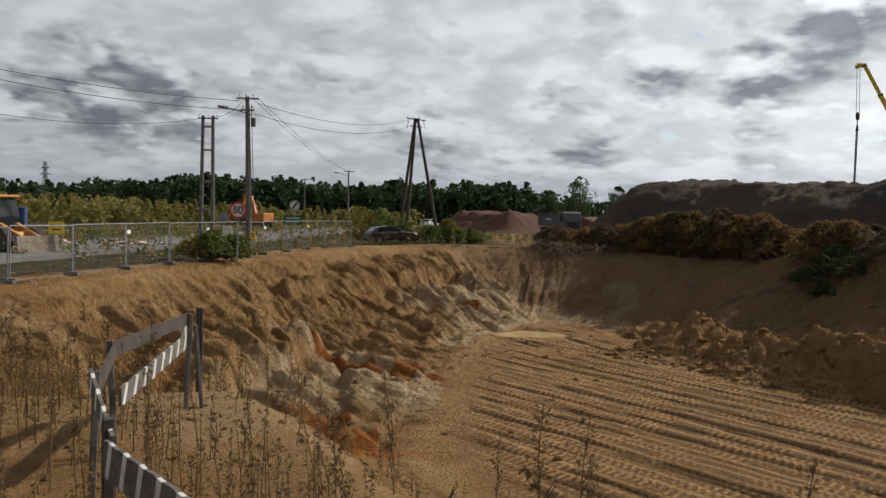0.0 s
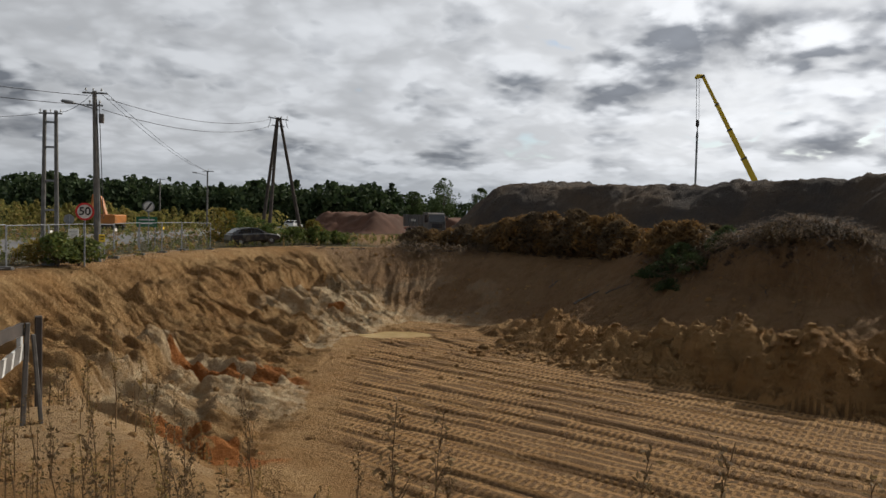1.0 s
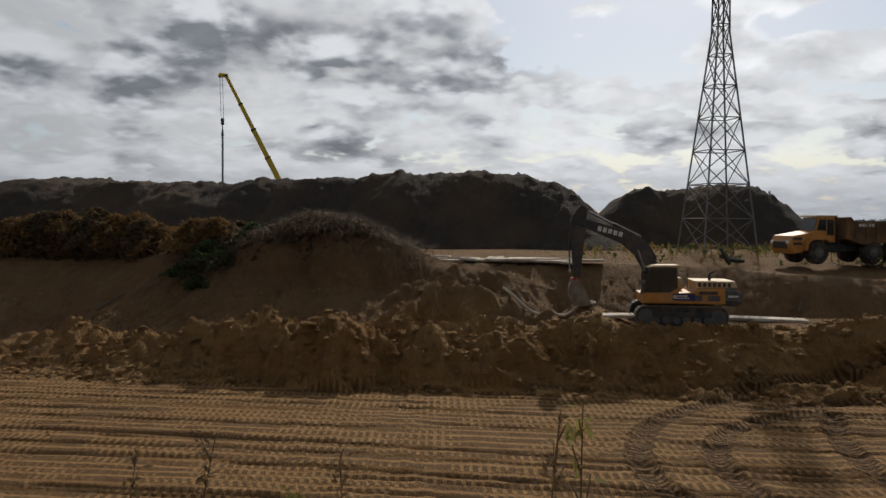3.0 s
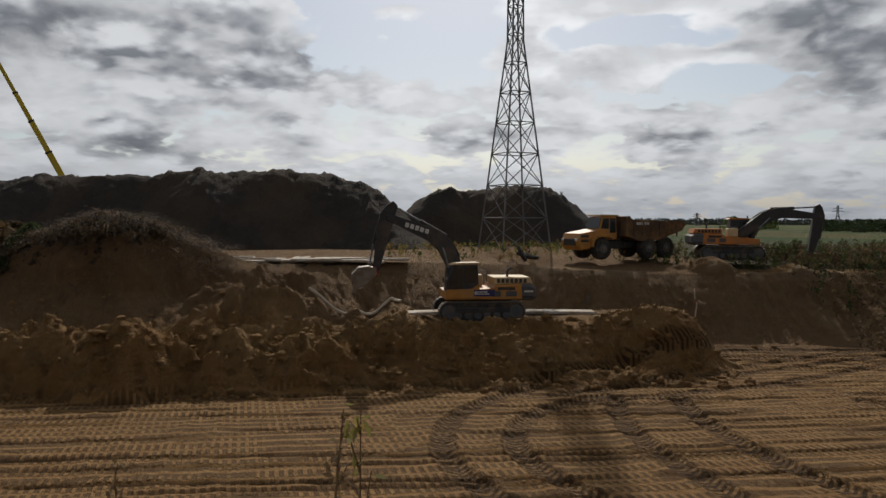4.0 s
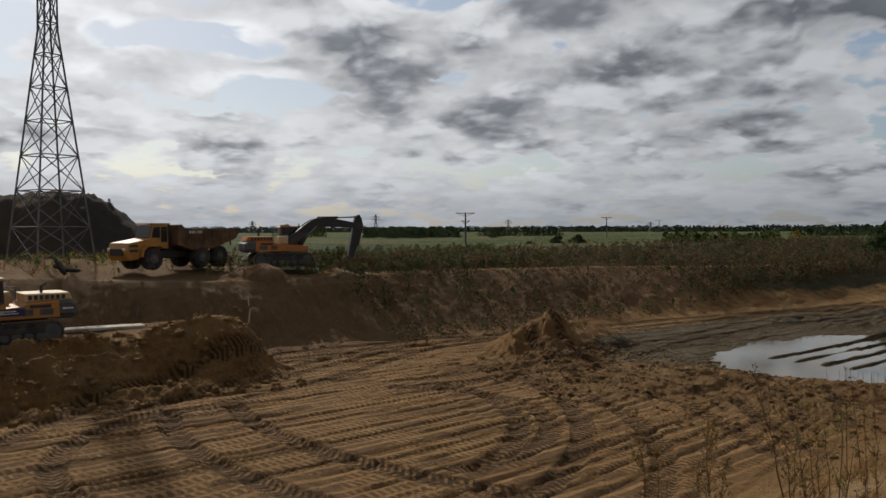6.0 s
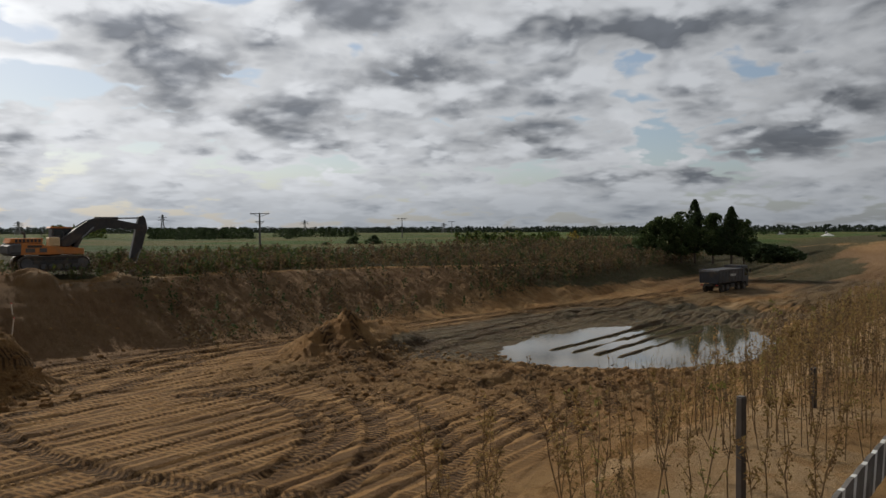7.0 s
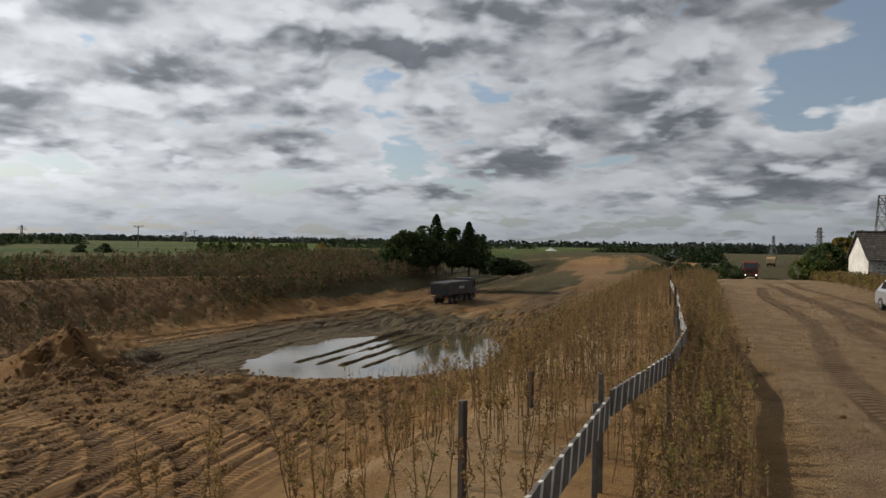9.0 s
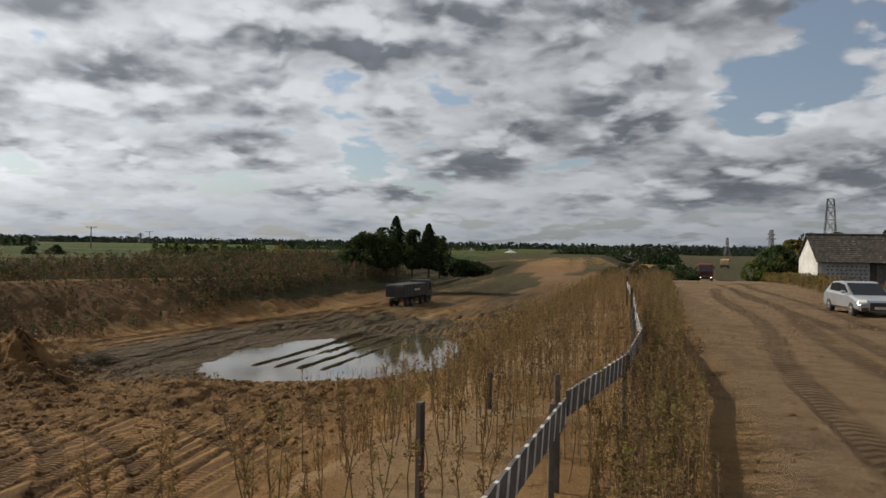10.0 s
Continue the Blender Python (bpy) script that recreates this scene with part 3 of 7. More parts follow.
def build_ground():
    ss, pp = spaced(-56, 70, 0.125, 4200), spaced(-9, 57, 0.125, 4200)
    s, p = np.meshgrid(ss, pp, indexing="ij")
    z, q = ground_height(s.ravel(), p.ravel())
    s, p = s.ravel(), p.ravel()
    x, y = s * S_AX[0] + p * P_AX[0], s * S_AX[1] + p * P_AX[1]
    a, b = len(ss), len(pp)
    i = np.arange(a * b).reshape(a, b)
    quads = np.stack([i[:-1, :-1], i[1:, :-1], i[1:, 1:], i[:-1, 1:]], -1).reshape(-1, 4)
    me = bpy.data.meshes.new("ground")
    me.vertices.add(a * b)
    me.vertices.foreach_set("co", np.stack([x, y, z], 1).astype(np.float32).ravel())
    me.loops.add(quads.size)
    me.loops.foreach_set("vertex_index", quads.astype(np.int32).ravel())
    me.polygons.add(len(quads))
    me.polygons.foreach_set("loop_start", np.arange(0, quads.size, 4, dtype=np.int32))
    me.polygons.foreach_set("loop_total", np.full(len(quads), 4, np.int32))
    me.update()
    me.validate()
    # kinds of soil; dark also carries the far bank's painted shade
    out = ~q["in_rim"]
    far = q["far"]
    grass = np.where(out, smooth(0.6, 4.0, q["d_rim"]), 0) * (1 - q["road"])
    grass = np.maximum(grass, smooth(60, 85, s) * (q["wall"] > 0.05) * smooth(0.15, 0.6, q["u"]) * 0.9)
    grass = np.maximum(grass, smooth(85, 130, s) * smooth(38, 45, p))
    site = bumps(s, p, [(-5, 75, 75, 34, 3.0, 0)]).clip(0, 1) * smooth(34, 24, s)
    grass = grass * (1 - 0.9 * site * out)
    verge = smooth(-2.2, -1.2, p) * smooth(5, 3.5, p) * smooth(-14, -8, s)
    grass = np.where(out, grass * (1 - 0.75 * verge), grass)
    pale = smooth(-20, -26, s) * smooth(0.50, 0.64, fbm(s * 0.16, p * 0.16, 5, 101) + 0.24 * smooth(24, 34, p) * smooth(-30, -36, s) * smooth(-47, -42, s) - 0.2 * smooth(40, 46, p)) * smooth(0.75, 0.45, q["u"]) * (q["wall"] > 0.05)
    rust = bumps(s, p, [(-29, 20.5, 4.0, 2.6, 2.2, 60), (-41, 37, 2.2, 1.6, 1.4, 40), (-21, 14.2, 3.4, 2.4, 1.8, 40), (-38, 35, 2, 2, 0.9, 0)]).clip(0, 1) * smooth(0.45, 0.55, fbm(s * 0.6, p * 0.6, 3, 102)) * q["in_rim"]
    # far bank: browner soil, darkened again for facing away from the sun
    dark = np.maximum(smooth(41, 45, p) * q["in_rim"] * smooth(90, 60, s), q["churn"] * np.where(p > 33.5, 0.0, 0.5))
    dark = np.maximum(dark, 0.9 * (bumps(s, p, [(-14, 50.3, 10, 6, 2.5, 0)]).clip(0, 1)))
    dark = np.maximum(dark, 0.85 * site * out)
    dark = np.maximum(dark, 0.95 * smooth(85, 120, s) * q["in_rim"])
    topsoil = 0.45 * smooth(8, 0, s) * smooth(0.90, 0.97, q["u"] + 0.12 * (fbm(s * 0.5, p * 0.5, 3, 108) - 0.5)) * (q["d_rim"] < 2.5) * smooth(38, 44, p) * smooth(95, 70, s)
    grass = np.maximum(grass, 0.62 * smooth(95, 130, s) * smooth(0.40, 0.55, fbm(s * 0.03, p * 0.12, 3, 109)) * q["in_rim"])
    mud = smooth(0.05, 0.25, q["wet"] + 0.3 * (fbm(s * 0.3, p * 0.3, 3, 73) - 0.5)) * (z < -4.2)
    haul = smooth(3.2, 1.6, np.abs(p - (41.5 - 0.085 * (s - 40)) + 1.2 * (fbm(s * 0.1, p * 0.1, 2, 105) - 0.5))) * smooth(30, 40, s) * q["in_toe"]
    mud = np.maximum(mud, smooth(54, 66, s) * q["in_toe"] * 0.55 * smooth(0.42, 0.56, fbm(s * 0.10, p * 0.25, 3, 74)) * smooth(190, 140, s)) * (1 - 0.45 * haul)
    pale = np.maximum(pale, 0.8 * smooth(62, 68, s) * smooth(88, 82, s) * smooth(20, 23, p) * smooth(29, 26, p) * q["in_toe"] * smooth(0.45, 0.6, fbm(s * 0.12, p * 0.5, 3, 106)))
    pale = np.maximum(pale, 0.6 * smooth(3, 7, s) * smooth(60, 40, s) * smooth(0.6, 1.6, p) * smooth(7.5, 5.0, p) * smooth(0.35, 0.6, fbm(s * 0.3, p * 0.3, 3, 107)))
    pale = np.maximum(pale, 0.55 * smooth(-7, -9, s) * smooth(-16, -13, s) * smooth(2.6, 3.8, p) * smooth(8, 6, p))
    pale = np.maximum(pale, 0.75 * smooth(2, 8, s) * smooth(64, 50, s) * smooth(46, 49, p) * smooth(0.80, 0.92, q["u"]) * (q["d_rim"] < 1.6) * smooth(0.40, 0.55, fbm(s * 0.35, p * 0.35, 3, 110)))
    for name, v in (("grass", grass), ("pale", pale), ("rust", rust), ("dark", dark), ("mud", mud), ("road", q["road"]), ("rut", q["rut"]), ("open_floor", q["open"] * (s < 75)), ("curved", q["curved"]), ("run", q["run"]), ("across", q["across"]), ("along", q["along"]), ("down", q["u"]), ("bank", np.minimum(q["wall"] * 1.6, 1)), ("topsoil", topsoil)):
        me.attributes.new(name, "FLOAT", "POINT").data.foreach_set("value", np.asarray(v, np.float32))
    me.shade_smooth()
    ob = new("ground", me)
    me.materials.append(M_ground)
    return tagged(ob, "sandy brown soil of a deep cutting, with rough grass round it", "ground", kind="structure")


# ---- building blocks ----


def shaped(name, bm, mat, smooth_it=False):
    me = bpy.data.meshes.new(name)
    bmesh.ops.recalc_face_normals(bm, faces=bm.faces)
    bm.to_mesh(me)
    bm.free()
    if smooth_it:
        me.shade_smooth()
    for m in (mat if isinstance(mat, (list, tuple)) else [mat]):
        me.materials.append(m)
    return me


def part(name, bm, mat, parent, label="", smooth_it=False):
    ob = new(name, shaped(name, bm, mat, smooth_it))
    ob.parent = parent
    return tagged(ob, label)


def thing(name, m, label, category, group="", kind=""):
    ob = new(name)
    ob.empty_display_size = 0.2
    ob.matrix_basis = m
    return tagged(ob, label, category, group, kind)


def block(bm, centre, size, bevel=0.0, m=None, taper=1.0):
    """A box with rounded edges; taper narrows its top."""
    made = bmesh.ops.create_cube(bm, size=1.0)["verts"]
    for v in made:
        k = taper if v.co.z > 0 else 1.0
        v.co = Vector((v.co.x * size[0] * k, v.co.y * size[1] * k, v.co.z * size[2]))
    if bevel:
        edges = list({e for v in made for e in v.link_edges})
        made = [v for f in bmesh.ops.bevel(bm, geom=edges, offset=bevel, segments=1, affect="EDGES")["faces"] for v in f.verts] + [v for v in made if v.is_valid]
        made = list(set(made))
    t = Matrix.Translation(centre) if m is None else Matrix.Translation(centre) @ m
    for v in made:
        v.co = t @ v.co
    return made


def rod(bm, a, b, r, r2=None, sides=6):
    """A round bar from a to b."""
    a, b = Vector(a), Vector(b)
    r2 = r if r2 is None else r2
    d = b - a
    m = Matrix.Translation((a + b) / 2) @ d.to_track_quat("Z", "Y").to_matrix().to_4x4()
    bmesh.ops.create_cone(bm, cap_ends=True, segments=sides, radius1=r, radius2=r2, depth=d.length, matrix=m)


def profile(bm, pts, w0, w1, bevel=0.0):
    """A side outline (x, z) made solid from y = w0 to w1."""
    lo = [bm.verts.new((x, w0, z)) for x, z in pts]
    hi = [bm.verts.new((x, w1, z)) for x, z in pts]
    n = len(pts)
    faces = [bm.faces.new(lo), bm.faces.new(hi[::-1])] + [bm.faces.new((lo[i], lo[(i + 1) % n], hi[(i + 1) % n], hi[i])) for i in range(n)]
    if bevel:
        bmesh.ops.bevel(bm, geom=[e for e in {e for f in faces[:2] for e in f.edges}], offset=bevel, segments=1, affect="EDGES")


def B():
    return bmesh.new()


def facing(s0, p0, s1, p1):
    """Turn about z, in degrees, of a thing whose +x looks from the first plan point to the second."""
    d = W(s1, p1) - W(s0, p0)
    return math.degrees(math.atan2(d.y, d.x))


# ---- setting ----
build_ground()


def strip_sheet(name, pts, half, lift, mat, label, category):
    """A thin paved strip that follows plan points, laid on the ground."""
    bm = B()
    rows = []
    for i, (s, p) in enumerate(pts):
        a, b = pts[max(i - 1, 0)], pts[min(i + 1, len(pts) - 1)]
        d = Vector((b[0] - a[0], b[1] - a[1], 0)).normalized()
        n = Vector((-d.y, d.x, 0))
        row = []
        for k in (-1, 0, 1):
            q = (s + n.x * half * k, p + n.y * half * k)
            row.append(bm.verts.new(W(q[0], q[1], lift + (0.06 if k == 0 else 0.0))))
        row.append(bm.verts.new(W(s + n.x * half, p + n.y * half, lift - 0.5)))
        row.insert(0, bm.verts.new(W(s - n.x * half, p - n.y * half, lift - 0.5)))
        rows.append(row)
    for r, q in zip(rows, rows[1:]):
        for j in range(4):
            bm.faces.new((r[j], r[j + 1], q[j + 1], q[j]))
    ob = new(name, shaped(name, bm, mat))
    return tagged(ob, label, category, kind="structure")


M_asphalt = worn("asphalt", (0.13, 0.13, 0.13), (0.10, 0.10, 0.10), 0.3, 0.85, bump=0.2, dirt=(0.17, 0.14, 0.10))
strip_sheet("road", [(-20, -12), (-36, -2), (-46, 9), (-54, 18), (-62, 28), (-78, 46), (-100, 72), (-150, 130)], 4.2, 0.16, M_asphalt, "grey asphalt road behind the site fence", "road")


def water_material():
    m, N, sh = material("water", 0.04, 0.0, 0.5)
    pos = place(N)
    N.put(sh.inputs["Base Color"], N.mix(N.ramp(N.noise(pos, 0.4, 4.0), 0.4, 0.65), (0.075, 0.066, 0.042), (0.13, 0.105, 0.058)))
    N.put(sh.inputs["Normal"], N.bump(N.noise(pos, 6.0, 3.0), 0.04, 0.02))
    return m


M_water = water_material()


M_puddle = worn("muddy_water", (0.42, 0.31, 0.145), (0.34, 0.24, 0.105), 0.8, 0.22, spec=0.4, bump=0.02)


def pool(label, s, p, ls, lp, z, mat=None):
    bm = B()
    ring = [bm.verts.new(W(s + ls * math.cos(a), p + lp * math.sin(a), z)) for a in (math.tau * i / 40 for i in range(40))]
    bm.faces.new(ring)
    return tagged(new("water", shaped("water", bm, mat or M_water)), label, "water", kind="structure")


pool("still grey pond on the floor of the cutting", 52.2, 20.2, 15.5, 9.8, -5.13)
pool("small shallow yellow puddle at the foot of the bank", -34.5, 37.0, 4.2, 3.2, -5.22, M_puddle)


# ---- mobile fence beside the road ----
FENCE_TURNS = [(-15.85, 23.9), (-15.19, 27.32), (-14.56, 30.69), (-8.7, 57.5), (-6.3, 62.0)]


def ground_at(x, y):
    s, p = x * S_AX[0] + y * S_AX[1], x * P_AX[0] + y * P_AX[1]
    return height(s, p)


def mesh_material():
    m, N, sh = material("wire_mesh", 0.5, 0.6)
    N.put(sh.inputs["Base Color"], (0.22, 0.22, 0.22, 1))
    return m


M_wire = mesh_material()
M_tag = worn("paper_tag", (0.75, 0.74, 0.70), (0.65, 0.62, 0.56), 6, 0.8)
M_tag_y = worn("yellow_tag", (0.72, 0.52, 0.05), (0.66, 0.45, 0.04), 6, 0.8)


def fence_panel(length):
    t = thing("fence_panel", pose(0, 0, 0), "galvanised steel mesh panel of a mobile site fence", "fence", "mobile fence panels")
    for x in (0.04, length - 0.04):
        bm = B()
        rod(bm, (x, 0, 0.0), (x, 0, 2.0), 0.024, sides=8)
        part("post", bm, M_steel, t)
    for z in (0.05, 1.98):
        bm = B()
        rod(bm, (0.04, 0, z), (length - 0.04, 0, z), 0.021 if z > 1 else 0.008, sides=8)
        part("rail", bm, M_steel, t)
    bm = B()
    for i in range(1, 16):
        rod(bm, (length * i / 16, 0.0, 0.14), (length * i / 16, 0, 1.98), 0.0013, sides=3)
    for i in range(1, 10):
        rod(bm, (0.04, 0, 0.14 + 0.184 * i), (length - 0.04, 0, 0.14 + 0.184 * i), 0.0013, sides=3)
    part("mesh", bm, M_wire, t)
    for x in (0.04, length - 0.04):
        bm = B()
        block(bm, (x, 0, 0.06), (0.22, 0.6, 0.13), 0.02)
        part("foot", bm, M_pole, t, "concrete foot block")
    return t


def fence_line():
    first, count = None, 0
    for (x0, y0), (x1, y1) in zip(FENCE_TURNS, FENCE_TURNS[1:]):
        n = max(1, round(math.hypot(x1 - x0, y1 - y0) / 3.45))
        turn = math.degrees(math.atan2(y1 - y0, x1 - x0))
        for i in range(n):
            x, y = x0 + (x1 - x0) * i / n, y0 + (y1 - y0) * i / n
            m = pose(x, y, max(ground_at(x, y), -0.15), 0, random.uniform(-1.2, 1.2), turn)
            if first is None:
                first = fence_panel(3.45)
                first.matrix_basis = m
            else:
                copy_thing(first, m)
            if i % 2 == 1 or count == 3:
                tag = thing("notice", m @ pose(0.12, 0, 1.62), "small white notice tied to the fence mesh", "sign", "fence notices")
                bm = B()
                block(bm, (0.1, -0.02, 0), (0.26, 0.012, 0.17), 0.003)
                part("plate", bm, M_tag_y if count % 5 == 4 else M_tag, tag)
                for q in (0.0, 0.2):
                    bm = B()
                    rod(bm, (q, -0.03, 0.075), (q, 0.01, 0.085), 0.006, sides=4)
                    part("tie", bm, M_cable, tag)
            count += 1


fence_line()


# ---- wooden barriers along the edge ----
def board(bm, a, b, high, thick=0.03, stripes=True, drop=0.0):
    """A plank on edge from a to b; its painted bands are faces of their own material."""
    a, b = Vector(a), Vector(b)
    d = (b - a)
    n = max(2, int(d.length / 0.085))
    side = Vector((-d.y, d.x, 0)).normalized() * thick / 2
    lean = d.normalized() * 0.05
    rows = []
    for i in range(n + 1):
        c = a + d * (i / n)
        c.z += 0.006 * math.sin(i * 1.7)
        k = lean if 0 < i < n else Vector()
        rows.append([bm.verts.new(c + side * sg + Vector((0, 0, z)) + k * kk) for sg, z, kk in ((-1, -high / 2, -1), (1, -high / 2, -1), (1, high / 2, 1), (-1, high / 2, 1))])
    bm.faces.new(rows[0][::-1])
    bm.faces.new(rows[-1])
    for i, (r, q) in enumerate(zip(rows, rows[1:])):
        for j in range(4):
            f = bm.faces.new((r[j], r[(j + 1) % 4], q[(j + 1) % 4], q[j]))
            f.material_index = 1 if stripes and i % 4 == 1 else 0


def barrier(rails, posts, label, wraps=()):
    """rails: ends in world; posts: foot x, y, top z, side; all in one fence."""
    o = Vector(rails[0][0])
    o.z = 0
    t = thing("barrier", Matrix.Translation(o), label, "barrier", "wooden barriers")
    for a, b, high, stripes in rails:
        bm = B()
        board(bm, Vector(a) - o, Vector(b) - o, high, stripes=stripes)
        part("board", bm, [M_greywood if stripes else M_darkwood, M_white], t, "grey board with white painted bands" if stripes else "bare dark board")
    for x, y, z0, z1, w, lean in posts:
        bm = B()
        block(bm, (x - o.x, y - o.y, (z0 + z1) / 2), (w, w * 0.8, z1 - z0), 0.008, pose(0, 0, 0, lean, lean * 0.5, 35))
        part("post", bm, M_darkwood if w > 0.07 else M_greywood, t)
    for a, b, r in wraps:
        bm = B()
        block(bm, (Vector(a) + Vector(b)) / 2 - o, (r, r * 1.4, (Vector(a) - Vector(b)).length), 0.01)
        part("tape_wrap", bm, M_white, t, "torn white barrier tape")
    return t


barrier([((3.9, -3.35, 0.98), (6.31, -6.50, 0.98), 0.27, True), ((6.28, -6.50, 1.06), (8.62, -10.09, 0.93), 0.27, True)],
        [(7.0, -7.05, -0.3, 1.22, 0.06, 1), (6.42, -6.42, -0.3, 1.05, 0.06, 0), (8.70, -10.1, -0.2, 1.05, 0.07, 2)],
        "weathered barrier of striped boards on wooden posts, beside dry weeds")
barrier([((8.66, -10.12, 0.93), (10.5, -12.6, 1.02), 0.27, True), ((10.5, -12.6, 1.02), (12.8, -15.1, 1.02), 0.27, True), ((12.8, -15.1, 1.02), (18.8, -21.9, 0.95), 0.24, True), ((18.8, -21.9, 0.95), (26.9, -30.7, 0.9), 0.24, True)],
        [(10.6, -12.5, -0.2, 1.3, 0.07, 1), (12.9, -15.1, -0.2, 1.3, 0.07, -1), (18.9, -21.9, -0.2, 1.3, 0.08, 0), (26.9, -30.7, -0.2, 1.3, 0.08, 0)],
        "long bowed barrier of striped boards running beside the dirt road")
barrier([((-2.45, 5.69, 0.82), (-1.2, 4.1, 0.92), 0.27, True), ((-3.12, 6.93, 1.12), (-2.42, 5.75, 0.86), 0.20, True)],
        [(-2.52, 5.9, -0.3, 1.06, 0.085, 0), (-3.1, 6.95, -0.2, 1.2, 0.06, 3), (-1.0, 3.9, -0.3, 1.0, 0.08, 0)],
        "striped barrier boards nailed to leaning grey posts")
barrier([((-3.67, 8.76, 1.06), (-3.57, 10.93, 1.10), 0.17, False), ((-3.42, 8.3, 0.62), (-3.57, 10.93, 0.80), 0.20, True), ((-3.15, 7.1, 0.95), (-3.67, 8.76, 1.06), 0.16, False)],
        [(-3.70, 8.76, -0.2, 1.15, 0.06, -4), (-3.55, 10.95, -0.2, 1.18, 0.06, 3), (-3.45, 11.1, -0.2, 1.0, 0.05, -6)],
        "sagging barrier of dark and white-wrapped boards among dry weeds", wraps=[((-3.6, 10.9, 0.85), (-3.58, 10.85, 1.15), 0.06)])


def lone_post(x, y, top, label, w=0.09, lean=0.0):
    z = ground_at(x, y)
    t = thing("wooden_post", pose(x, y, z - 0.25, 0, lean, 20), label, "post", "wooden posts")
    bm = B()
    block(bm, (0, 0, (top - z + 0.25) / 2), (w, w, top - z + 0.25), 0.012)
    part("shaft", bm, M_darkwood, t)
    bm = B()
    block(bm, (0, 0, top - z + 0.252), (w * 0.9, w * 0.9, 0.012), 0.003)
    part("end_grain", bm, M_greywood, t, "cracked grey sawn end")


lone_post(-3.82, 12.32, 1.08, "black wooden post at the edge of the cutting", 0.1)
lone_post(6.86, -5.04, 1.12, "grey wooden post standing alone among weeds", 0.075)
lone_post(11.2, -9.4, 0.45, "short dark post at the top of the sandy bank", 0.08)


# ---- poles, lines, signs ----
def sag(bm, a, b, drop, r=0.012, n=14):
    a, b = Vector(a), Vector(b)
    side = (b - a).cross(Vector((0, 0, 1))).normalized() * r
    up = side.cross(b - a).normalized() * r
    rings = []
    for i in range(n + 1):
        k = i / n
        c = a.lerp(b, k) - Vector((0, 0, drop * 4 * k * (1 - k)))
        rings.append([bm.verts.new(c + o) for o in (side, up, -side, -up)])
    for u, v in zip(rings, rings[1:]):
        for j in range(4):
            bm.faces.new((u[j], u[(j + 1) % 4], v[(j + 1) % 4], v[j]))


def insulator(t, x, y, z):
    bm = B()
    rod(bm, (x, y, z - 0.02), (x, y, z + 0.1), 0.015, sides=6)
    rod(bm, (x, y, z + 0.1), (x, y, z + 0.22), 0.06, 0.035, 8)
    part("insulator", bm, M_white, t, "white porcelain insulator")


def lamp_arm(t, z, reach, turn):
    m = pose(0, 0, 0, 0, 0, turn)
    bm = B()
    rod(bm, m @ Vector((0, 0, z)), m @ Vector((reach, 0, z + 0.35)), 0.03, sides=6)
    part("lamp_arm", bm, M_steel, t)
    bm = B()
    block(bm, m @ Vector((reach + 0.25, 0, z + 0.38)), (0.75, 0.28, 0.16), 0.05, pose(0, 0, 0, 0, -8, turn), 0.8)
    part("lamp_head", bm, M_steel, t, "grey street lamp head")


def utility_pole():
    t = thing("utility_pole", pose(-11.05, 44.65, -0.1), "grey concrete utility pole with crossarm and street lamp", "utility pole")
    top = Vector((-0.22, -0.02, 9.05))
    bm = B()
    rod(bm, (0, 0, -0.5), top, 0.19, 0.11, 10)
    part("shaft", bm, M_pole, t)
    for z, w in ((8.95, 0.85), (8.3, 0.55)):
        bm = B()
        block(bm, (-0.2, 0, z), (w * 1.5, 0.1, 0.09), 0.01)
        part("crossarm", bm, M_steel, t)
        for q in (-0.6, -0.2, 0.25):
            insulator(t, q * w * 1.1 - 0.1, 0, z + 0.04)
    bm = B()
    block(bm, (0.16, -0.1, 7.6), (0.25, 0.2, 0.5), 0.03)
    part("cable_box", bm, M_grey, t)
    m = t.matrix_basis
    lamp_arm(t, 8.05, 1.3, 180)
    bm = B()
    for q in (0.2, 0.32):
        rod(bm, (q - 0.05, -0.05, 2.2), (q - 0.3, -0.05, 8.6), 0.02, sides=5)
    part("conduit", bm, M_cable, t)


def frame_pole():
    t = thing("double_pole", pose(-17.3, 57.45, -0.1), "pair of wooden poles joined by rungs, carrying power lines", "utility pole")
    for x in (-0.42, 0.3):
        bm = B()
        rod(bm, (x * 1.25, 0, -0.4), (x, 0, 9.4), 0.17, 0.12, 8)
        part("leg", bm, M_pole, t)
    for z in (2.6, 4.6, 6.9, 8.6):
        bm = B()
        block(bm, (-0.05, 0, z), (0.8, 0.09, 0.14), 0.01)
        part("rung", bm, M_steel, t)
    bm = B()
    block(bm, (-0.05, 0, 9.2), (1.5, 0.12, 0.1), 0.01)
    part("crossarm", bm, M_steel, t)
    for q in (-0.7, -0.05, 0.6):
        insulator(t, q, 0, 9.25)


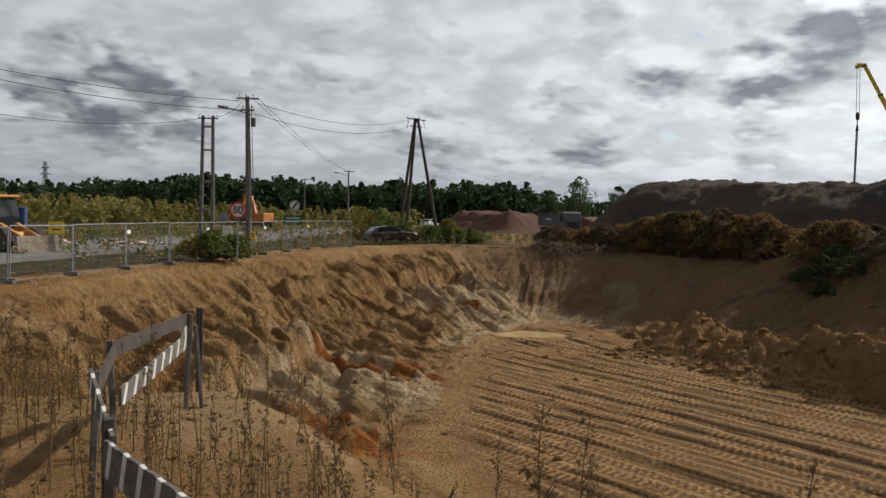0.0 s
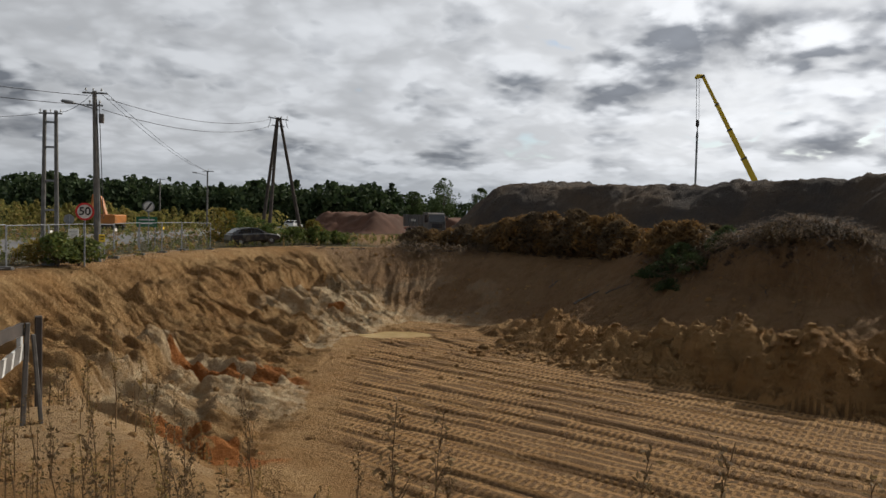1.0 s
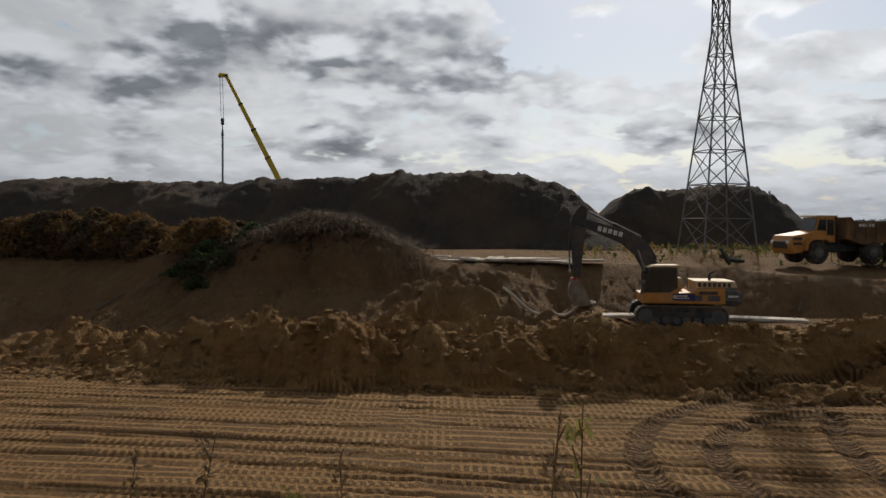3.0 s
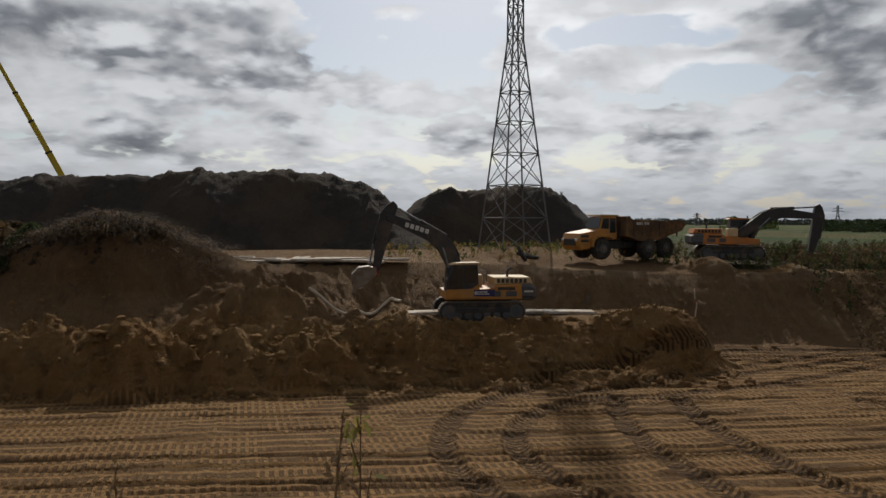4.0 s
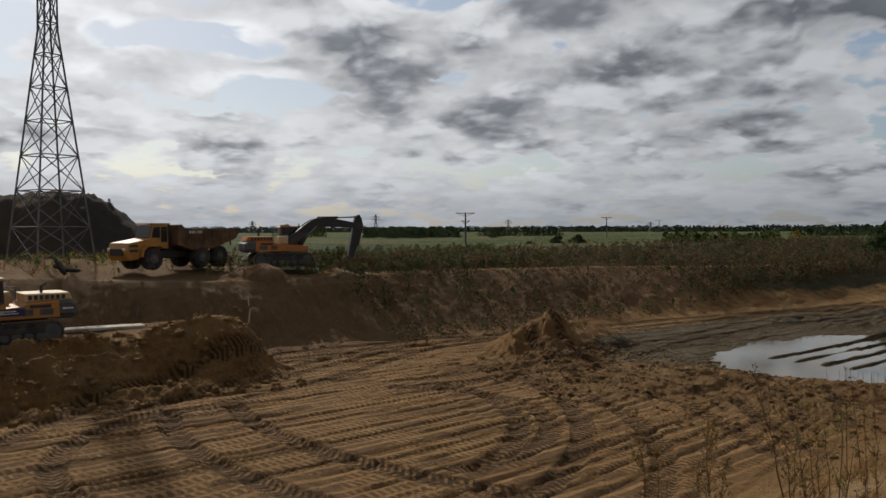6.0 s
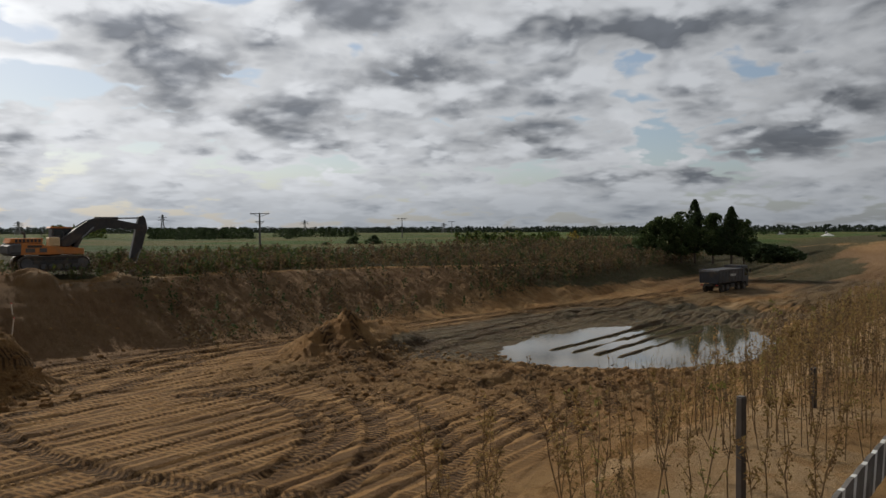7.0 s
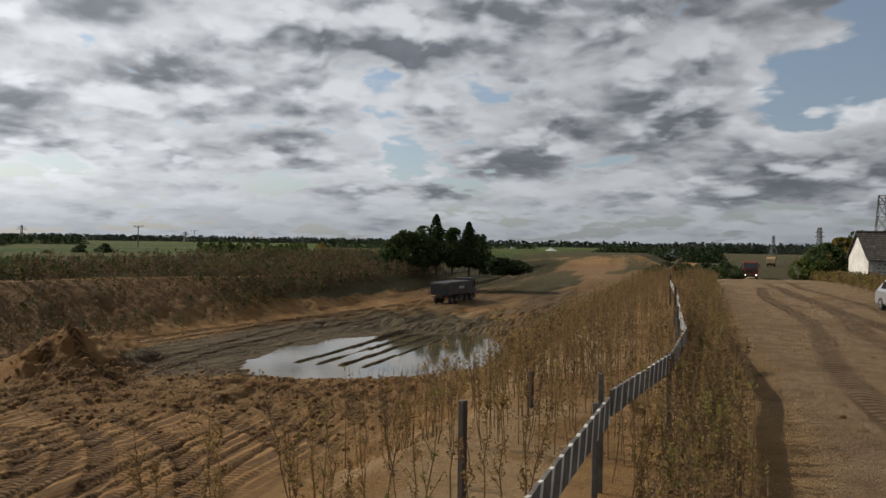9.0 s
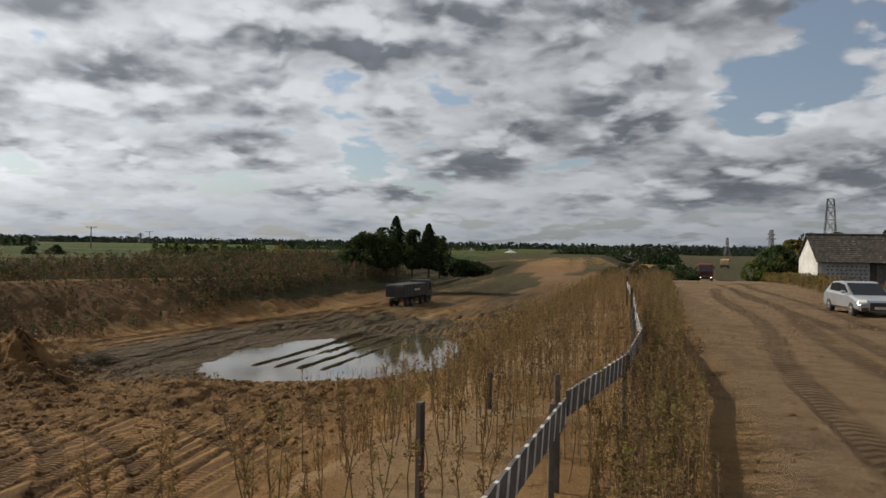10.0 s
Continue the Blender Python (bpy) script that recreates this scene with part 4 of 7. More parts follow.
def tripod_pole():
    t = thing("braced_pole", pose(-2.9, 77.95, -0.1), "tall dark wooden three-legged corner pole with crossarm", "utility pole")
    top = Vector((0.0, 0, 12.0))
    for x, y in ((-1.55, 0.4), (-0.75, -0.7), (2.55, 0.2)):
        bm = B()
        rod(bm, (x, y, -0.4), top + Vector((x * 0.06, y * 0.1, 0)), 0.19, 0.13, 8)
        part("leg", bm, M_darkwood, t)
    for z, w in ((11.9, 1.9), (11.2, 1.2)):
        bm = B()
        block(bm, (0, 0, z), (w, 0.12, 0.1), 0.01, pose(0, 0, 0, 0, 6, 0))
        part("crossarm", bm, M_steel, t)
    for q in (-0.85, -0.3, 0.3, 0.85):
        insulator(t, q, 0, 11.95)
    for q in (-0.7, 0.7):
        bm = B()
        sag(bm, (q, 0, 11.9), (q * 1.4, -0.2, 11.0), 0.2, 0.03, 5)
        part("jumper", bm, M_cable, t)


def street_pole(x, y, h, turn, name="street_lamp", arm=True):
    t = thing(name, pose(x, y, -0.2), "slim concrete pole with crossarm and street lamp" if arm else "slim concrete pole with a crossarm", "street lamp" if arm else "utility pole", "far poles")
    bm = B()
    rod(bm, (0, 0, -0.3), (0, 0, h), 0.15, 0.1, 8)
    part("shaft", bm, M_pole, t)
    bm = B()
    block(bm, (0.1, 0, h - 0.1), (1.5, 0.1, 0.1), 0.01, pose(0, 0, 0, 0, 0, turn + 180))
    part("crossarm", bm, M_steel, t)
    for q in (-0.4, 0.1, 0.6):
        insulator(t, q, 0, h - 0.05)
    if arm:
        lamp_arm(t, h - 0.7, 1.4, turn)


utility_pole()
frame_pole()
tripod_pole()
street_pole(-13.3, 109.2, 8.3, 180)
street_pole(-24.0, 135.0, 8.0, 180, "utility_pole", False)


def wires(label, spans):
    t = thing("power_line", pose(0, 0, 0), label, "power line", "power lines")
    for a, b, drop in spans:
        bm = B()
        sag(bm, a, b, drop, 0.016)
        part("wire", bm, M_cable, t)


wires("black sagging cables from pole to pole over the road", [
    ((-33, 30, 11.3), (-11.6, 44.65, 8.7), 0.9), ((-30, 30, 10.3), (-11.4, 44.65, 8.2), 0.9), ((-30, 30.5, 8.9), (-17.6, 57.4, 9.1), 1.6),
    ((-10.7, 44.65, 8.6), (-3.7, 77.95, 11.7), 0.8), ((-10.9, 44.65, 8.0), (-3.5, 77.95, 11.1), 0.9), ((-17.0, 57.4, 9.2), (-11.4, 44.65, 8.8), 0.3),
    ((-10.7, 44.65, 8.9), (-13.3, 109.2, 8.0), 0.5), ((-10.9, 44.65, 8.8), (-13.1, 109.2, 8.0), 0.7)])


def pylon(x, y, z, h, w0, turn, label, levels, waist=0.62, wtop=1.2, r=0.085, arms=(), near=False):
    """Lattice tower: four legs, girts and crossed braces in storeys."""
    t = thing("pylon", pose(x, y, z, 0, 0, turn), label, "pylon", "lattice towers")
    zs = [h * (1 - (1 - i / levels) ** 1.25) for i in range(levels + 1)]

    def half(q):
        k = q / (h * waist)
        return (w0 + (wtop + 0.3 - w0) * k) / 2 if k < 1 else (wtop + 0.3 - 0.3 * (q - h * waist) / (h * (1.001 - waist))) / 2
    for sx, sy in ((1, 1), (1, -1), (-1, -1), (-1, 1)):
        for a, b in ((0, h * min(waist, 1)), (h * waist, h)):
            if b > a:
                bm = B()
                rod(bm, (sx * half(a), sy * half(a), a), (sx * half(b), sy * half(b), b), r, sides=4)
                part("leg", bm, M_pylon, t)
    far_off = B() if not near else None
    for i, (a, b) in enumerate(zip(zs, zs[1:])):
        c = [(1, 1), (1, -1), (-1, -1), (-1, 1)]
        for (ax, ay), (bx, by) in zip(c, c[1:] + c[:1]):
            ha, hb = half(a), half(b)
            for u, v in (((ax * hb, ay * hb, b), (bx * hb, by * hb, b)), ((ax * ha, ay * ha, a), (bx * hb, by * hb, b)), ((bx * ha, by * ha, a), (ax * hb, ay * hb, b))):
                bm = far_off or B()
                rod(bm, u, v, r * 0.6, sides=4)
                if near:
                    part("brace", bm, M_pylon, t)
    if not near:
        tagged(part("lattice", far_off, M_pylon, t), kind="stuff")
    for q, w in arms:
        bm = B()
        for sy in (-1, 1):
            rod(bm, (-w, 0, q), (w, 0, q), r * 0.8, sides=4)
            rod(bm, (-w, 0, q), (0, sy * half(q), q + 0.8), r * 0.6, sides=4)
            rod(bm, (w, 0, q), (0, sy * half(q), q + 0.8), r * 0.6, sides=4)
        part("crossarm", bm, M_pylon, t)
    return t


pylon(68.0, 34.9, -0.1, 36.0, 5.2, -34, "tall grey steel lattice pylon standing behind the spoil heaps", 14, 0.56, 0.85, 0.085, near=True)
for az, d, h in ((75.4, 640, 10), (84.2, 620, 15), (93.9, 700, 12), (104.0, 800, 10), (145.2, 520, 12), (148.0, 330, 12.5), (-27.0, 420, 22), (66.0, 560, 24)):
    pylon(d * math.sin(radians(az)), d * math.cos(radians(az)), -2 if az > 120 else 0, h, 4.0, az, "distant steel lattice pylon on the skyline", 6, 0.6, 1.0, 0.14, ((h * 0.72, 4.0), (h * 0.86, 3.2)))
pylon(57.5, -106.2, -1.5, 11.4, 2.2, 20, "lattice tower with an open flat top beyond the barn", 6, 1.0, 0.5, 0.055, near=True)


def line_pole(az, d, h, arms, z0=-0.2):
    t = thing("utility_pole", pose(d * math.sin(radians(az)), d * math.cos(radians(az)), z0, 0, 0, -az), "concrete pole with wide crossarms in the fields", "utility pole", "far poles")
    bm = B()
    rod(bm, (0, 0, -0.3), (0, 0, h), 0.22, 0.14, 8)
    part("shaft", bm, M_pole, t)
    for q, w in arms:
        bm = B()
        block(bm, (0, 0, h - q), (w, 0.14, 0.14), 0.01)
        rod(bm, (-w * 0.45, 0, h - q), (0, 0, h - q - 0.6), 0.04, sides=4)
        rod(bm, (w * 0.45, 0, h - q), (0, 0, h - q - 0.6), 0.04, sides=4)
        part("crossarm", bm, M_pylon, t)
        for k in (-0.45, 0, 0.45):
            insulator(t, k * w, 0, h - q)


line_pole(90.9, 150, 6.4, ((0.1, 3.6), (1.6, 1.6)), -0.4)
line_pole(101.0, 280, 8.0, ((0.1, 3.6),), -1.0)
line_pole(104.6, 520, 10.0, ((0.1, 5.0),), -1.5)


def road_sign(x, y, z, h, r, face, label, facing_deg):
    t = thing("road_sign", pose(x, y, z, 0, 0, facing_deg), label, "road sign", "road signs")
    bm = B()
    rod(bm, (0, 0.04, 0), (0, 0.04, h + r * 0.6), 0.035, sides=8)
    part("post", bm, M_steel, t)
    bm = B()
    rod(bm, (0, 0.0, h), (0, 0.02, h), r, sides=28)
    part("rim" if face != "back" else "disc", bm, M_red if face not in ("back", "white") else M_steel, t)
    if face != "back":
        bm = B()
        rod(bm, (0, -0.014, h), (0, 0.0, h), r * 0.78, sides=28)
        part("disc", bm, M_white, t)
    if face == "50":
        cu = bpy.data.curves.new("figures", "FONT")
        cu.body, cu.size, cu.align_x, cu.align_y, cu.extrude, cu.offset = "50", r * 1.25, "CENTER", "CENTER", 0.004, 0.012
        ob = new("figures", cu)
        dg = bpy.context.evaluated_depsgraph_get()
        me = bpy.data.meshes.new_from_object(ob.evaluated_get(dg))
        bpy.data.objects.remove(ob)
        me.materials.clear()
        me.materials.append(M_black)
        fig = new("figures", me)
        fig.parent = t
        fig.matrix_basis = pose(0, -0.022, h, 90, 0, 0)
    if face == "white":
        bm = B()
        block(bm, (0, -0.02, h), (0.14, 0.012, r * 1.5), 0.003, pose(0, 0, 0, 0, 35, 0))
        part("stripe", bm, M_black, t)
    return t


road_sign(-10.4, 39.6, -0.1, 2.62, 0.42, "50", "round red and white speed limit sign", 14)
road_sign(-19.6, 33.6, 0.0, 2.75, 0.45, "ring", "round white traffic sign with a red ring", 28)
road_sign(-11.4, 60.0, -0.3, 3.2, 0.42, "white", "round white sign with a black diagonal bar", 10)
road_sign(-13.9, 49.5, -0.3, 2.3, 0.30, "back", "grey back of a round traffic sign", 200)
M_green = worn("green_paint", (0.02, 0.13, 0.06), (0.02, 0.10, 0.05), 3.0, 0.5)


def board_sign(x, y, z, w, h, mat, label, turn, lift=1.6, bars=2):
    t = thing("notice_board", pose(x, y, z, 0, 0, turn), label, "sign", "notice boards")
    for k in (-0.4, 0.4):
        bm = B()
        rod(bm, (k * w, 0.04, 0), (k * w, 0.04, lift + h), 0.035, sides=6)
        part("post", bm, M_steel, t)
    bm = B()
    block(bm, (0, 0, lift + h / 2), (w, 0.03, h), 0.006)
    part("plate", bm, mat, t)
    for i in range(bars):
        bm = B()
        block(bm, (0, -0.02, lift + h * (0.7 - 0.35 * i)), (w * (0.75 - 0.2 * i), 0.008, h * 0.13), 0.001)
        part("line_of_writing", bm, M_white if mat is not M_tag_y else M_black, t)


board_sign(-11.6, 60.4, -0.2, 1.45, 0.75, M_green, "green road sign with white lines of writing", 10)
board_sign(-25.5, 51.5, -0.1, 0.95, 0.8, M_tag_y, "yellow warning board beside the road", 25, 0.7)
board_sign(-11.9, 43.2, -0.1, 0.5, 0.5, M_tag, "small white notice board at the foot of the pole", 12, 1.2)
board_sign(-10.75, 44.2, -0.1, 0.3, 0.4, M_tag_y, "small yellow notice by the pole", 12, 1.0)


# ---- machines ----
def glass_material():
    m, N, sh = material("cab_glass", 0.06, 0.0, 0.5)
    N.put(sh.inputs["Base Color"], (0.03, 0.035, 0.04, 1))
    sh.inputs["Transmission Weight"].default_value = 0.35
    return m


M_glass = glass_material()
M_lens = worn("lamp_lens", (0.8, 0.78, 0.7), (0.7, 0.68, 0.6), 6, 0.2, spec=0.6)
M_banner = worn("dark_blue_banner", (0.03, 0.03, 0.10), (0.035, 0.035, 0.12), 3, 0.6)
M_cream = worn("faded_cream_yellow", (0.62, 0.47, 0.27), (0.55, 0.40, 0.22), 2, 0.6, dirt=(0.32, 0.22, 0.12))
M_redsteel = worn("red_bucket_link", (0.35, 0.04, 0.03), (0.25, 0.03, 0.025), 3, 0.6, dirt=(0.14, 0.09, 0.05))
M_worn = worn("worn_bucket_steel", (0.22, 0.19, 0.16), (0.14, 0.115, 0.09), 3, 0.55, 0.4, dirt=(0.16, 0.10, 0.055))


def headlight():
    m, N, sh = material("lit_headlamp", 0.5)
    sh.inputs["Emission Color"].default_value, sh.inputs["Emission Strength"].default_value = (1, 0.95, 0.85, 1), 2.5
    return m


M_headlight = headlight()


def loop_pts(x0, x1, r, n=7):
    """Outline of a crawler belt, from the side."""
    pts = [(x1 + r * math.sin(a), r - r * math.cos(a)) for a in (math.pi * i / n for i in range(n + 1))]
    return pts + [(x0 - r * math.sin(a), r + r * math.cos(a)) for a in (math.pi * i / n for i in range(n + 1))]


def crawler(t, y, x0=-1.85, x1=1.85, r=0.52, w=0.6):
    bm = B()
    profile(bm, loop_pts(x0, x1, r), y - w / 2, y + w / 2)
    belt = part("track", bm, M_rubber, t, "muddy steel crawler track")
    bm = B()
    path = loop_pts(x0, x1, r + 0.015, 8)
    total = []
    for (ax, az), (bx, bz) in zip(path, path[1:] + path[:1]):
        ln = math.hypot(bx - ax, bz - az)
        k = max(1, round(ln / 0.2))
        for i in range(k):
            total.append((ax + (bx - ax) * (i + 0.5) / k, az + (bz - az) * (i + 0.5) / k, math.degrees(math.atan2(bz - az, bx - ax))))
    for x, z, a in total:
        block(bm, (x, y, z), (0.15, w + 0.04, 0.05), 0.0, pose(0, 0, 0, 0, -a, 0))
    tagged(part("track_pads", bm, M_worn, belt), kind="stuff")
    side = -1 if y < 0 else 1
    for i in range(8):
        bm = B()
        rod(bm, (x0 + (x1 - x0) * i / 7, y + side * w * 0.45, 0.34 if 0 < i < 7 else r), (x0 + (x1 - x0) * i / 7, y + side * (w / 2 + 0.03), 0.34 if 0 < i < 7 else r), 0.2 if 0 < i < 7 else 0.40, sides=14)
        part("roller", bm, M_grey, belt)
    bm = B()
    block(bm, ((x0 + x1) / 2, y + side * (w / 2 - 0.02), 0.62), (x1 - x0 - 0.6, 0.12, 0.3), 0.04)
    part("track_frame", bm, M_black, belt)


def bars_for_name(parent, x, y, z, w, h, turn, mat, n=5, side=-1):
    """A maker's name, as plain light shapes."""
    m = pose(x, y, z, 0, -turn, 0)
    bm = B()
    for i in range(n):
        block(bm, m @ Vector(((i - (n - 1) / 2) * w / n, 0, 0)), (w / n * 0.72, 0.012, h), 0.0, pose(0, 0, 0, 0, -turn, 0))
    part("maker_mark", bm, mat, parent, "plain white shapes of a maker's mark")


def boom_mesh(t, L, mat, mark_side):
    """Bent boom: from its foot at the origin to its tip at (L, 0, 0)."""
    b = part("boom", *(lambda bm: (profile(bm, [(-0.2, -0.2), (0.25, -0.32), (L * 0.40, 0.50), (L * 0.55, 0.52), (L, -0.2), (L + 0.18, 0), (L, 0.22), (L * 0.56, 1.32), (L * 0.40, 1.36), (L * 0.30, 1.2), (-0.15, 0.34)], -0.27, 0.27, 0.03), (bm, mat))[1])(B()), t, "dark arched boom")
    bars_for_name(b, L * 0.72, mark_side * 0.285, 0.60, 1.45, 0.26, -24, M_white)
    for q in (-0.35, 0.35):
        bm = B()
        rod(bm, (0.5, q, -0.75), (L * 0.22, q, 0.12), 0.10, sides=10)
        part("lift_cylinder", bm, M_black, b)
        bm = B()
        rod(bm, (L * 0.22, q, 0.12), (L * 0.40, q, 0.75), 0.055, sides=8)
        part("piston_rod", bm, M_steel, b, "bright steel rod")
    bm = B()
    rod(bm, (L * 0.45, 0, 1.38), (L * 0.74, 0, 1.02), 0.11, sides=10)
    part("stick_cylinder", bm, M_black, b)
    bm = B()
    rod(bm, (L * 0.74, 0, 1.02), (L * 0.99, 0, 0.74), 0.06, sides=8)
    part("piston_rod", bm, M_steel, b, "bright steel rod")
    bm = B()
    for q in (-0.12, 0.12):
        sag(bm, (L * 0.2, q, 1.0), (L * 0.45, q, 1.33), -0.12, 0.03, 6)
        sag(bm, (L * 0.45, q, 1.33), (L * 0.97, q, 0.3), 0.05, 0.025, 8)
    part("hoses", bm, M_cable, b)
    return b


def stick_mesh(t, L, mat):
    """Dipper arm: pivot at the origin, bucket pin at (0, 0, -L)."""
    a = part("dipper_arm", *(lambda bm: (profile(bm, [(-0.32, -0.2), (-0.34, 0.75), (-0.05, 0.95), (0.22, 0.7), (0.52, 0.1), (0.48, -0.9), (0.16, -L - 0.12), (-0.12, -L - 0.12), (-0.16, -L + 0.4)], -0.2, 0.2, 0.03), (bm, mat))[1])(B()), t, "dark dipper arm")
    bm = B()
    rod(bm, (0.48, 0, -0.3), (0.50, 0, -L * 0.5), 0.09, sides=10)
    part("bucket_cylinder", bm, M_black, a)
    bm = B()
    rod(bm, (0.50, 0, -L * 0.5), (0.42, 0, -L * 0.86), 0.05, sides=8)
    part("piston_rod", bm, M_steel, a, "bright steel rod")
    for x, z in ((0, -L), (0.42, -L * 0.86)):
        bm = B()
        rod(bm, (x, -0.26, z), (x, 0.26, z), 0.08, sides=10)
        part("pin", bm, M_worn, a)
    return a


def bucket_mesh(t, k=1.0):
    """Open bucket hung from a pin at the origin, teeth towards -z, mouth towards -x."""
    bm = B()
    out = [(0.25, 0.15), (0.55, -0.2), (0.72, -0.7), (0.55, -1.2), (0.1, -1.42), (-0.35, -1.45)]
    inn = [(-0.35, -1.40), (0.08, -1.34), (0.47, -1.14), (0.63, -0.7), (0.47, -0.24), (0.18, 0.08)]
    n, w = len(out), 0.72
    ring = [(x * k, z * k) for x, z in out + inn]
    profile(bm, ring, -w * k, w * k)
    for y in (-w, w):
        profile(bm, [(x * k, z * k) for x, z in out + [(-0.25, -0.6), (-0.02, 0.0)]], (y - 0.03) * k, (y + 0.03) * k)
    b = part("bucket", bm, M_worn, t, "worn steel digging bucket")
    bm = B()
    for i in range(5):
        block(bm, (-0.42 * k, (-0.6 + 0.3 * i) * k, -1.44 * k), (0.26 * k, 0.1 * k, 0.07 * k), 0.01)
    part("teeth", bm, M_steel, b)
    bm = B()
    block(bm, (0.12 * k, 0, 0.02), (0.5 * k, 0.5 * k, 0.34 * k), 0.06)
    part("coupler", bm, M_redsteel, b, "red quick coupler")
    return b


def excavator(m, label, main, roof, mark_side, banner=True, L=6.2, stick=3.7):
    """Crawler digger; +x is forward. Returns the thing and its boom, arm and bucket."""
    t = thing("excavator", m, label, "excavator", "crawler excavators")
    crawler(t, -1.25)
    crawler(t, 1.25)
    bm = B()
    block(bm, (0, 0, 0.72), (2.2, 2.0, 0.5), 0.1)
    rod(bm, (0, 0, 0.9), (0, 0, 1.18), 0.75, sides=20)
    part("undercarriage", bm, M_black, t)
    # upper body
    bm = B()
    profile(bm, [(2.0, 1.18), (2.0, 1.62), (0.55, 1.72), (-0.6, 1.75), (-0.75, 1.95), (-2.2, 2.02), (-2.25, 1.18)], -1.45, 1.45, 0.05)
    part("body", bm, main, t)
    bm = B()
    profile(bm, [(-2.0, 1.14), (-2.0, 2.0), (-2.75, 2.0), (-3.05, 1.8), (-3.08, 1.3), (-2.8, 1.1)], -1.42, 1.42, 0.12)
    part("counterweight", bm, M_grey, t, "dark grey counterweight")
    bm = B()
    profile(bm, [(-0.75, 1.96), (-0.68, 2.38), (-2.75, 2.38), (-2.9, 2.02)], -1.1, 1.15, 0.06)
    hood = part("engine_hood", bm, M_cream if banner else main, t, "sun-faded engine hood")
    for i in range(7):
        for y in (-1.12, 1.17):
            bm = B()
            block(bm, (-0.95 - i * 0.25, y, 2.19), (0.16, 0.03, 0.22), 0.0)
            part("louvre", bm, M_black, hood)
    bm = B()
    block(bm, (0.0, -0.9, 2.1), (0.75, 0.85, 0.65), 0.06)
    part("tool_box", bm, M_cream, t)
    for side in (-1, 1):
        bm = B()
        block(bm, (-1.35, side * 1.462, 1.78), (0.95, 0.02, 0.16), 0.02)
        part("vent", bm, M_black, t)
        bm = B()
        block(bm, (-1.2, side * 1.3, 1.32), (3.4, 0.25, 0.2), 0.04)
        part("skirt", bm, M_black, t)
        # dark panels and seams of the engine doors
        for k, w in ((-0.78, 0.50), (-1.62, 0.62)):
            bm = B()
            block(bm, (k, side * 1.456, 1.50), (w, 0.02, 0.30), 0.01)
            part("door_panel", bm, M_grey, t)
    # cab
    cy = 0.9 if mark_side > 0 else -0.9
    cy = 0.92
    bm = B()
    profile(bm, [(1.98, 1.62), (1.95, 2.2), (1.62, 3.02), (1.45, 3.1), (0.25, 3.1), (0.18, 1.7)], cy - 0.52, cy + 0.52, 0.04)
    cab = part("cab", bm, M_black, t, "black framed cab")
    bm = B()
    for y in (cy - 0.53, cy + 0.53):
        profile(bm, [(1.86, 1.8), (1.84, 2.2), (1.56, 2.92), (1.1, 2.96), (1.1, 1.8)], y - 0.008, y + 0.008)
        profile(bm, [(1.0, 2.1), (1.0, 2.96), (0.36, 2.96), (0.32, 2.1)], y - 0.008, y + 0.008)
    block(bm, (1.80, cy, 2.55), (0.02, 0.86, 0.8), 0.0, pose(0, 0, 0, 0, -22, 0))
    part("window_pane", bm, M_glass, cab, "dark cab glass")
    bm = B()
    profile(bm, [(1.8, 3.08), (1.5, 3.2), (0.2, 3.22), (0.05, 3.1)], cy - 0.56, cy + 0.56, 0.03)
    part("cab_roof", bm, roof, cab, "sunlit pale cab roof")
    bm = B()
    for y in (cy - 0.56, cy + 0.56):
        profile(bm, [(2.0, 1.3), (2.0, 1.75), (0.6, 1.78), (0.2, 2.05), (0.1, 1.3)], y - 0.02, y + 0.02)
    part("cab_door", bm, main, cab)
    if banner:
        for y in (-1.48, 1.50):
            bm = B()
            block(bm, (-0.1, y, 1.55), (1.15, 0.02, 0.36), 0.005)
            ban = part("banner", bm, M_banner, t, "dark blue banner with pale writing")
            bm = B()
            block(bm, (0.08, y * 1.006, 1.61), (0.7, 0.02, 0.07), 0.0)
            block(bm, (0.03, y * 1.006, 1.50), (0.8, 0.02, 0.06), 0.0)
            block(bm, (0.38, y * 1.006, 1.56), (0.16, 0.02, 0.16), 0.0, pose(0, 0, 0, 0, 45, 0))
            part("writing", bm, M_white, ban)
        for y in (-1.44, 1.44):
            bm = B()
            block(bm, (-2.6, y, 1.62), (0.5, 0.02, 0.1), 0.0)
            part("mark", bm, M_white, t)
    bm = B()
    for a, b in (((-0.3, 1.2, 2.0), (-0.3, 1.2, 2.75)), ((0.1, 1.2, 2.75), (-0.3, 1.2, 2.75)), ((-0.3, -1.2, 2.0), (-0.3, -1.2, 2.5)), ((-0.3, -1.2, 2.5), (0.4, -1.2, 2.5)), ((0.4, -1.2, 2.5), (0.4, -1.2, 1.9))):
        rod(bm, a, b, 0.025, sides=6)
    part("handrail", bm, M_black, t)
    bm = B()
    rod(bm, (-1.6, 0.4, 2.3), (-1.6, 0.4, 2.75), 0.07, sides=8)
    rod(bm, (-1.6, 0.4, 2.72), (-1.85, 0.4, 2.86), 0.07, sides=8)
    part("exhaust", bm, M_black, t)
    bm = B()
    rod(bm, (2.0, cy + 0.5, 2.2), (2.2, cy + 0.75, 2.35), 0.015, sides=5)
    block(bm, (2.2, cy + 0.78, 2.3), (0.05, 0.2, 0.32), 0.02)
    part("mirror", bm, M_black, t)
    boom = boom_mesh(t, L, M_black, mark_side)
    arm = stick_mesh(t, stick, M_black)
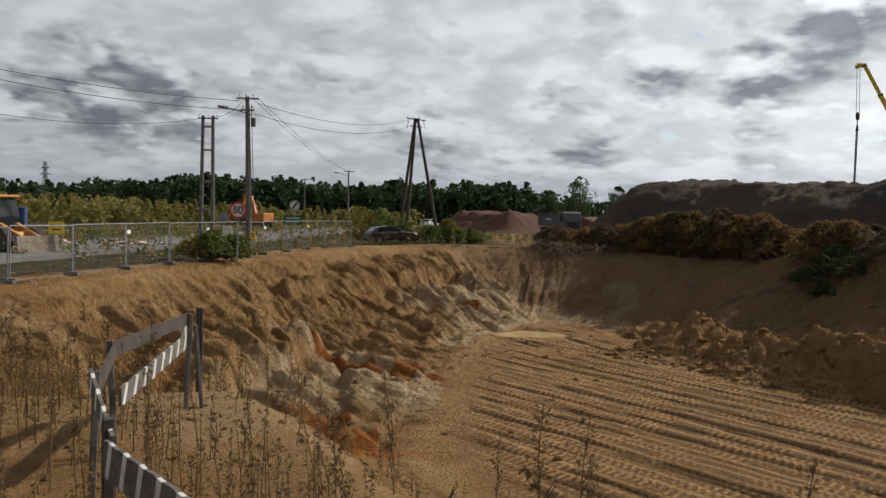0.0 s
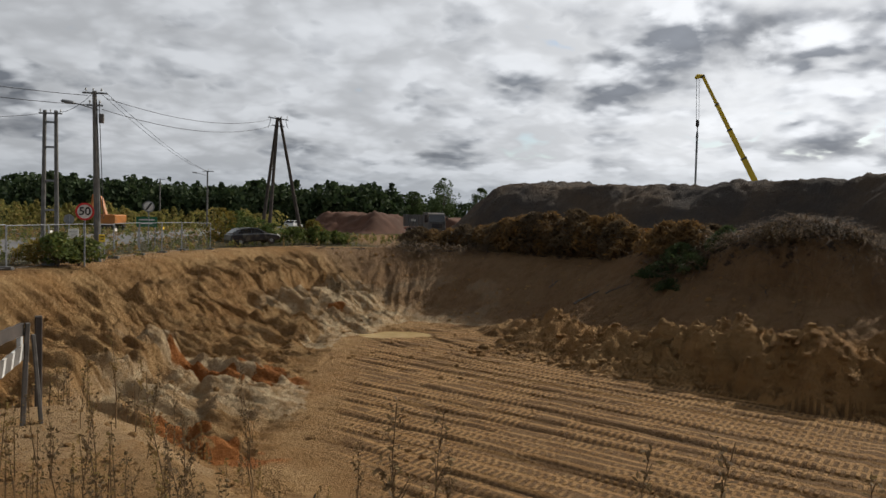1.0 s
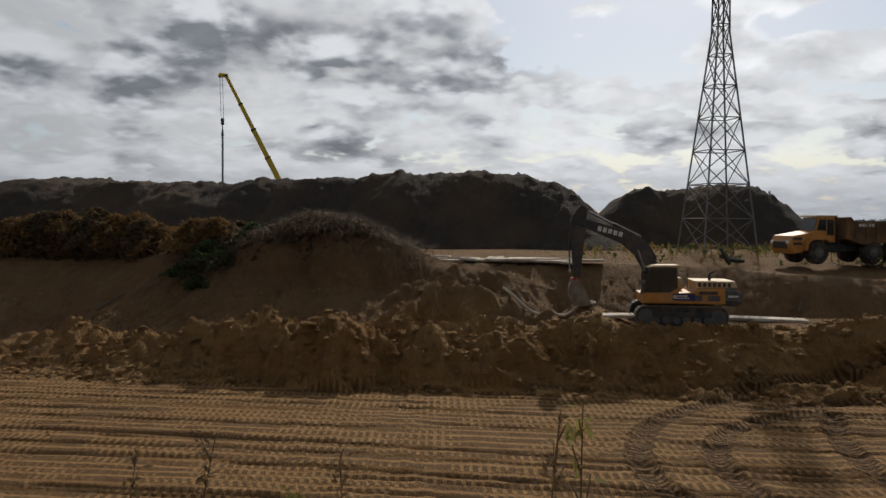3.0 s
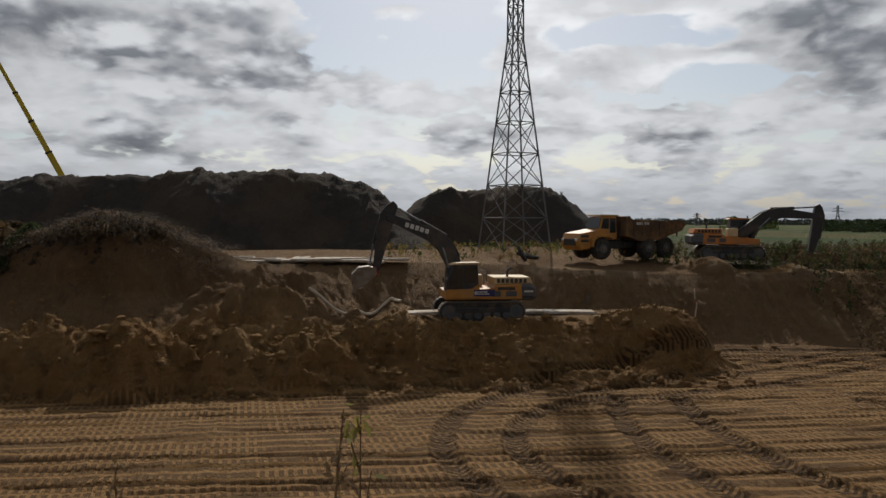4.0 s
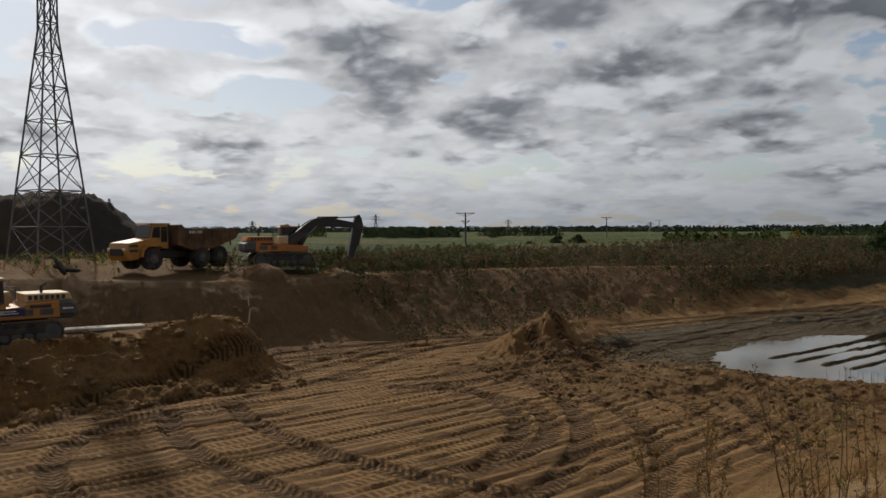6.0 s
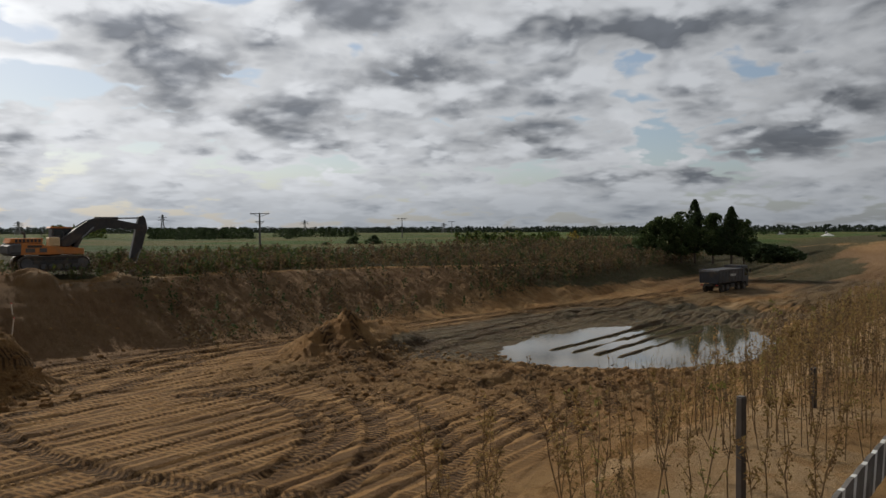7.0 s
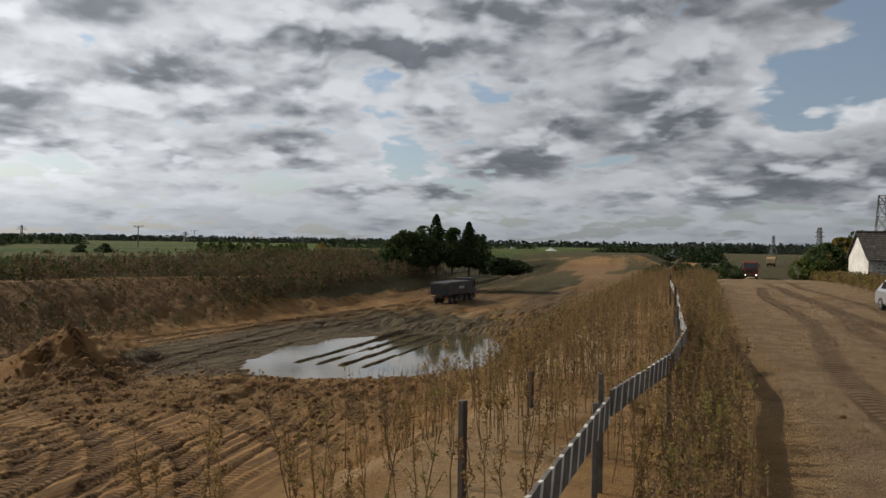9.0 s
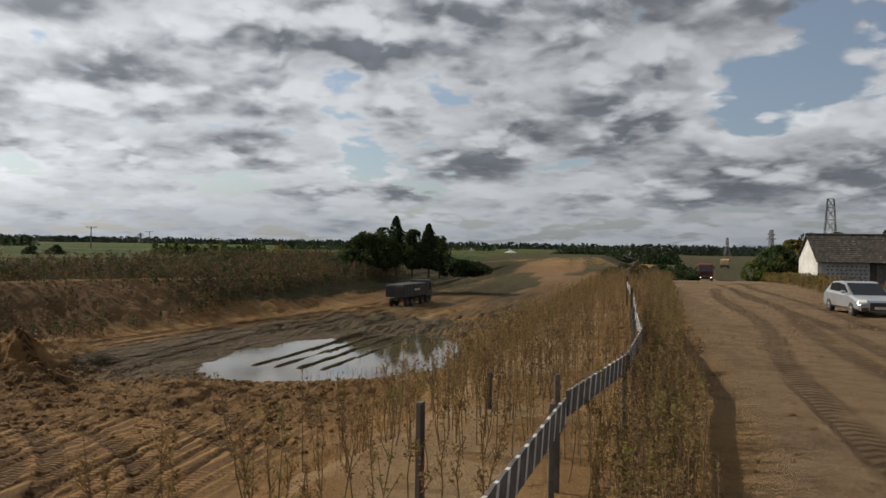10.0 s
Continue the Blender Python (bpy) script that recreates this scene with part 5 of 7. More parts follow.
    buck = bucket_mesh(t)
    return t, boom, arm, buck


def linkage(L, stick, boom_deg, arm_deg, bucket_deg, foot=(0.85, 0.0, 1.95)):
    """Poses of boom, arm and bucket in the machine's own space; the angles of arm and bucket are from straight down, outwards."""
    f = Vector(foot)
    tip = f + Vector((L * math.cos(radians(boom_deg)), -0.15, L * math.sin(radians(boom_deg))))
    pin = tip + Vector((stick * math.sin(radians(arm_deg)), 0, -stick * math.cos(radians(arm_deg))))
    return (pose(f.x, -0.15, f.z, 0, -boom_deg, 0), pose(tip.x, tip.y, tip.z, 0, -arm_deg, 0), pose(pin.x, pin.y, pin.z, 0, -bucket_deg, 0))


# +x of the near digger looks along the cutting, away from the pond; the cab is on the side of the camera
DIG_S, DIG_P = 8.0, 43.5
DIG_TURN = facing(0, 0, -1, 0.0)
near_digger = excavator(Matrix.Translation(W(DIG_S, DIG_P, -2.75)) @ pose(0, 0, 0, 0, 0, DIG_TURN), "yellow and black crawler excavator digging on a step in the bank", M_yellow, M_cream, 1, L=5.6, stick=3.2)
NEAR_DIG = [(0.0, 35, -18, -14), (2.2, 36, -14, -12), (2.7, 38, -1, -30), (3.3, 39, 3, 10), (3.8, 40, 8, 55), (4.5, 45, 29, 72), (5.0, 43, 39, 64), (5.5, 41, 44, 58), (6.2, 40, 46, 40), (7.3, 38, 42, 15), (10.0, 37, 38, 5)]

far_digger = excavator(Matrix.Translation(Vector((63.4, 13.8, -0.15))) @ pose(0, 0, 0, 0, 0, -64), "orange and black excavator working on the far bank", M_orange, M_orange, 1, banner=False, L=5.8, stick=3.3)
FAR_DIG = [(0.0, 14, -12, 10), (4.0, 14, -10, 8), (5.0, 13, -13, 4), (6.0, 13, -14, 2), (7.5, 12, -16, -4), (10.0, 12, -14, 0)]


def wheel(t, x, y, r, w, mat=None, name="wheel"):
    side = 1 if y > 0 else -1
    bm = B()
    rod(bm, (x, y - w / 2, r), (x, y + w / 2, r), r, sides=24)
    bmesh.ops.bevel(bm, geom=[e for e in bm.edges if len(e.link_faces) == 2 and any(len(f.verts) > 4 for f in e.link_faces)], offset=w * 0.16, segments=2, affect="EDGES")
    for i in range(20):
        a = math.tau * i / 20
        block(bm, (x + (r + 0.005) * math.cos(a), y, r + (r + 0.005) * math.sin(a)), (0.06 * r, w * 0.86, 0.07 * r), 0.0, pose(0, 0, 0, 0, -math.degrees(a) + 90, 0))
    tyre = part(name, bm, M_rubber, t, "muddy black tyre")
    bm = B()
    rod(bm, (x, y + side * w * 0.38, r), (x, y + side * (w * 0.5 + 0.015), r), r * 0.52, r * 0.42, 16)
    part("rim", bm, mat or M_grey, tyre)
    bm = B()
    rod(bm, (x, y + side * w * 0.5, r), (x, y + side * (w * 0.5 + 0.06), r), r * 0.2, r * 0.15, 10)
    part("hub", bm, M_worn, tyre)


def dump_truck(m):
    """Articulated dumper; +x is forward."""
    t = thing("articulated_dumper", m, "yellow articulated dump truck with muddy tipping body, on bank", "dump truck")
    for x, y in ((3.1, 1.15), (3.1, -1.15), (-1.3, 1.15), (-1.3, -1.15), (-3.05, 1.15), (-3.05, -1.15)):
        wheel(t, x, y, 0.82, 0.62)
    bm = B()
    profile(bm, [(5.1, 1.0), (5.2, 1.35), (4.95, 1.95), (3.0, 2.28), (2.4, 2.28), (2.3, 1.55), (2.35, 1.2), (3.9, 1.15), (4.2, 0.75), (4.9, 0.7)], -1.15, 1.15, 0.08)
    part("bonnet", bm, M_yellow, t)
    bm = B()
    for q in (-1.2, 1.2):
        profile(bm, [(4.15, 0.95), (4.1, 1.5), (3.7, 1.85), (2.6, 1.88), (2.2, 1.6), (2.15, 1.5), (2.6, 1.72), (3.6, 1.70), (3.95, 1.4), (4.0, 0.95)], q - 0.28, q + 0.28, 0.02)
    part("mudguard", bm, M_yellow, t)
    bm = B()
    block(bm, (5.17, 0, 1.3), (0.1, 1.5, 0.5), 0.03)
    for i in range(2):
        block(bm, (4.6, -1.17, 1.75 - 0.35 * i), (0.7, 0.03, 0.18), 0.02)
        block(bm, (4.6, 1.17, 1.75 - 0.35 * i), (0.7, 0.03, 0.18), 0.02)
    part("grille", bm, M_black, t)
    for q in (-0.85, 0.85):
        bm = B()
        block(bm, (5.2, q, 1.5), (0.08, 0.3, 0.2), 0.03)
        part("headlight", bm, M_lens, t)
    bm = B()
    profile(bm, [(3.05, 2.2), (2.75, 3.25), (1.45, 3.28), (1.35, 1.5), (2.3, 1.5), (2.4, 2.2)], -0.85, 0.85, 0.04)
    cab = part("cab", bm, M_yellow, t)
    bm = B()
    for q in (-0.86, 0.86):
        profile(bm, [(2.88, 2.35), (2.68, 3.1), (2.15, 3.12), (2.15, 2.3)], q - 0.01, q + 0.01)
        profile(bm, [(2.05, 2.0), (2.05, 3.12), (1.55, 3.12), (1.5, 2.0)], q - 0.01, q + 0.01)
    block(bm, (2.93, 0, 2.75), (0.02, 1.5, 0.85), 0.0, pose(0, 0, 0, 0, -16, 0))
    part("window_pane", bm, M_glass, cab)
    bm = B()
    block(bm, (2.1, 0, 3.34), (1.75, 1.8, 0.12), 0.04)
    part("cab_roof", bm, M_cream, cab)
    bm = B()
    for q in (-1.0, 1.0):
        rod(bm, (1.2, q, 1.2), (1.2, q, 2.9), 0.03, sides=6)
        rod(bm, (1.2, q, 2.9), (2.0, q, 2.9), 0.03, sides=6)
    rod(bm, (1.25, 0.7, 1.8), (1.25, 0.7, 3.4), 0.09, sides=8)
    part("handrail", bm, M_black, t)
    bm = B()
    block(bm, (0.7, 0, 1.1), (2.2, 0.7, 0.7), 0.1)
    block(bm, (-2.0, 0, 1.05), (4.6, 0.9, 0.5), 0.06)
    part("chassis", bm, M_black, t)
    bm = B()
    profile(bm, [(0.95, 1.75), (1.0, 3.25), (0.6, 3.3), (0.3, 2.95), (-4.5, 2.95), (-5.1, 2.75), (-4.7, 2.2), (-2.4, 1.45), (-0.4, 1.35)], -1.45, 1.45, 0.03)
    body = part("tipping_body", bm, M_muddy, t, "mud-caked tipping body")
    for i in range(6):
        for q in (-1.49, 1.49):
            bm = B()
            block(bm, (0.2 - i * 0.85, q, 2.35 - 0.02 * i), (0.14, 0.1, 1.1), 0.02)
            part("rib", bm, M_muddy, body)
    bars_for_name(body, -0.6, -1.52, 2.72, 1.3, 0.2, 0, M_white)
    bars_for_name(body, -0.6, 1.52, 2.72, 1.3, 0.2, 0, M_white)
    return t


dump_truck(Matrix.Translation(Vector((60.0, 21.0, -0.12))) @ pose(0, 0, 0, 0, 0, facing(28, 60.5, 19, 57.5)))


def tipper(m, label, cab_mat, body_mat, lamps):
    """Four-axle road tipper; +x is forward."""
    t = thing("tipper_truck", m, label, "truck", "tipper trucks")
    for x in (3.1, 1.4, -1.7, -3.05):
        for y in (-1.02, 1.02):
            wheel(t, x, y, 0.52, 0.36)
    bm = B()
    block(bm, (0, 0, 0.95), (8.4, 0.85, 0.3), 0.03)
    block(bm, (-0.15, -0.9, 0.75), (1.2, 0.5, 0.5), 0.06)
    block(bm, (-0.15, 0.9, 0.75), (1.2, 0.5, 0.5), 0.06)
    part("chassis", bm, M_black, t)
    bm = B()
    profile(bm, [(4.3, 0.55), (4.35, 1.9), (4.12, 2.95), (3.9, 3.15), (2.5, 3.15), (2.4, 1.0), (2.6, 0.95), (2.65, 1.15), (3.65, 1.15), (3.75, 0.55)], -1.22, 1.22, 0.06)
    cab = part("cab", bm, cab_mat, t)
    bm = B()
    block(bm, (4.25, 0, 2.4), (0.03, 2.2, 0.95), 0.01, pose(0, 0, 0, 0, -12, 0))
    for q in (-1.23, 1.23):
        profile(bm, [(4.15, 1.9), (3.98, 2.8), (3.1, 2.8), (3.1, 1.85)], q - 0.01, q + 0.01)
    part("windscreen", bm, M_glass, cab)
    bm = B()
    block(bm, (4.33, 0, 1.45), (0.06, 1.5, 0.6), 0.02)
    block(bm, (4.38, 0, 0.65), (0.14, 2.3, 0.4), 0.05)
    part("grille", bm, M_black, cab)
    for q in (-0.9, 0.9):
        bm = B()
        block(bm, (4.46, q, 0.78), (0.04, 0.3, 0.16), 0.02)
        part("headlight", bm, M_headlight if lamps == "front" else M_lens, t)
        bm = B()
        rod(bm, (4.1, q * 1.36, 2.75), (4.3, q * 1.55, 2.7), 0.02, sides=5)
        block(bm, (4.3, q * 1.58, 2.45), (0.08, 0.2, 0.5), 0.03)
        part("mirror", bm, M_black, t)
    bm = B()
    profile(bm, [(2.3, 1.2), (2.3, 2.85), (-4.2, 2.75), (-4.35, 1.2)], -1.24, 1.24, 0.04)
    body = part("tipping_body", bm, body_mat, t)
    for q in (-1.27, 1.27):
        for i in range(8):
            bm = B()
            block(bm, (2.0 - i * 0.87, q, 1.95), (0.09, 0.06, 1.45), 0.01)
            part("rib", bm, M_grey, body)
        bm = B()
        block(bm, (-1.0, q, 2.78), (6.6, 0.1, 0.12), 0.02)
        part("top_rail", bm, M_grey, body)
    bm = B()
    block(bm, (-4.36, 0, 1.95), (0.1, 2.45, 1.4), 0.03, pose(0, 0, 0, 0, -5, 0))
    part("tailgate", bm, body_mat, body)
    bars_for_name(body, -0.5, -1.32, 2.1, 1.6, 0.3, 0, M_white, 4)
    bars_for_name(body, -0.5, 1.32, 2.1, 1.6, 0.3, 0, M_white, 4)
    for q in (-0.95, 0.95):
        bm = B()
        block(bm, (-4.3, q, 0.95), (0.08, 0.35, 0.16), 0.02)
        part("tail_lamp", bm, M_headlight if lamps == "back" and q > 0 else M_redsteel, t)
    return t


M_slate = worn("dark_slate_paint", (0.045, 0.05, 0.06), (0.035, 0.037, 0.043), 1.5, 0.5, dirt=(0.12, 0.09, 0.06))
M_brick_red = worn("dark_red_paint", (0.22, 0.03, 0.025), (0.16, 0.025, 0.02), 1.5, 0.5, dirt=(0.14, 0.09, 0.05))
PIT_TRUCK = Vector((86.5, -57.8, -5.05))
PIT_TURN = 90 - 148
pit_truck = tipper(Matrix.Translation(PIT_TRUCK) @ pose(0, 0, 0, 0, 0, PIT_TURN), "dark grey four-axle tipper truck on the muddy floor beyond the pond", M_slate, M_slate, "none")
ROAD_TRUCK = Vector((90.0, -123.0, -2.95))
ROAD_TURN = 90 - 323
road_truck = tipper(Matrix.Translation(ROAD_TRUCK) @ pose(0, 0, 0, 0, 0, ROAD_TURN), "red tipper truck with lit headlamps coming along the dirt road", M_brick_red, M_brick_red, "front")
tipper(Matrix.Translation(Vector((148, -212, -3.2))) @ pose(0, 0, 0, 0, 0, 90 - 146), "dusty yellow tipper truck far along the dirt road", M_yellow, M_cream, "none")


def crane():
    """Telescopic crane, most of it hidden by the spoil heap."""
    t = thing("mobile_crane", pose(71.5, 108.9, -0.2), "yellow telescopic mobile crane with a raised boom behind the spoil heap", "crane")
    o = Vector((71.5, 108.9, -0.2))
    foot, tip = Vector((70.6, 109.35, 3.4)) - o, Vector((60.92, 114.89, 25.62)) - o
    d = tip - foot
    q = d.to_track_quat("Z", "Y").to_matrix().to_4x4()
    for a, b, w in ((0.0, 0.42, 0.86), (0.40, 0.62, 0.74), (0.60, 0.80, 0.62), (0.78, 1.0, 0.50)):
        bm = B()
        block(bm, foot + d * (a + b) / 2, (w * 0.85, w, d.length * (b - a)), 0.06, q)
        part("boom_section", bm, M_crane, t)
        bm = B()
        block(bm, foot + d * b, (w * 0.85 + 0.12, w + 0.12, 0.25), 0.03, q)
        part("collar", bm, M_black, t)
    bm = B()
    block(bm, tip + Vector((-0.35, 0.2, 0.05)), (1.3, 0.45, 0.6), 0.1)
    rod(bm, tip + Vector((-0.8, 0.0, -0.1)), tip + Vector((-0.8, 0.6, -0.1)), 0.3, sides=14)
    part("boom_head", bm, M_crane, t)
    hook = Vector((60.43, 115.15, 18.3)) - o
    bm = B()
    for k in (-0.22, 0.22):
        rod(bm, hook + Vector((k, 0, 0.3)), tip + Vector((-0.75 + k, 0.2, -0.1)), 0.035, sides=5)
    part("hoist_rope", bm, M_cable, t)
    bm = B()
    block(bm, hook, (0.55, 0.4, 1.1), 0.15)
    rod(bm, hook + Vector((0, 0, -0.5)), hook + Vector((0, 0, -1.2)), 0.09, sides=8)
    part("hook_block", bm, M_black, t)
    bm = B()
    block(bm, (0, 0, 1.2), (11.5, 2.7, 1.2), 0.15, pose(0, 0, 0, 0, 0, -30))
    part("carrier", bm, M_crane, t)
    bm = B()
    block(bm, (0.4, -0.3, 2.9), (4.5, 2.5, 1.8), 0.2, pose(0, 0, 0, 0, 0, -30))
    part("upper_cab", bm, M_crane, t)
    for i in range(4):
        for k in (-1.2, 1.2):
            v = pose(0, 0, 0, 0, 0, -30) @ Vector((-4 + i * 2.6, k, 0.6))
            bm = B()
            rod(bm, v - Vector((0.15, 0.26, 0)), v + Vector((0.15, 0.26, 0)), 0.62, sides=16)
            part("wheel", bm, M_rubber, t)
    pile = thing("hanging_pipe", pose(60.43, 115.15, -0.5), "long pale steel pipe hanging upright from the crane hook", "pipe")
    bm = B()
    rod(bm, (0, 0, 0.5), (0, 0, 17.3), 0.16, sides=10)
    part("pipe", bm, M_steel, pile)
    bm = B()
    rod(bm, (0, 0, 16.6), (0, 0, 17.6), 0.24, 0.1, 8)
    part("lifting_collar", bm, M_black, pile)


crane()


def car(m, label, paint, group="parked cars"):
    """Small hatchback; +x is forward."""
    t = thing("car", m, label, "car", group)
    bm = B()
    low = [(2.12, 0.3), (2.15, 0.55), (2.0, 0.72), (1.0, 0.92), (-1.75, 0.98), (-2.08, 0.9), (-2.15, 0.5), (-2.08, 0.25)]
    profile(bm, low, -0.86, 0.86, 0.09)
    part("body", bm, paint, t)
    bm = B()
    lo = [(1.05, 0.9), (0.25, 1.36), (-0.3, 1.44), (-1.3, 1.38), (-1.95, 0.95)]
    for y0, y1 in ((-1, 1),):
        a = [bm.verts.new((x, y0 * (0.80 - 0.22 * (z - 0.9)), z)) for x, z in lo]
        b = [bm.verts.new((x, y1 * (0.80 - 0.22 * (z - 0.9)), z)) for x, z in lo]
        n = len(lo)
        bm.faces.new(a)
        bm.faces.new(b[::-1])
        for i in range(n):
            bm.faces.new((a[i], a[(i + 1) % n], b[(i + 1) % n], b[i]))
    top = part("roof", bm, paint, t)
    bm = B()
    for sgn in (-1, 1):
        profile(bm, [(0.75, 0.98), (0.15, 1.31), (-0.3, 1.37), (-0.3, 0.98)], sgn * 0.745 - 0.05, sgn * 0.745 + 0.05)
        profile(bm, [(-0.36, 0.98), (-0.36, 1.37), (-1.15, 1.32), (-1.5, 1.0)], sgn * 0.745 - 0.05, sgn * 0.745 + 0.05)
    block(bm, (0.68, 0, 1.145), (0.92, 1.36, 0.02), 0.0, pose(0, 0, 0, 0, 29.5, 0))
    block(bm, (-1.66, 0, 1.19), (0.55, 1.3, 0.02), 0.0, pose(0, 0, 0, 0, -33, 0))
    part("window_pane", bm, M_glass, top)
    for x in (1.32, -1.32):
        for y in (-0.78, 0.78):
            wheel(t, x, y, 0.31, 0.2, M_steel)
    bm = B()
    block(bm, (2.13, 0, 0.48), (0.06, 0.85, 0.34), 0.03)
    block(bm, (2.13, -0.62, 0.36), (0.05, 0.3, 0.14), 0.02)
    block(bm, (2.13, 0.62, 0.36), (0.05, 0.3, 0.14), 0.02)
    part("grille", bm, M_black, t)
    bm = B()
    block(bm, (2.17, 0, 0.42), (0.02, 0.5, 0.11), 0.004)
    part("number_plate", bm, M_white, t, "plain white number plate")
    for y in (-0.66, 0.66):
        bm = B()
        block(bm, (2.02, y, 0.66), (0.28, 0.36, 0.13), 0.04, pose(0, 0, 0, 0, 20, -18 if y < 0 else 18))
        part("headlight", bm, M_lens, t)
        bm = B()
        block(bm, (0.62, y * 1.42, 1.0), (0.16, 0.2, 0.13), 0.04)
        part("mirror", bm, paint, t)
    return t


def paint(name, c):
    m, N, sh = material(name, 0.28, 0.5, 0.5)
    v = own(N)
    N.put(sh.inputs["Base Color"], N.mix(N.math("MULTIPLY", N.ramp(N.noise(v, 2.0, 6.0, 0.65), 0.45, 0.75), 0.35), c, (0.30, 0.25, 0.18)))
    sh.inputs["Coat Weight"].default_value = 0.5
    return m


M_silver = paint("silver_paint", (0.42, 0.44, 0.46))
M_blackcar = paint("black_paint", (0.02, 0.02, 0.022))
M_whitecar = paint("white_car_paint", (0.7, 0.7, 0.7))
car(Matrix.Translation(Vector((17.75, -35.4, -0.05))) @ pose(0, 0, 0, 0, 0, 90 - 313), "silver hatchback car parked at the side of the dirt road", M_silver)
car(Matrix.Translation(Vector((-4.4, 66.5, 0.0))) @ pose(0, 0, 0, 0, -4, 25), "black car parked behind the rim of the cutting", M_blackcar)
for x, y, tn in ((4.0, 131, 80), (6.4, 136, 80), (-2.2, 128, 70)):
    car(Matrix.Translation(Vector((x, y, 0.05))) @ pose(0, 0, 0, 0, 0, tn), "white car parked far off beyond the site", M_whitecar)


# ---- spoil heaps, slabs, litter of the site ----
def heap_material():
    m, N, sh = material("spoil", 0.95, 0.0, 0.1)
    pos = place(N)
    big, mid, fine = N.noise(pos, 0.12, 4.0, 0.6), N.noise(pos, 0.8, 6.0, 0.7), N.noise(pos, 4.0, 5.0, 0.7)
    col = N.mix(N.ramp(big, 0.38, 0.62), (0.058, 0.051, 0.046), (0.092, 0.069, 0.050))
    col = N.mix(N.math("MULTIPLY", N.ramp(mid, 0.45, 0.75), 0.5), col, (0.085, 0.071, 0.058))
    col = N.mix(N.math("MULTIPLY", N.ramp(fine, 0.5, 0.75), 0.5), col, (0.03, 0.026, 0.022))
    N.put(sh.inputs["Base Color"], col)
    N.put(sh.inputs["Normal"], N.bump(N.math("ADD", N.math("MULTIPLY", mid, 0.5), fine), 1.0, 0.35))
    return m


M_spoil = heap_material()
M_redsoil = worn("reddish_soil", (0.10, 0.046, 0.028), (0.07, 0.036, 0.023), 0.3, 0.95, bump=0.6)


def spoil_heap(s0, s1, p0, p1, h, seed, label, mat=None, step=0.36, tops=()):
    """A long dumped ridge: steep lumpy flanks and an uneven crest."""
    ss, pp = np.arange(s0, s1 + step, step), np.arange(p0, p1 + step, step)
    s, p = np.meshgrid(ss, pp, indexing="ij")
    wob = 5 * (fbm(s * 0.09, p * 0.09, 3, seed) - 0.5)
    u = np.clip((p + wob - p0) / (p1 - p0), 0, 1)
    across = np.minimum(smooth(0.0, 0.29, u) * 0.35 + 0.65 * np.clip(u / 0.29, 0, 1), smooth(1.0, 0.72, u))
    ends = smooth(s0, s0 + h * 1.7, s + wob * 0.6) * smooth(s1, s1 - h * 1.7, s + wob * 0.6)
    crest = 1 + 0.26 * (fbm(s * 0.11, p * 0.02 + 3, 3, seed + 3) - 0.5) * 2
    for a, w, k in tops:
        crest = crest + k * np.exp(-((s - a) / w) ** 2)
    z = h * across * ends * crest
    lump = np.abs(fbm(s * 0.5, p * 0.12, 4, seed + 5, 0.6) - 0.5) * 2
    z = z + (across > 0.02) * ends * (0.9 * (0.3 - np.minimum(lump, 0.3)) + 1.0 * (fbm(s * 1.3, p * 1.3, 4, seed + 7, 0.75) - 0.5))
    z = np.where((u <= 0) | (u >= 1) | (ends <= 0), -0.6, z - 0.3)
    o = W((s0 + s1) / 2, (p0 + p1) / 2)
    x, y = s * S_AX[0] + p * P_AX[0] - o.x, s * S_AX[1] + p * P_AX[1] - o.y
    a, b = s.shape
    i = np.arange(a * b).reshape(a, b)
    quads = np.stack([i[:-1, :-1], i[1:, :-1], i[1:, 1:], i[:-1, 1:]], -1).reshape(-1, 4)
    me = bpy.data.meshes.new("earth_mound")
    me.from_pydata(np.stack([x.ravel(), y.ravel(), z.ravel()], 1).tolist(), [], quads.tolist())
    me.shade_smooth()
    me.materials.append(mat or M_spoil)
    ob = new("earth_mound", me)
    ob.location = o
    return tagged(ob, label, "earth mound", "earth mounds")


spoil_heap(-70, 14, 74, 104, 7.6, 5, "long dark heap of dumped clay and soil with lumpy crest", tops=((-18, 4, 0.06), (-3, 6, 0.12), (-52, 8, -0.1)))
spoil_heap(2, 36, 84, 112, 6.9, 9, "dark brown heap of dumped soil behind the pylon", tops=((18, 7, 0.12),))
spoil_heap(-92, -74, 74, 88, 3.3, 14, "small reddish heap of soil beyond the brushwood", M_redsoil)
spoil_heap(-84, -72, 92, 102, 5.0, 15, "small reddish brown heap of soil beside the large one", M_redsoil)

M_concrete = worn("pale_concrete", (0.60, 0.55, 0.48), (0.45, 0.39, 0.32), 1.2, 0.9, bump=0.2, dirt=(0.27, 0.18, 0.10))


def slab(s, p, z, ls, lp, turn, tilt):
    t = thing("concrete_slab", Matrix.Translation(W(s, p, z)) @ pose(0, 0, 0, tilt, tilt * 0.6, turn), "pale concrete road slab lying loose on the sand", "concrete slab", "concrete slabs")
    bm = B()
    block(bm, (0, 0, 0), (ls, lp, 0.17), 0.03)
    part("slab", bm, M_concrete, t)
    for k in (-0.3, 0.3):
        bm = B()
        rod(bm, (k * ls, -lp * 0.2, 0.08), (k * ls, lp * 0.2, 0.11), 0.02, sides=5)
        part("lifting_loop", bm, M_worn, t)


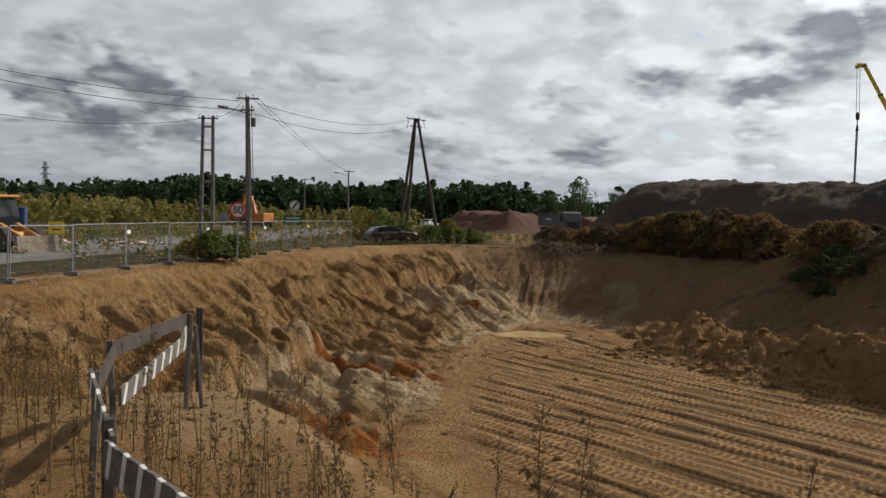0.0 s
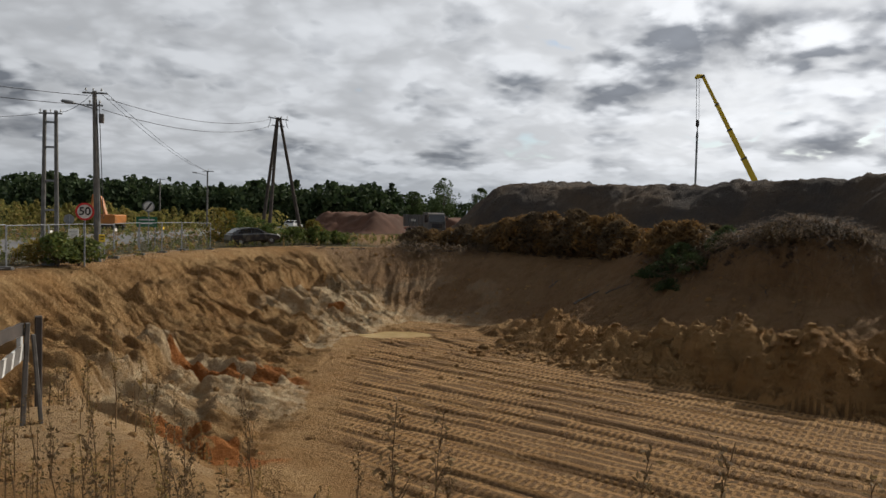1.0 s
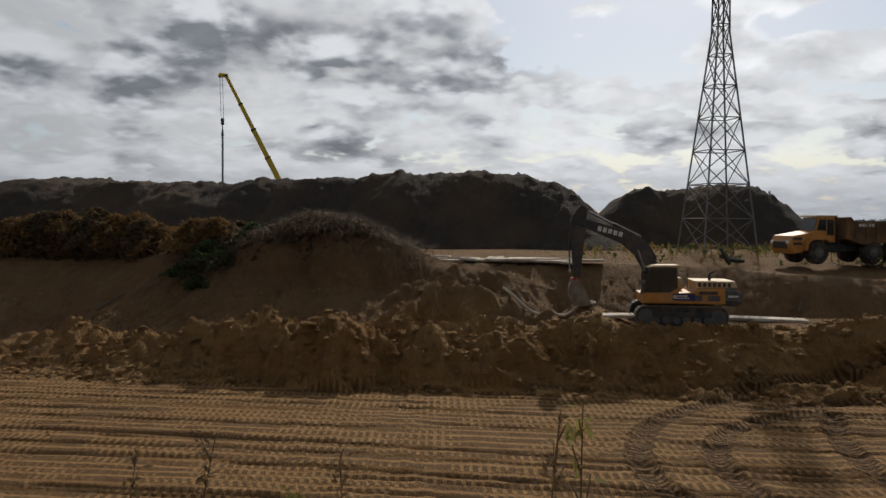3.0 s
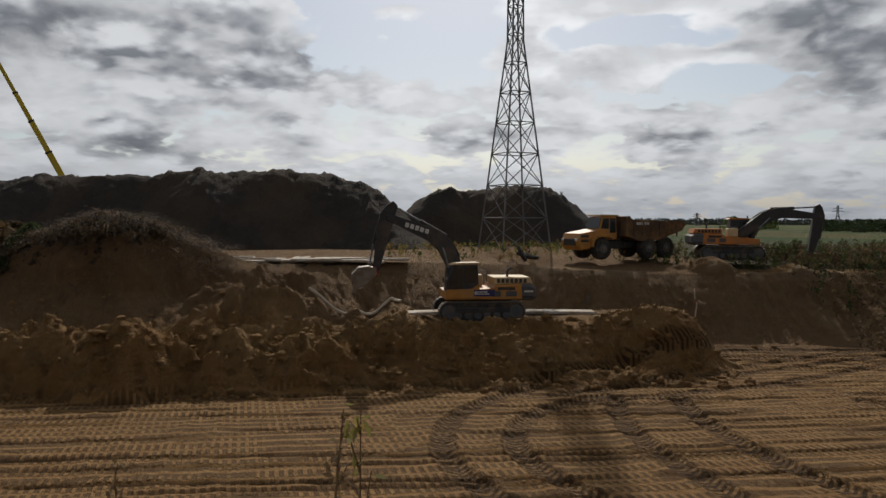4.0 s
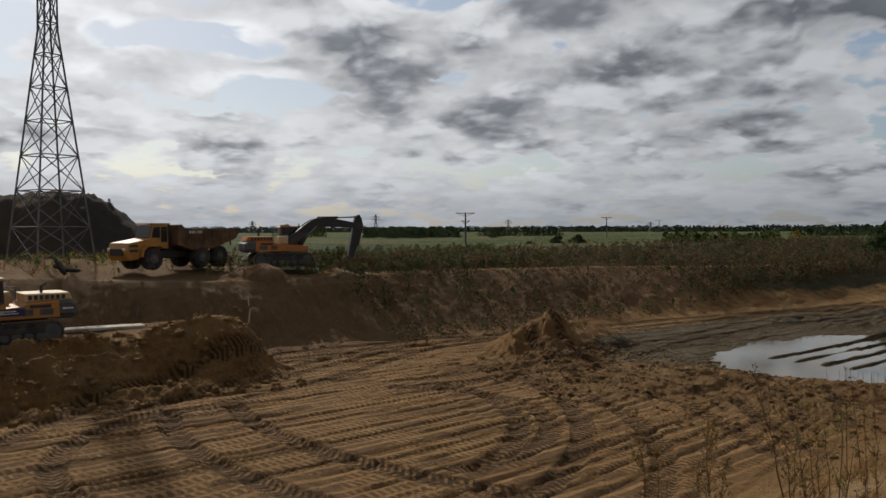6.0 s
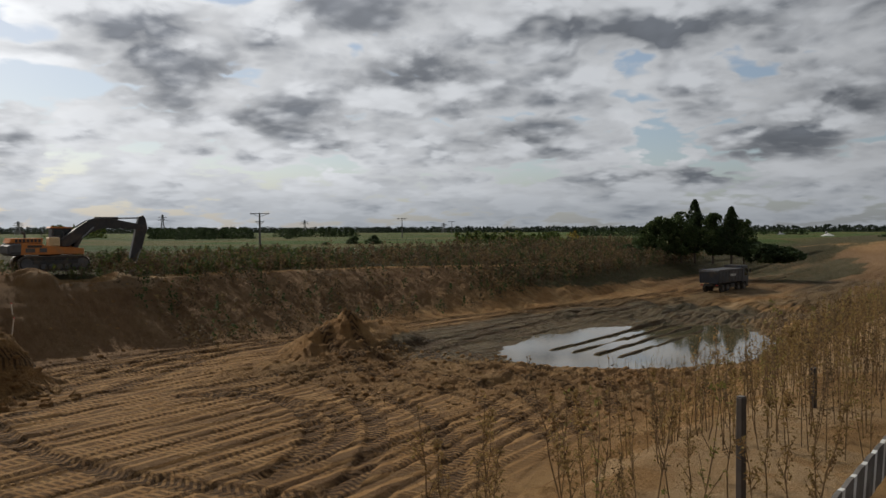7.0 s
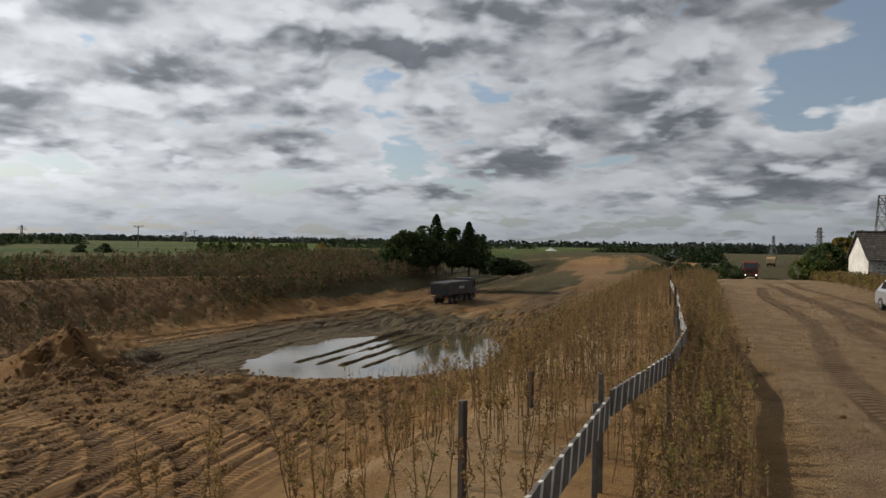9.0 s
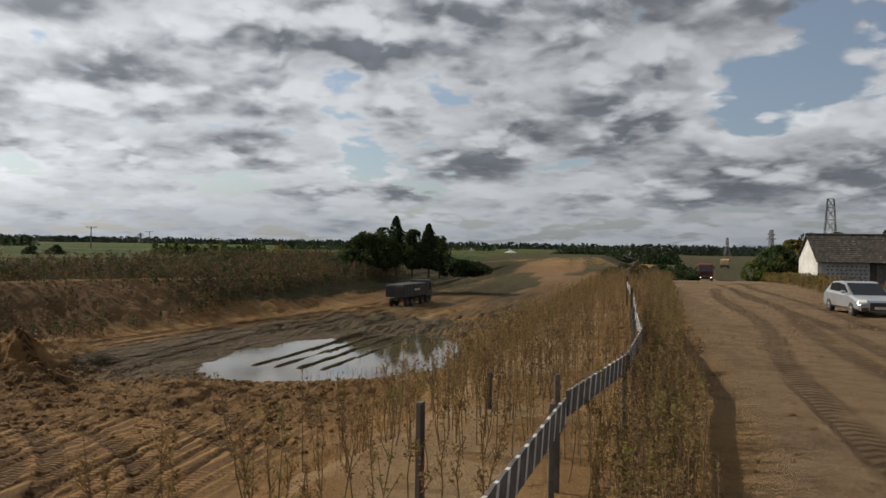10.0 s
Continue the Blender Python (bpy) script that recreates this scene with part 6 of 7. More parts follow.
rng = random.Random(4)
for i in range(18):
    s, p = -9.5 + 0.78 * i + rng.uniform(-0.3, 0.3), 55.2 + rng.uniform(-1.0, 1.8)
    slab(s, p, max(height(s, p), -0.35) + 0.16 + 0.1 * (i % 2), 3.0, 1.15, -50 + rng.choice((0, 0, 8, -12, 88)), rng.uniform(-3, 3))
for s, p, turn in ((11.5, 44.9, -48), (13.6, 44.6, -52), (4.6, 42.4, -30)):
    slab(s, p, height(s, p) + 0.12, 3.0, 0.9, turn, 2)

M_white_pipe = worn("pale_plastic_edge", (0.55, 0.48, 0.38), (0.48, 0.4, 0.3), 2, 0.7)


def curb_edge():
    """The pale torn edge of a buried sheet, curving down the bank."""
    t = thing("buried_sheet", pose(0, 0, 0), "pale edge of a sheet curving out of the sand bank", "sheet")
    bm = B()
    last = None
    for i in range(15):
        k = i / 14
        s, p = -1.5 + 5.0 * k, 45.6 - 1.6 * k
        q = W(s, p, height(s, p) + 0.10)
        if last is not None:
            rod(bm, last, q, 0.10, sides=6)
        last = q
    part("edge", bm, M_white_pipe, t)
    bm = B()
    q = W(3.5, 44.0, height(3.5, 44.0) + 0.1)
    block(bm, q, (0.5, 0.3, 0.12), 0.04)
    part("torn_end", bm, M_white_pipe, t)


curb_edge()


def tyre(s, p, z, r, tilt, turn):
    t = thing("old_tyre", Matrix.Translation(W(s, p, z)) @ pose(0, 0, 0, tilt, 0, turn), "old black lorry tyre thrown down on the bank", "tyre", "old tyres")
    bm = B()
    n, k = 28, 10
    ring = [[bm.verts.new(((r - 0.17 + 0.17 * math.cos(b)) * math.cos(a), (r - 0.17 + 0.17 * math.cos(b)) * math.sin(a), 0.14 * math.sin(b))) for b in (math.tau * j / k for j in range(k))] for a in (math.tau * i / n for i in range(n))]
    for i in range(n):
        for j in range(k):
            bm.faces.new((ring[i][j], ring[(i + 1) % n][j], ring[(i + 1) % n][(j + 1) % k], ring[i][(j + 1) % k]))
    body = part("casing", bm, M_rubber, t)
    bm = B()
    for i in range(24):
        a = math.tau * i / 24
        block(bm, ((r + 0.005) * math.cos(a), (r + 0.005) * math.sin(a), 0), (0.03, 0.06, 0.2), 0.0, pose(0, 0, 0, 0, 0, math.degrees(a)))
    tagged(part("tread", bm, M_rubber, body), kind="stuff")


tyre(13.6, 56.6, 0.35, 0.62, 62, 20)
tyre(14.3, 56.9, 0.1, 0.6, 8, 0)
tyre(14.0, 57.6, 0.2, 0.6, 15, 50)
for i, (s, p, h) in enumerate(((19.5, 40.6, 1.3), (-11, 40, 0.6), (24, 50, 0.8))):
    t = thing("stake", Matrix.Translation(W(s, p, height(s, p) - 0.1)) @ pose(0, 0, 0, 4, 12, 30 * i), "thin pale wooden stake stuck in the soil", "stake", "survey stakes")
    bm = B()
    block(bm, (0, 0, h / 2), (0.07, 0.05, h), 0.006, None, 0.9)
    part("shaft", bm, M_white_pipe, t)
    bm = B()
    block(bm, (0, 0, h + 0.01), (0.075, 0.055, 0.06), 0.006)
    part("tip", bm, M_red, t, "faded red tip")


def log(s, p, length, r, turn, tilt, z=None):
    t = thing("branch", Matrix.Translation(W(s, p, (height(s, p) if z is None else z) + r)) @ pose(0, 0, 0, 0, tilt, turn), "bare grey branch lying on the slope", "branch", "dead branches")
    bm = B()
    a, rr = Vector((-length / 2, 0, 0)), random.Random(int(s * 10))
    for i in range(5):
        b = a + Vector((length / 5, rr.uniform(-0.12, 0.12) * length / 3, rr.uniform(-0.03, 0.06)))
        rod(bm, a, b, r * (1 - i * 0.15), r * (1 - (i + 1) * 0.15), 6)
        a = b
    limb = part("limb", bm, M_greywood, t)
    for i in range(3):
        bm = B()
        x = -length * 0.2 + i * length * 0.25
        rod(bm, (x, 0, 0), (x + 0.5, rr.uniform(-0.5, 0.5), rr.uniform(0, 0.35)), r * 0.5, r * 0.15, 5)
        part("twig", bm, M_greywood, t)


for a in ((-27, 48.5, 3.4, 0.07, 20, -20), (-25, 49, 2.4, 0.05, -15, -24), (-31, 50, 1.6, 0.05, 40, -20), (-9.5, 9.0, 1.2, 0.05, 60, 10), (-13.5, 1.2, 1.5, 0.04, 30, 0), (-11.5, 1.4, 1.4, 0.04, 75, 4), (17, 51.2, 1.8, 0.05, 10, -30), (-16, 52.5, 2.6, 0.05, 0, 10), (-18.5, 51.5, 3.0, 0.05, 25, 8)):
    log(*a)

# burnt stump on the sand slope
st = thing("stump", Matrix.Translation(W(-7.8, 6.6, height(-7.8, 6.6) - 0.1)) @ pose(0, 0, 0, 0, 8, 0), "small black broken stump standing in the sand", "stump")
bm = B()
rod(bm, (0, 0, 0), (0.04, 0, 0.5), 0.05, 0.035, 7)
rod(bm, (0.04, 0, 0.48), (0.10, 0.02, 0.72), 0.035, 0.012, 6)
part("trunk", bm, M_darkwood, st)
bm = B()
rod(bm, (0.02, 0, 0.3), (-0.09, 0.02, 0.42), 0.018, 0.01, 5)
part("twig", bm, M_darkwood, st)

# ---- barn, houses, other machines far off ----
M_whitewash = worn("whitewashed_block", (0.62, 0.60, 0.56), (0.48, 0.46, 0.42), 1.2, 0.9, bump=0.3, dirt=(0.28, 0.25, 0.2))
M_block = worn("grey_block", (0.36, 0.35, 0.34), (0.28, 0.27, 0.26), 1.5, 0.95, bump=0.3)


def roof_material():
    m, N, sh = material("mossy_tiles", 0.95, 0.0, 0.2)
    v = own(N)
    n, k = N.noise(v, 1.2, 6.0, 0.7), N.noise(v, 5.0, 5.0, 0.7)
    col = N.mix(N.ramp(n, 0.4, 0.6), (0.085, 0.07, 0.06), (0.055, 0.05, 0.042))
    col = N.mix(N.ramp(k, 0.58, 0.66), col, (0.30, 0.27, 0.24))
    N.put(sh.inputs["Base Color"], col)
    N.put(sh.inputs["Normal"], N.bump(k, 0.6, 0.05))
    return m


M_tiles = roof_material()


def barn():
    """Long low shed; +x along its length, the long side with the gate faces -y."""
    L, Wd, eave, ridge = 16.0, 5.6, 2.75, 4.75
    o = Vector((37.1, -65.0, -0.75))
    t = thing("barn", Matrix.Translation(o) @ pose(0, 0, 0, 0, 0, 90 - 225), "low whitewashed barn with patched mossy tile roof", "barn")
    # walls: gables are whole outlines, long sides are blocks
    bm = B()
    g = [(-Wd / 2, 0), (Wd / 2, 0), (Wd / 2, eave), (0, ridge - 0.05), (-Wd / 2, eave)]
    for x in (0.0, L):
        lo = [bm.verts.new((x, y, z)) for y, z in g]
        hi = [bm.verts.new((x + 0.3, y, z)) for y, z in g]
        bm.faces.new(lo)
        bm.faces.new(hi[::-1])
        for i in range(5):
            bm.faces.new((lo[i], lo[(i + 1) % 5], hi[(i + 1) % 5], hi[i]))
    part("gable_wall", bm, M_whitewash, t, "whitewashed gable")
    for y in (-Wd / 2 + 0.15, Wd / 2 - 0.15):
        bm = B()
        block(bm, (2.15, y, eave / 2), (3.7, 0.3, eave), 0.01)
        block(bm, (12.0, y, eave / 2), (7.7, 0.3, eave), 0.01)
        part("long_wall", bm, M_block, t, "grey block wall")
        sgn = -1 if y < 0 else 1
        for i in range(9):
            for j in range(6):
                bm = B()
                block(bm, (0.75 + i * 0.36 + 0.08 * (j % 2), y + sgn * 0.152, 0.7 + j * 0.3), (0.16, 0.02, 0.09), 0.0)
                part("vent_hole", bm, M_black, t)
        for i in range(8):
            bm = B()
            block(bm, (4.3 + i * 0.52, y, 1.3), (0.5, 0.12, 2.6), 0.01)
            part("gate_board", bm, M_greywood if i % 3 else M_darkwood, t)
        bm = B()
        block(bm, (6.1, y, 2.68), (4.4, 0.34, 0.16), 0.01)
        part("lintel", bm, M_darkwood, t)
    slope = math.hypot(Wd / 2 + 0.35, ridge - eave + 0.25)
    ang = math.degrees(math.atan2(ridge - eave, Wd / 2))
    for sgn in (-1, 1):
        bm = B()
        rows = 14
        for i in range(rows):
            k = (i + 0.5) / rows
            y, z = sgn * (Wd / 2 + 0.35) * (1 - k), eave - 0.25 + (ridge - eave + 0.27) * k
            block(bm, (L / 2 + 0.15, y, z + 0.05), (L + 0.7, slope / rows * 1.25, 0.05), 0.0, pose(0, 0, 0, sgn * -(ang - 5), 0, 0))
        part("roof_slope", bm, M_tiles, t, "mossy patched roof tiles")
    bm = B()
    rod(bm, (-0.2, 0, ridge + 0.1), (L + 0.5, 0, ridge + 0.1), 0.12, sides=8)
    part("ridge_tiles", bm, M_tiles, t)


barn()


def house(x, y, z, L, Wd, eave, ridge, turn, wall, roof, label):
    t = thing("house", pose(x, y, z, 0, 0, turn), label, "house", "far houses")
    bm = B()
    block(bm, (0, 0, eave / 2), (L, Wd, eave), 0.02)
    part("wall", bm, wall, t)
    bm = B()
    lo = [bm.verts.new(v) for v in ((-L / 2 - 0.5, -Wd / 2 - 0.5, eave), (L / 2 + 0.5, -Wd / 2 - 0.5, eave), (L / 2 + 0.5, Wd / 2 + 0.5, eave), (-L / 2 - 0.5, Wd / 2 + 0.5, eave))]
    hi = [bm.verts.new(v) for v in ((-L / 2 + Wd * 0.3, 0, ridge), (L / 2 - Wd * 0.3, 0, ridge))]
    bm.faces.new(lo[::-1])
    bm.faces.new((lo[0], lo[1], hi[1], hi[0]))
    bm.faces.new((lo[2], lo[3], hi[0], hi[1]))
    bm.faces.new((lo[1], lo[2], hi[1]))
    bm.faces.new((lo[3], lo[0], hi[0]))
    r = part("roof", bm, roof, t)
    bm = B()
    block(bm, (L * 0.2, 0.3, ridge), (0.7, 0.7, 1.4), 0.03)
    part("chimney", bm, M_block, r)
    for sgn in (-1, 1):
        for i in range(3):
            bm = B()
            block(bm, (-L * 0.3 + i * L * 0.3, sgn * (Wd / 2 + 0.01), eave * 0.55), (1.1, 0.08, 1.2), 0.01)
            part("window", bm, M_glass, t)


M_palerof = worn("pale_metal_roof", (0.50, 0.50, 0.50), (0.42, 0.42, 0.43), 0.4, 0.6)
M_slateroof = worn("slate_roof", (0.12, 0.13, 0.16), (0.09, 0.10, 0.12), 0.4, 0.7)


def at(az, d, z=0.0):
    return d * math.sin(radians(az)), d * math.cos(radians(az)), z


house(*at(130.2, 330, -3.6), 12, 8, 2.6, 4.6, -35, M_whitewash, M_palerof, "low white house with a pale metal roof in the fields")
house(*at(138.9, 300, -4.4), 13, 8, 3.4, 5.4, -40, M_block, M_slateroof, "grey house with a dark slate-coloured roof")
house(*at(127.4, 420, -3.5), 8, 6, 2.6, 4.2, -20, M_whitewash, M_slateroof, "small far-off house among the fields")
house(*at(7.2, 190, 0.0), 9, 7, 4.2, 7.2, 10, M_whitewash, M_slateroof, "house with a dark roof among trees beyond the site")


def loader():
    """Yellow wheel loader parked by the road; +x is forward."""
    t = thing("wheel_loader", Matrix.Translation(Vector((-22.8, 39.8, 0.0))) @ pose(0, 0, 0, 0, 0, -20), "yellow wheel loader parked beside the road", "loader")
    for x in (-1.4, 1.4):
        for y in (-0.95, 0.95):
            wheel(t, x, y, 0.68, 0.5)
    bm = B()
    profile(bm, [(-2.6, 0.8), (-2.7, 1.7), (-0.8, 1.85), (-0.6, 1.2), (1.6, 1.15), (1.8, 0.7)], -0.8, 0.8, 0.08)
    part("body", bm, M_yellow, t)
    bm = B()
    profile(bm, [(-0.75, 1.2), (-0.7, 2.85), (0.6, 2.85), (0.85, 1.9), (0.8, 1.2)], -0.72, 0.72, 0.05)
    cab = part("cab", bm, M_glass, t, "glazed cab")
    bm = B()
    block(bm, (0, 0, 2.93), (1.6, 1.6, 0.16), 0.05)
    part("cab_roof", bm, M_yellow, cab)
    for y in (-0.5, 0.5):
        bm = B()
        profile(bm, [(0.7, 1.3), (0.9, 1.6), (2.9, 0.75), (2.8, 0.5)], y - 0.09, y + 0.09)
        part("lift_arm", bm, M_yellow, t)
    bm = B()
    profile(bm, [(2.7, 0.1), (3.9, 0.05), (3.85, 0.12), (2.9, 0.25), (2.85, 1.0), (2.65, 0.95)], -1.25, 1.25)
    part("bucket", bm, M_worn, t)


loader()


def container():
    t = thing("site_container", Matrix.Translation(Vector((-25.9, 46.0, 0.0))) @ pose(0, 0, 0, 0, 0, 25), "dark blue site container behind the loader", "container")
    M_blue = worn("blue_steel", (0.02, 0.045, 0.12), (0.018, 0.035, 0.09), 1.5, 0.6)
    bm = B()
    block(bm, (0, 0, 1.2), (2.4, 2.4, 2.3), 0.04)
    part("body", bm, M_blue, t)
    for i in range(9):
        bm = B()
        block(bm, (-1.05 + i * 0.262, -1.22, 1.2), (0.12, 0.05, 2.1), 0.01)
        part("rib", bm, M_blue, t)


container()


def rubble(x, y, n, seed):
    rr = random.Random(seed)
    for i in range(n):
        px, py = x + rr.uniform(-4, 4), y + rr.uniform(-2, 2)
        t = thing("kerb_stone", pose(px, py, ground_at(px, py) + 0.12, rr.uniform(-8, 8), rr.uniform(-8, 8), rr.uniform(0, 180)), "loose pale concrete kerb stone by the road", "kerb stone", "kerb stones")
        bm = B()
        block(bm, (0, 0, 0), (rr.uniform(0.8, 1.6), 0.4, 0.3), 0.03)
        part("stone", bm, M_concrete if i % 3 else M_redsoil, t)


rubble(-21.5, 50.0, 12, 3)


def far_digger_arm():
    t = thing("excavator", Matrix.Translation(Vector((-25.5, 108.0, -0.2))) @ pose(0, 0, 0, 0, 0, 150), "orange excavator half hidden behind the verge", "excavator", "far excavators")
    bm = B()
    block(bm, (-0.6, 0, 1.5), (2.6, 2.2, 1.2), 0.1)
    part("body", bm, M_orange, t)
    bm = B()
    profile(bm, [(0.2, 1.6), (0.5, 1.5), (1.5, 4.0), (2.5, 4.4), (2.4, 4.8), (1.2, 4.4)], -0.2, 0.2, 0.02)
    part("boom", bm, M_orange, t)
    bm = B()
    profile(bm, [(2.3, 4.9), (2.7, 4.7), (3.1, 2.6), (2.8, 2.6)], -0.15, 0.15, 0.02)
    part("dipper_arm", bm, M_orange, t)
    for y in (-0.9, 0.9):
        bm = B()
        profile(bm, loop_pts(-1.4, 1.2, 0.42), y - 0.25, y + 0.25)
        part("track", bm, M_rubber, t)


far_digger_arm()
tipper(Matrix.Translation(Vector((15.5, 104.0, 0.0))) @ pose(0, 0, 0, 0, 0, -75), "dusty tipper truck half hidden behind the brushwood", M_grey, M_grey, "none")


# ---- plants ----
def leaf_material(name, a, b, c, through_light=0.35, rough=0.8):
    """Leaves: three colours picked leaf by leaf, some light let through."""
    m = bpy.data.materials.new(name)
    m.use_nodes = True
    N = Nodes(m.node_tree)
    sh = m.node_tree.nodes["Principled BSDF"]
    sh.inputs["Roughness"].default_value, sh.inputs["Specular IOR Level"].default_value = rough, 0.2
    geo = m.node_tree.nodes.new("ShaderNodeNewGeometry")
    obj = m.node_tree.nodes.new("ShaderNodeObjectInfo")
    r = geo.outputs["Random Per Island"]
    col = N.mix(N.ramp(r, 0.2, 0.6), a, b)
    col = N.mix(N.ramp(r, 0.78, 0.95), col, c)
    col = N.mix(N.math("MULTIPLY", N.ramp(N.noise(geo.outputs["Position"], 0.5, 3.0), 0.4, 0.65), 0.45), col, tuple(v * 0.55 for v in a))
    col = N.mix(N.math("MULTIPLY", obj.outputs["Random"], 0.25), col, c)
    N.put(sh.inputs["Base Color"], col)
    tr = m.node_tree.nodes.new("ShaderNodeBsdfTranslucent")
    N.put(tr.inputs["Color"], col)
    mx = m.node_tree.nodes.new("ShaderNodeMixShader")
    mx.inputs[0].default_value = through_light
    m.node_tree.links.new(sh.outputs[0], mx.inputs[1])
    m.node_tree.links.new(tr.outputs[0], mx.inputs[2])
    m.node_tree.links.new(mx.outputs[0], m.node_tree.nodes["Material Output"].inputs[0])
    return m


M_weed = leaf_material("dry_weed", (0.21, 0.130, 0.055), (0.33, 0.215, 0.088), (0.25, 0.19, 0.065), 0.5)
M_weed_green = leaf_material("green_weed", (0.15, 0.16, 0.045), (0.24, 0.22, 0.06), (0.34, 0.25, 0.09), 0.5)
M_weed_dark = leaf_material("dead_weed", (0.105, 0.070, 0.040), (0.16, 0.108, 0.056), (0.23, 0.165, 0.075), 0.4)
M_stem = worn("dry_stem", (0.20, 0.13, 0.065), (0.13, 0.08, 0.042), 6, 0.9)
M_autumn = leaf_material("autumn_brush", (0.125, 0.084, 0.044), (0.185, 0.118, 0.052), (0.27, 0.145, 0.042))
M_brownbrush = leaf_material("brown_brush", (0.080, 0.060, 0.040), (0.115, 0.084, 0.052), (0.16, 0.11, 0.055))
M_orangebrush = leaf_material("orange_brush", (0.26, 0.10, 0.015), (0.36, 0.15, 0.02), (0.20, 0.12, 0.03))
M_cut_green = leaf_material("cut_green_twigs", (0.035, 0.06, 0.022), (0.055, 0.085, 0.03), (0.09, 0.10, 0.04))
M_tree = leaf_material("tree_leaves", (0.045, 0.070, 0.026), (0.065, 0.098, 0.034), (0.095, 0.12, 0.042), 0.35)
M_pine = leaf_material("dark_wood", (0.030, 0.050, 0.022), (0.045, 0.068, 0.028), (0.065, 0.085, 0.034), 0.3)
# horizon trees: bluish distance haze is mixed into the leaf colours
M_far_wood = leaf_material("far_wood", (0.035, 0.050, 0.036), (0.045, 0.062, 0.042), (0.06, 0.075, 0.045), 0.2)
M_shrub = leaf_material("green_shrub", (0.055, 0.085, 0.022), (0.085, 0.12, 0.03), (0.15, 0.14, 0.035), 0.35)
M_yellowtree = leaf_material("yellowing_leaves", (0.16, 0.12, 0.025), (0.24, 0.17, 0.03), (0.10, 0.11, 0.03), 0.35)
M_bark = worn("bark", (0.11, 0.085, 0.065), (0.07, 0.055, 0.045), 4, 0.95, bump=0.4)


def leaf_mesh(name, at_points, size, mat, seed, flat=0.0, long=1.6):
    """Many small bent leaves or sprigs at the given points, each a folded four-cornered blade."""
    r = np.random.RandomState(seed)
    P = np.asarray(at_points, float)
    n = len(P)
    size = np.broadcast_to(np.asarray(size, float), (n,)) * r.uniform(0.6, 1.35, n)
    d = r.normal(size=(n, 3))
    d[:, 2] = d[:, 2] * (1 - flat) + flat * 0.4
    d /= np.linalg.norm(d, axis=1)[:, None]
    e = np.cross(d, r.normal(size=(n, 3)))
    e /= np.linalg.norm(e, axis=1)[:, None]
    f = np.cross(d, e)
    L, Wd = (size * long / 2)[:, None], (size / 2)[:, None]
    v = np.stack([P - d * L, P + e * Wd + f * Wd * 0.3, P + d * L, P - e * Wd + f * Wd * 0.3], 1).reshape(-1, 3)
    me = bpy.data.meshes.new(name)
    me.vertices.add(4 * n)
    me.vertices.foreach_set("co", v.astype(np.float32).ravel())
    me.loops.add(4 * n)
    me.loops.foreach_set("vertex_index", np.arange(4 * n, dtype=np.int32))
    me.polygons.add(n)
    me.polygons.foreach_set("loop_start", np.arange(0, 4 * n, 4, dtype=np.int32))
    me.polygons.foreach_set("loop_total", np.full(n, 4, np.int32))
    me.update()
    me.materials.append(mat)
    return me


def crown_points(r, n, centre, rad, tall, clumps=14, shape="round"):
    """Points of an uneven crown with gaps: a ragged outline filled more thickly in some parts."""
    m = int(n * 2.6)
    k, a = r.uniform(0, 1, m), r.uniform(0, math.tau, m)
    q = r.uniform(0, 1, m) ** 0.42
    off = r.uniform(0, 90, 4)
    if shape == "cone":
        env = rad * (np.clip(1 - k, 0, 1) ** 0.8 * 0.95 + 0.06) * smooth(-0.05, 0.12, k)
    else:
        env = rad * np.sin(np.pi * np.clip(k * 0.88 + 0.10, 0, 1)) ** 0.62
    ca, sa = np.cos(a), np.sin(a)
    rough = (0.62, 0.70) if shape == "cone" else (0.55, 0.85)
    env = env * (rough[0] + rough[1] * vnoise(ca * 2.3 + off[0] + 5, sa * 2.3 + k * 7.0 * tall / (rad * 2.6 + 0.01) + off[1], 5))
    x, y, z = env * q * ca, env * q * sa, tall * k
    g = 3.2 / max(rad, 0.3)
    full = vnoise((x + y * 0.6) * g + off[2], (z - y * 0.4) * g + off[3], 7) * 0.7 + vnoise(x * g * 2.3 + off[1], (z + y) * g * 2.3, 9) * 0.3
    order = np.argsort(-full + (0.55 if shape == "cone" else 0.35) * r.uniform(0, 1, m))[:n]
    return np.stack([x + centre[0], y + centre[1], z + centre[2]], 1)[order]


def tree(x, y, z, h, rad, seed, mat, label, leaves=1800, shape="round", leaf=0.28, group="trees"):
    r = np.random.RandomState(seed)
    t = thing("tree", pose(x, y, z), label, "tree", group)
    bm = B()
    top = Vector((r.uniform(-0.3, 0.3), r.uniform(-0.3, 0.3), h * 0.86))
    rod(bm, (0, 0, -0.3), top * 0.45, 0.022 * h, 0.014 * h, 8)
    rod(bm, top * 0.45, top, 0.014 * h, 0.004 * h, 7)
    part("trunk", bm, M_bark, t)
    for i in range(6):
        k = 0.3 + 0.09 * i
        a = r.uniform(0, math.tau)
        bm = B()
        rod(bm, top * k, top * k + Vector((math.cos(a) * rad * 0.8, math.sin(a) * rad * 0.8, h * 0.14)), 0.007 * h, 0.002 * h, 5)
        part("limb", bm, M_bark, t)
    crown = new("crown", leaf_mesh("crown", crown_points(r, leaves * 2, (0, 0, h * 0.14), rad, h * 0.86, 85, shape), leaf * 0.85, mat, seed))
    crown.parent = t
    return t


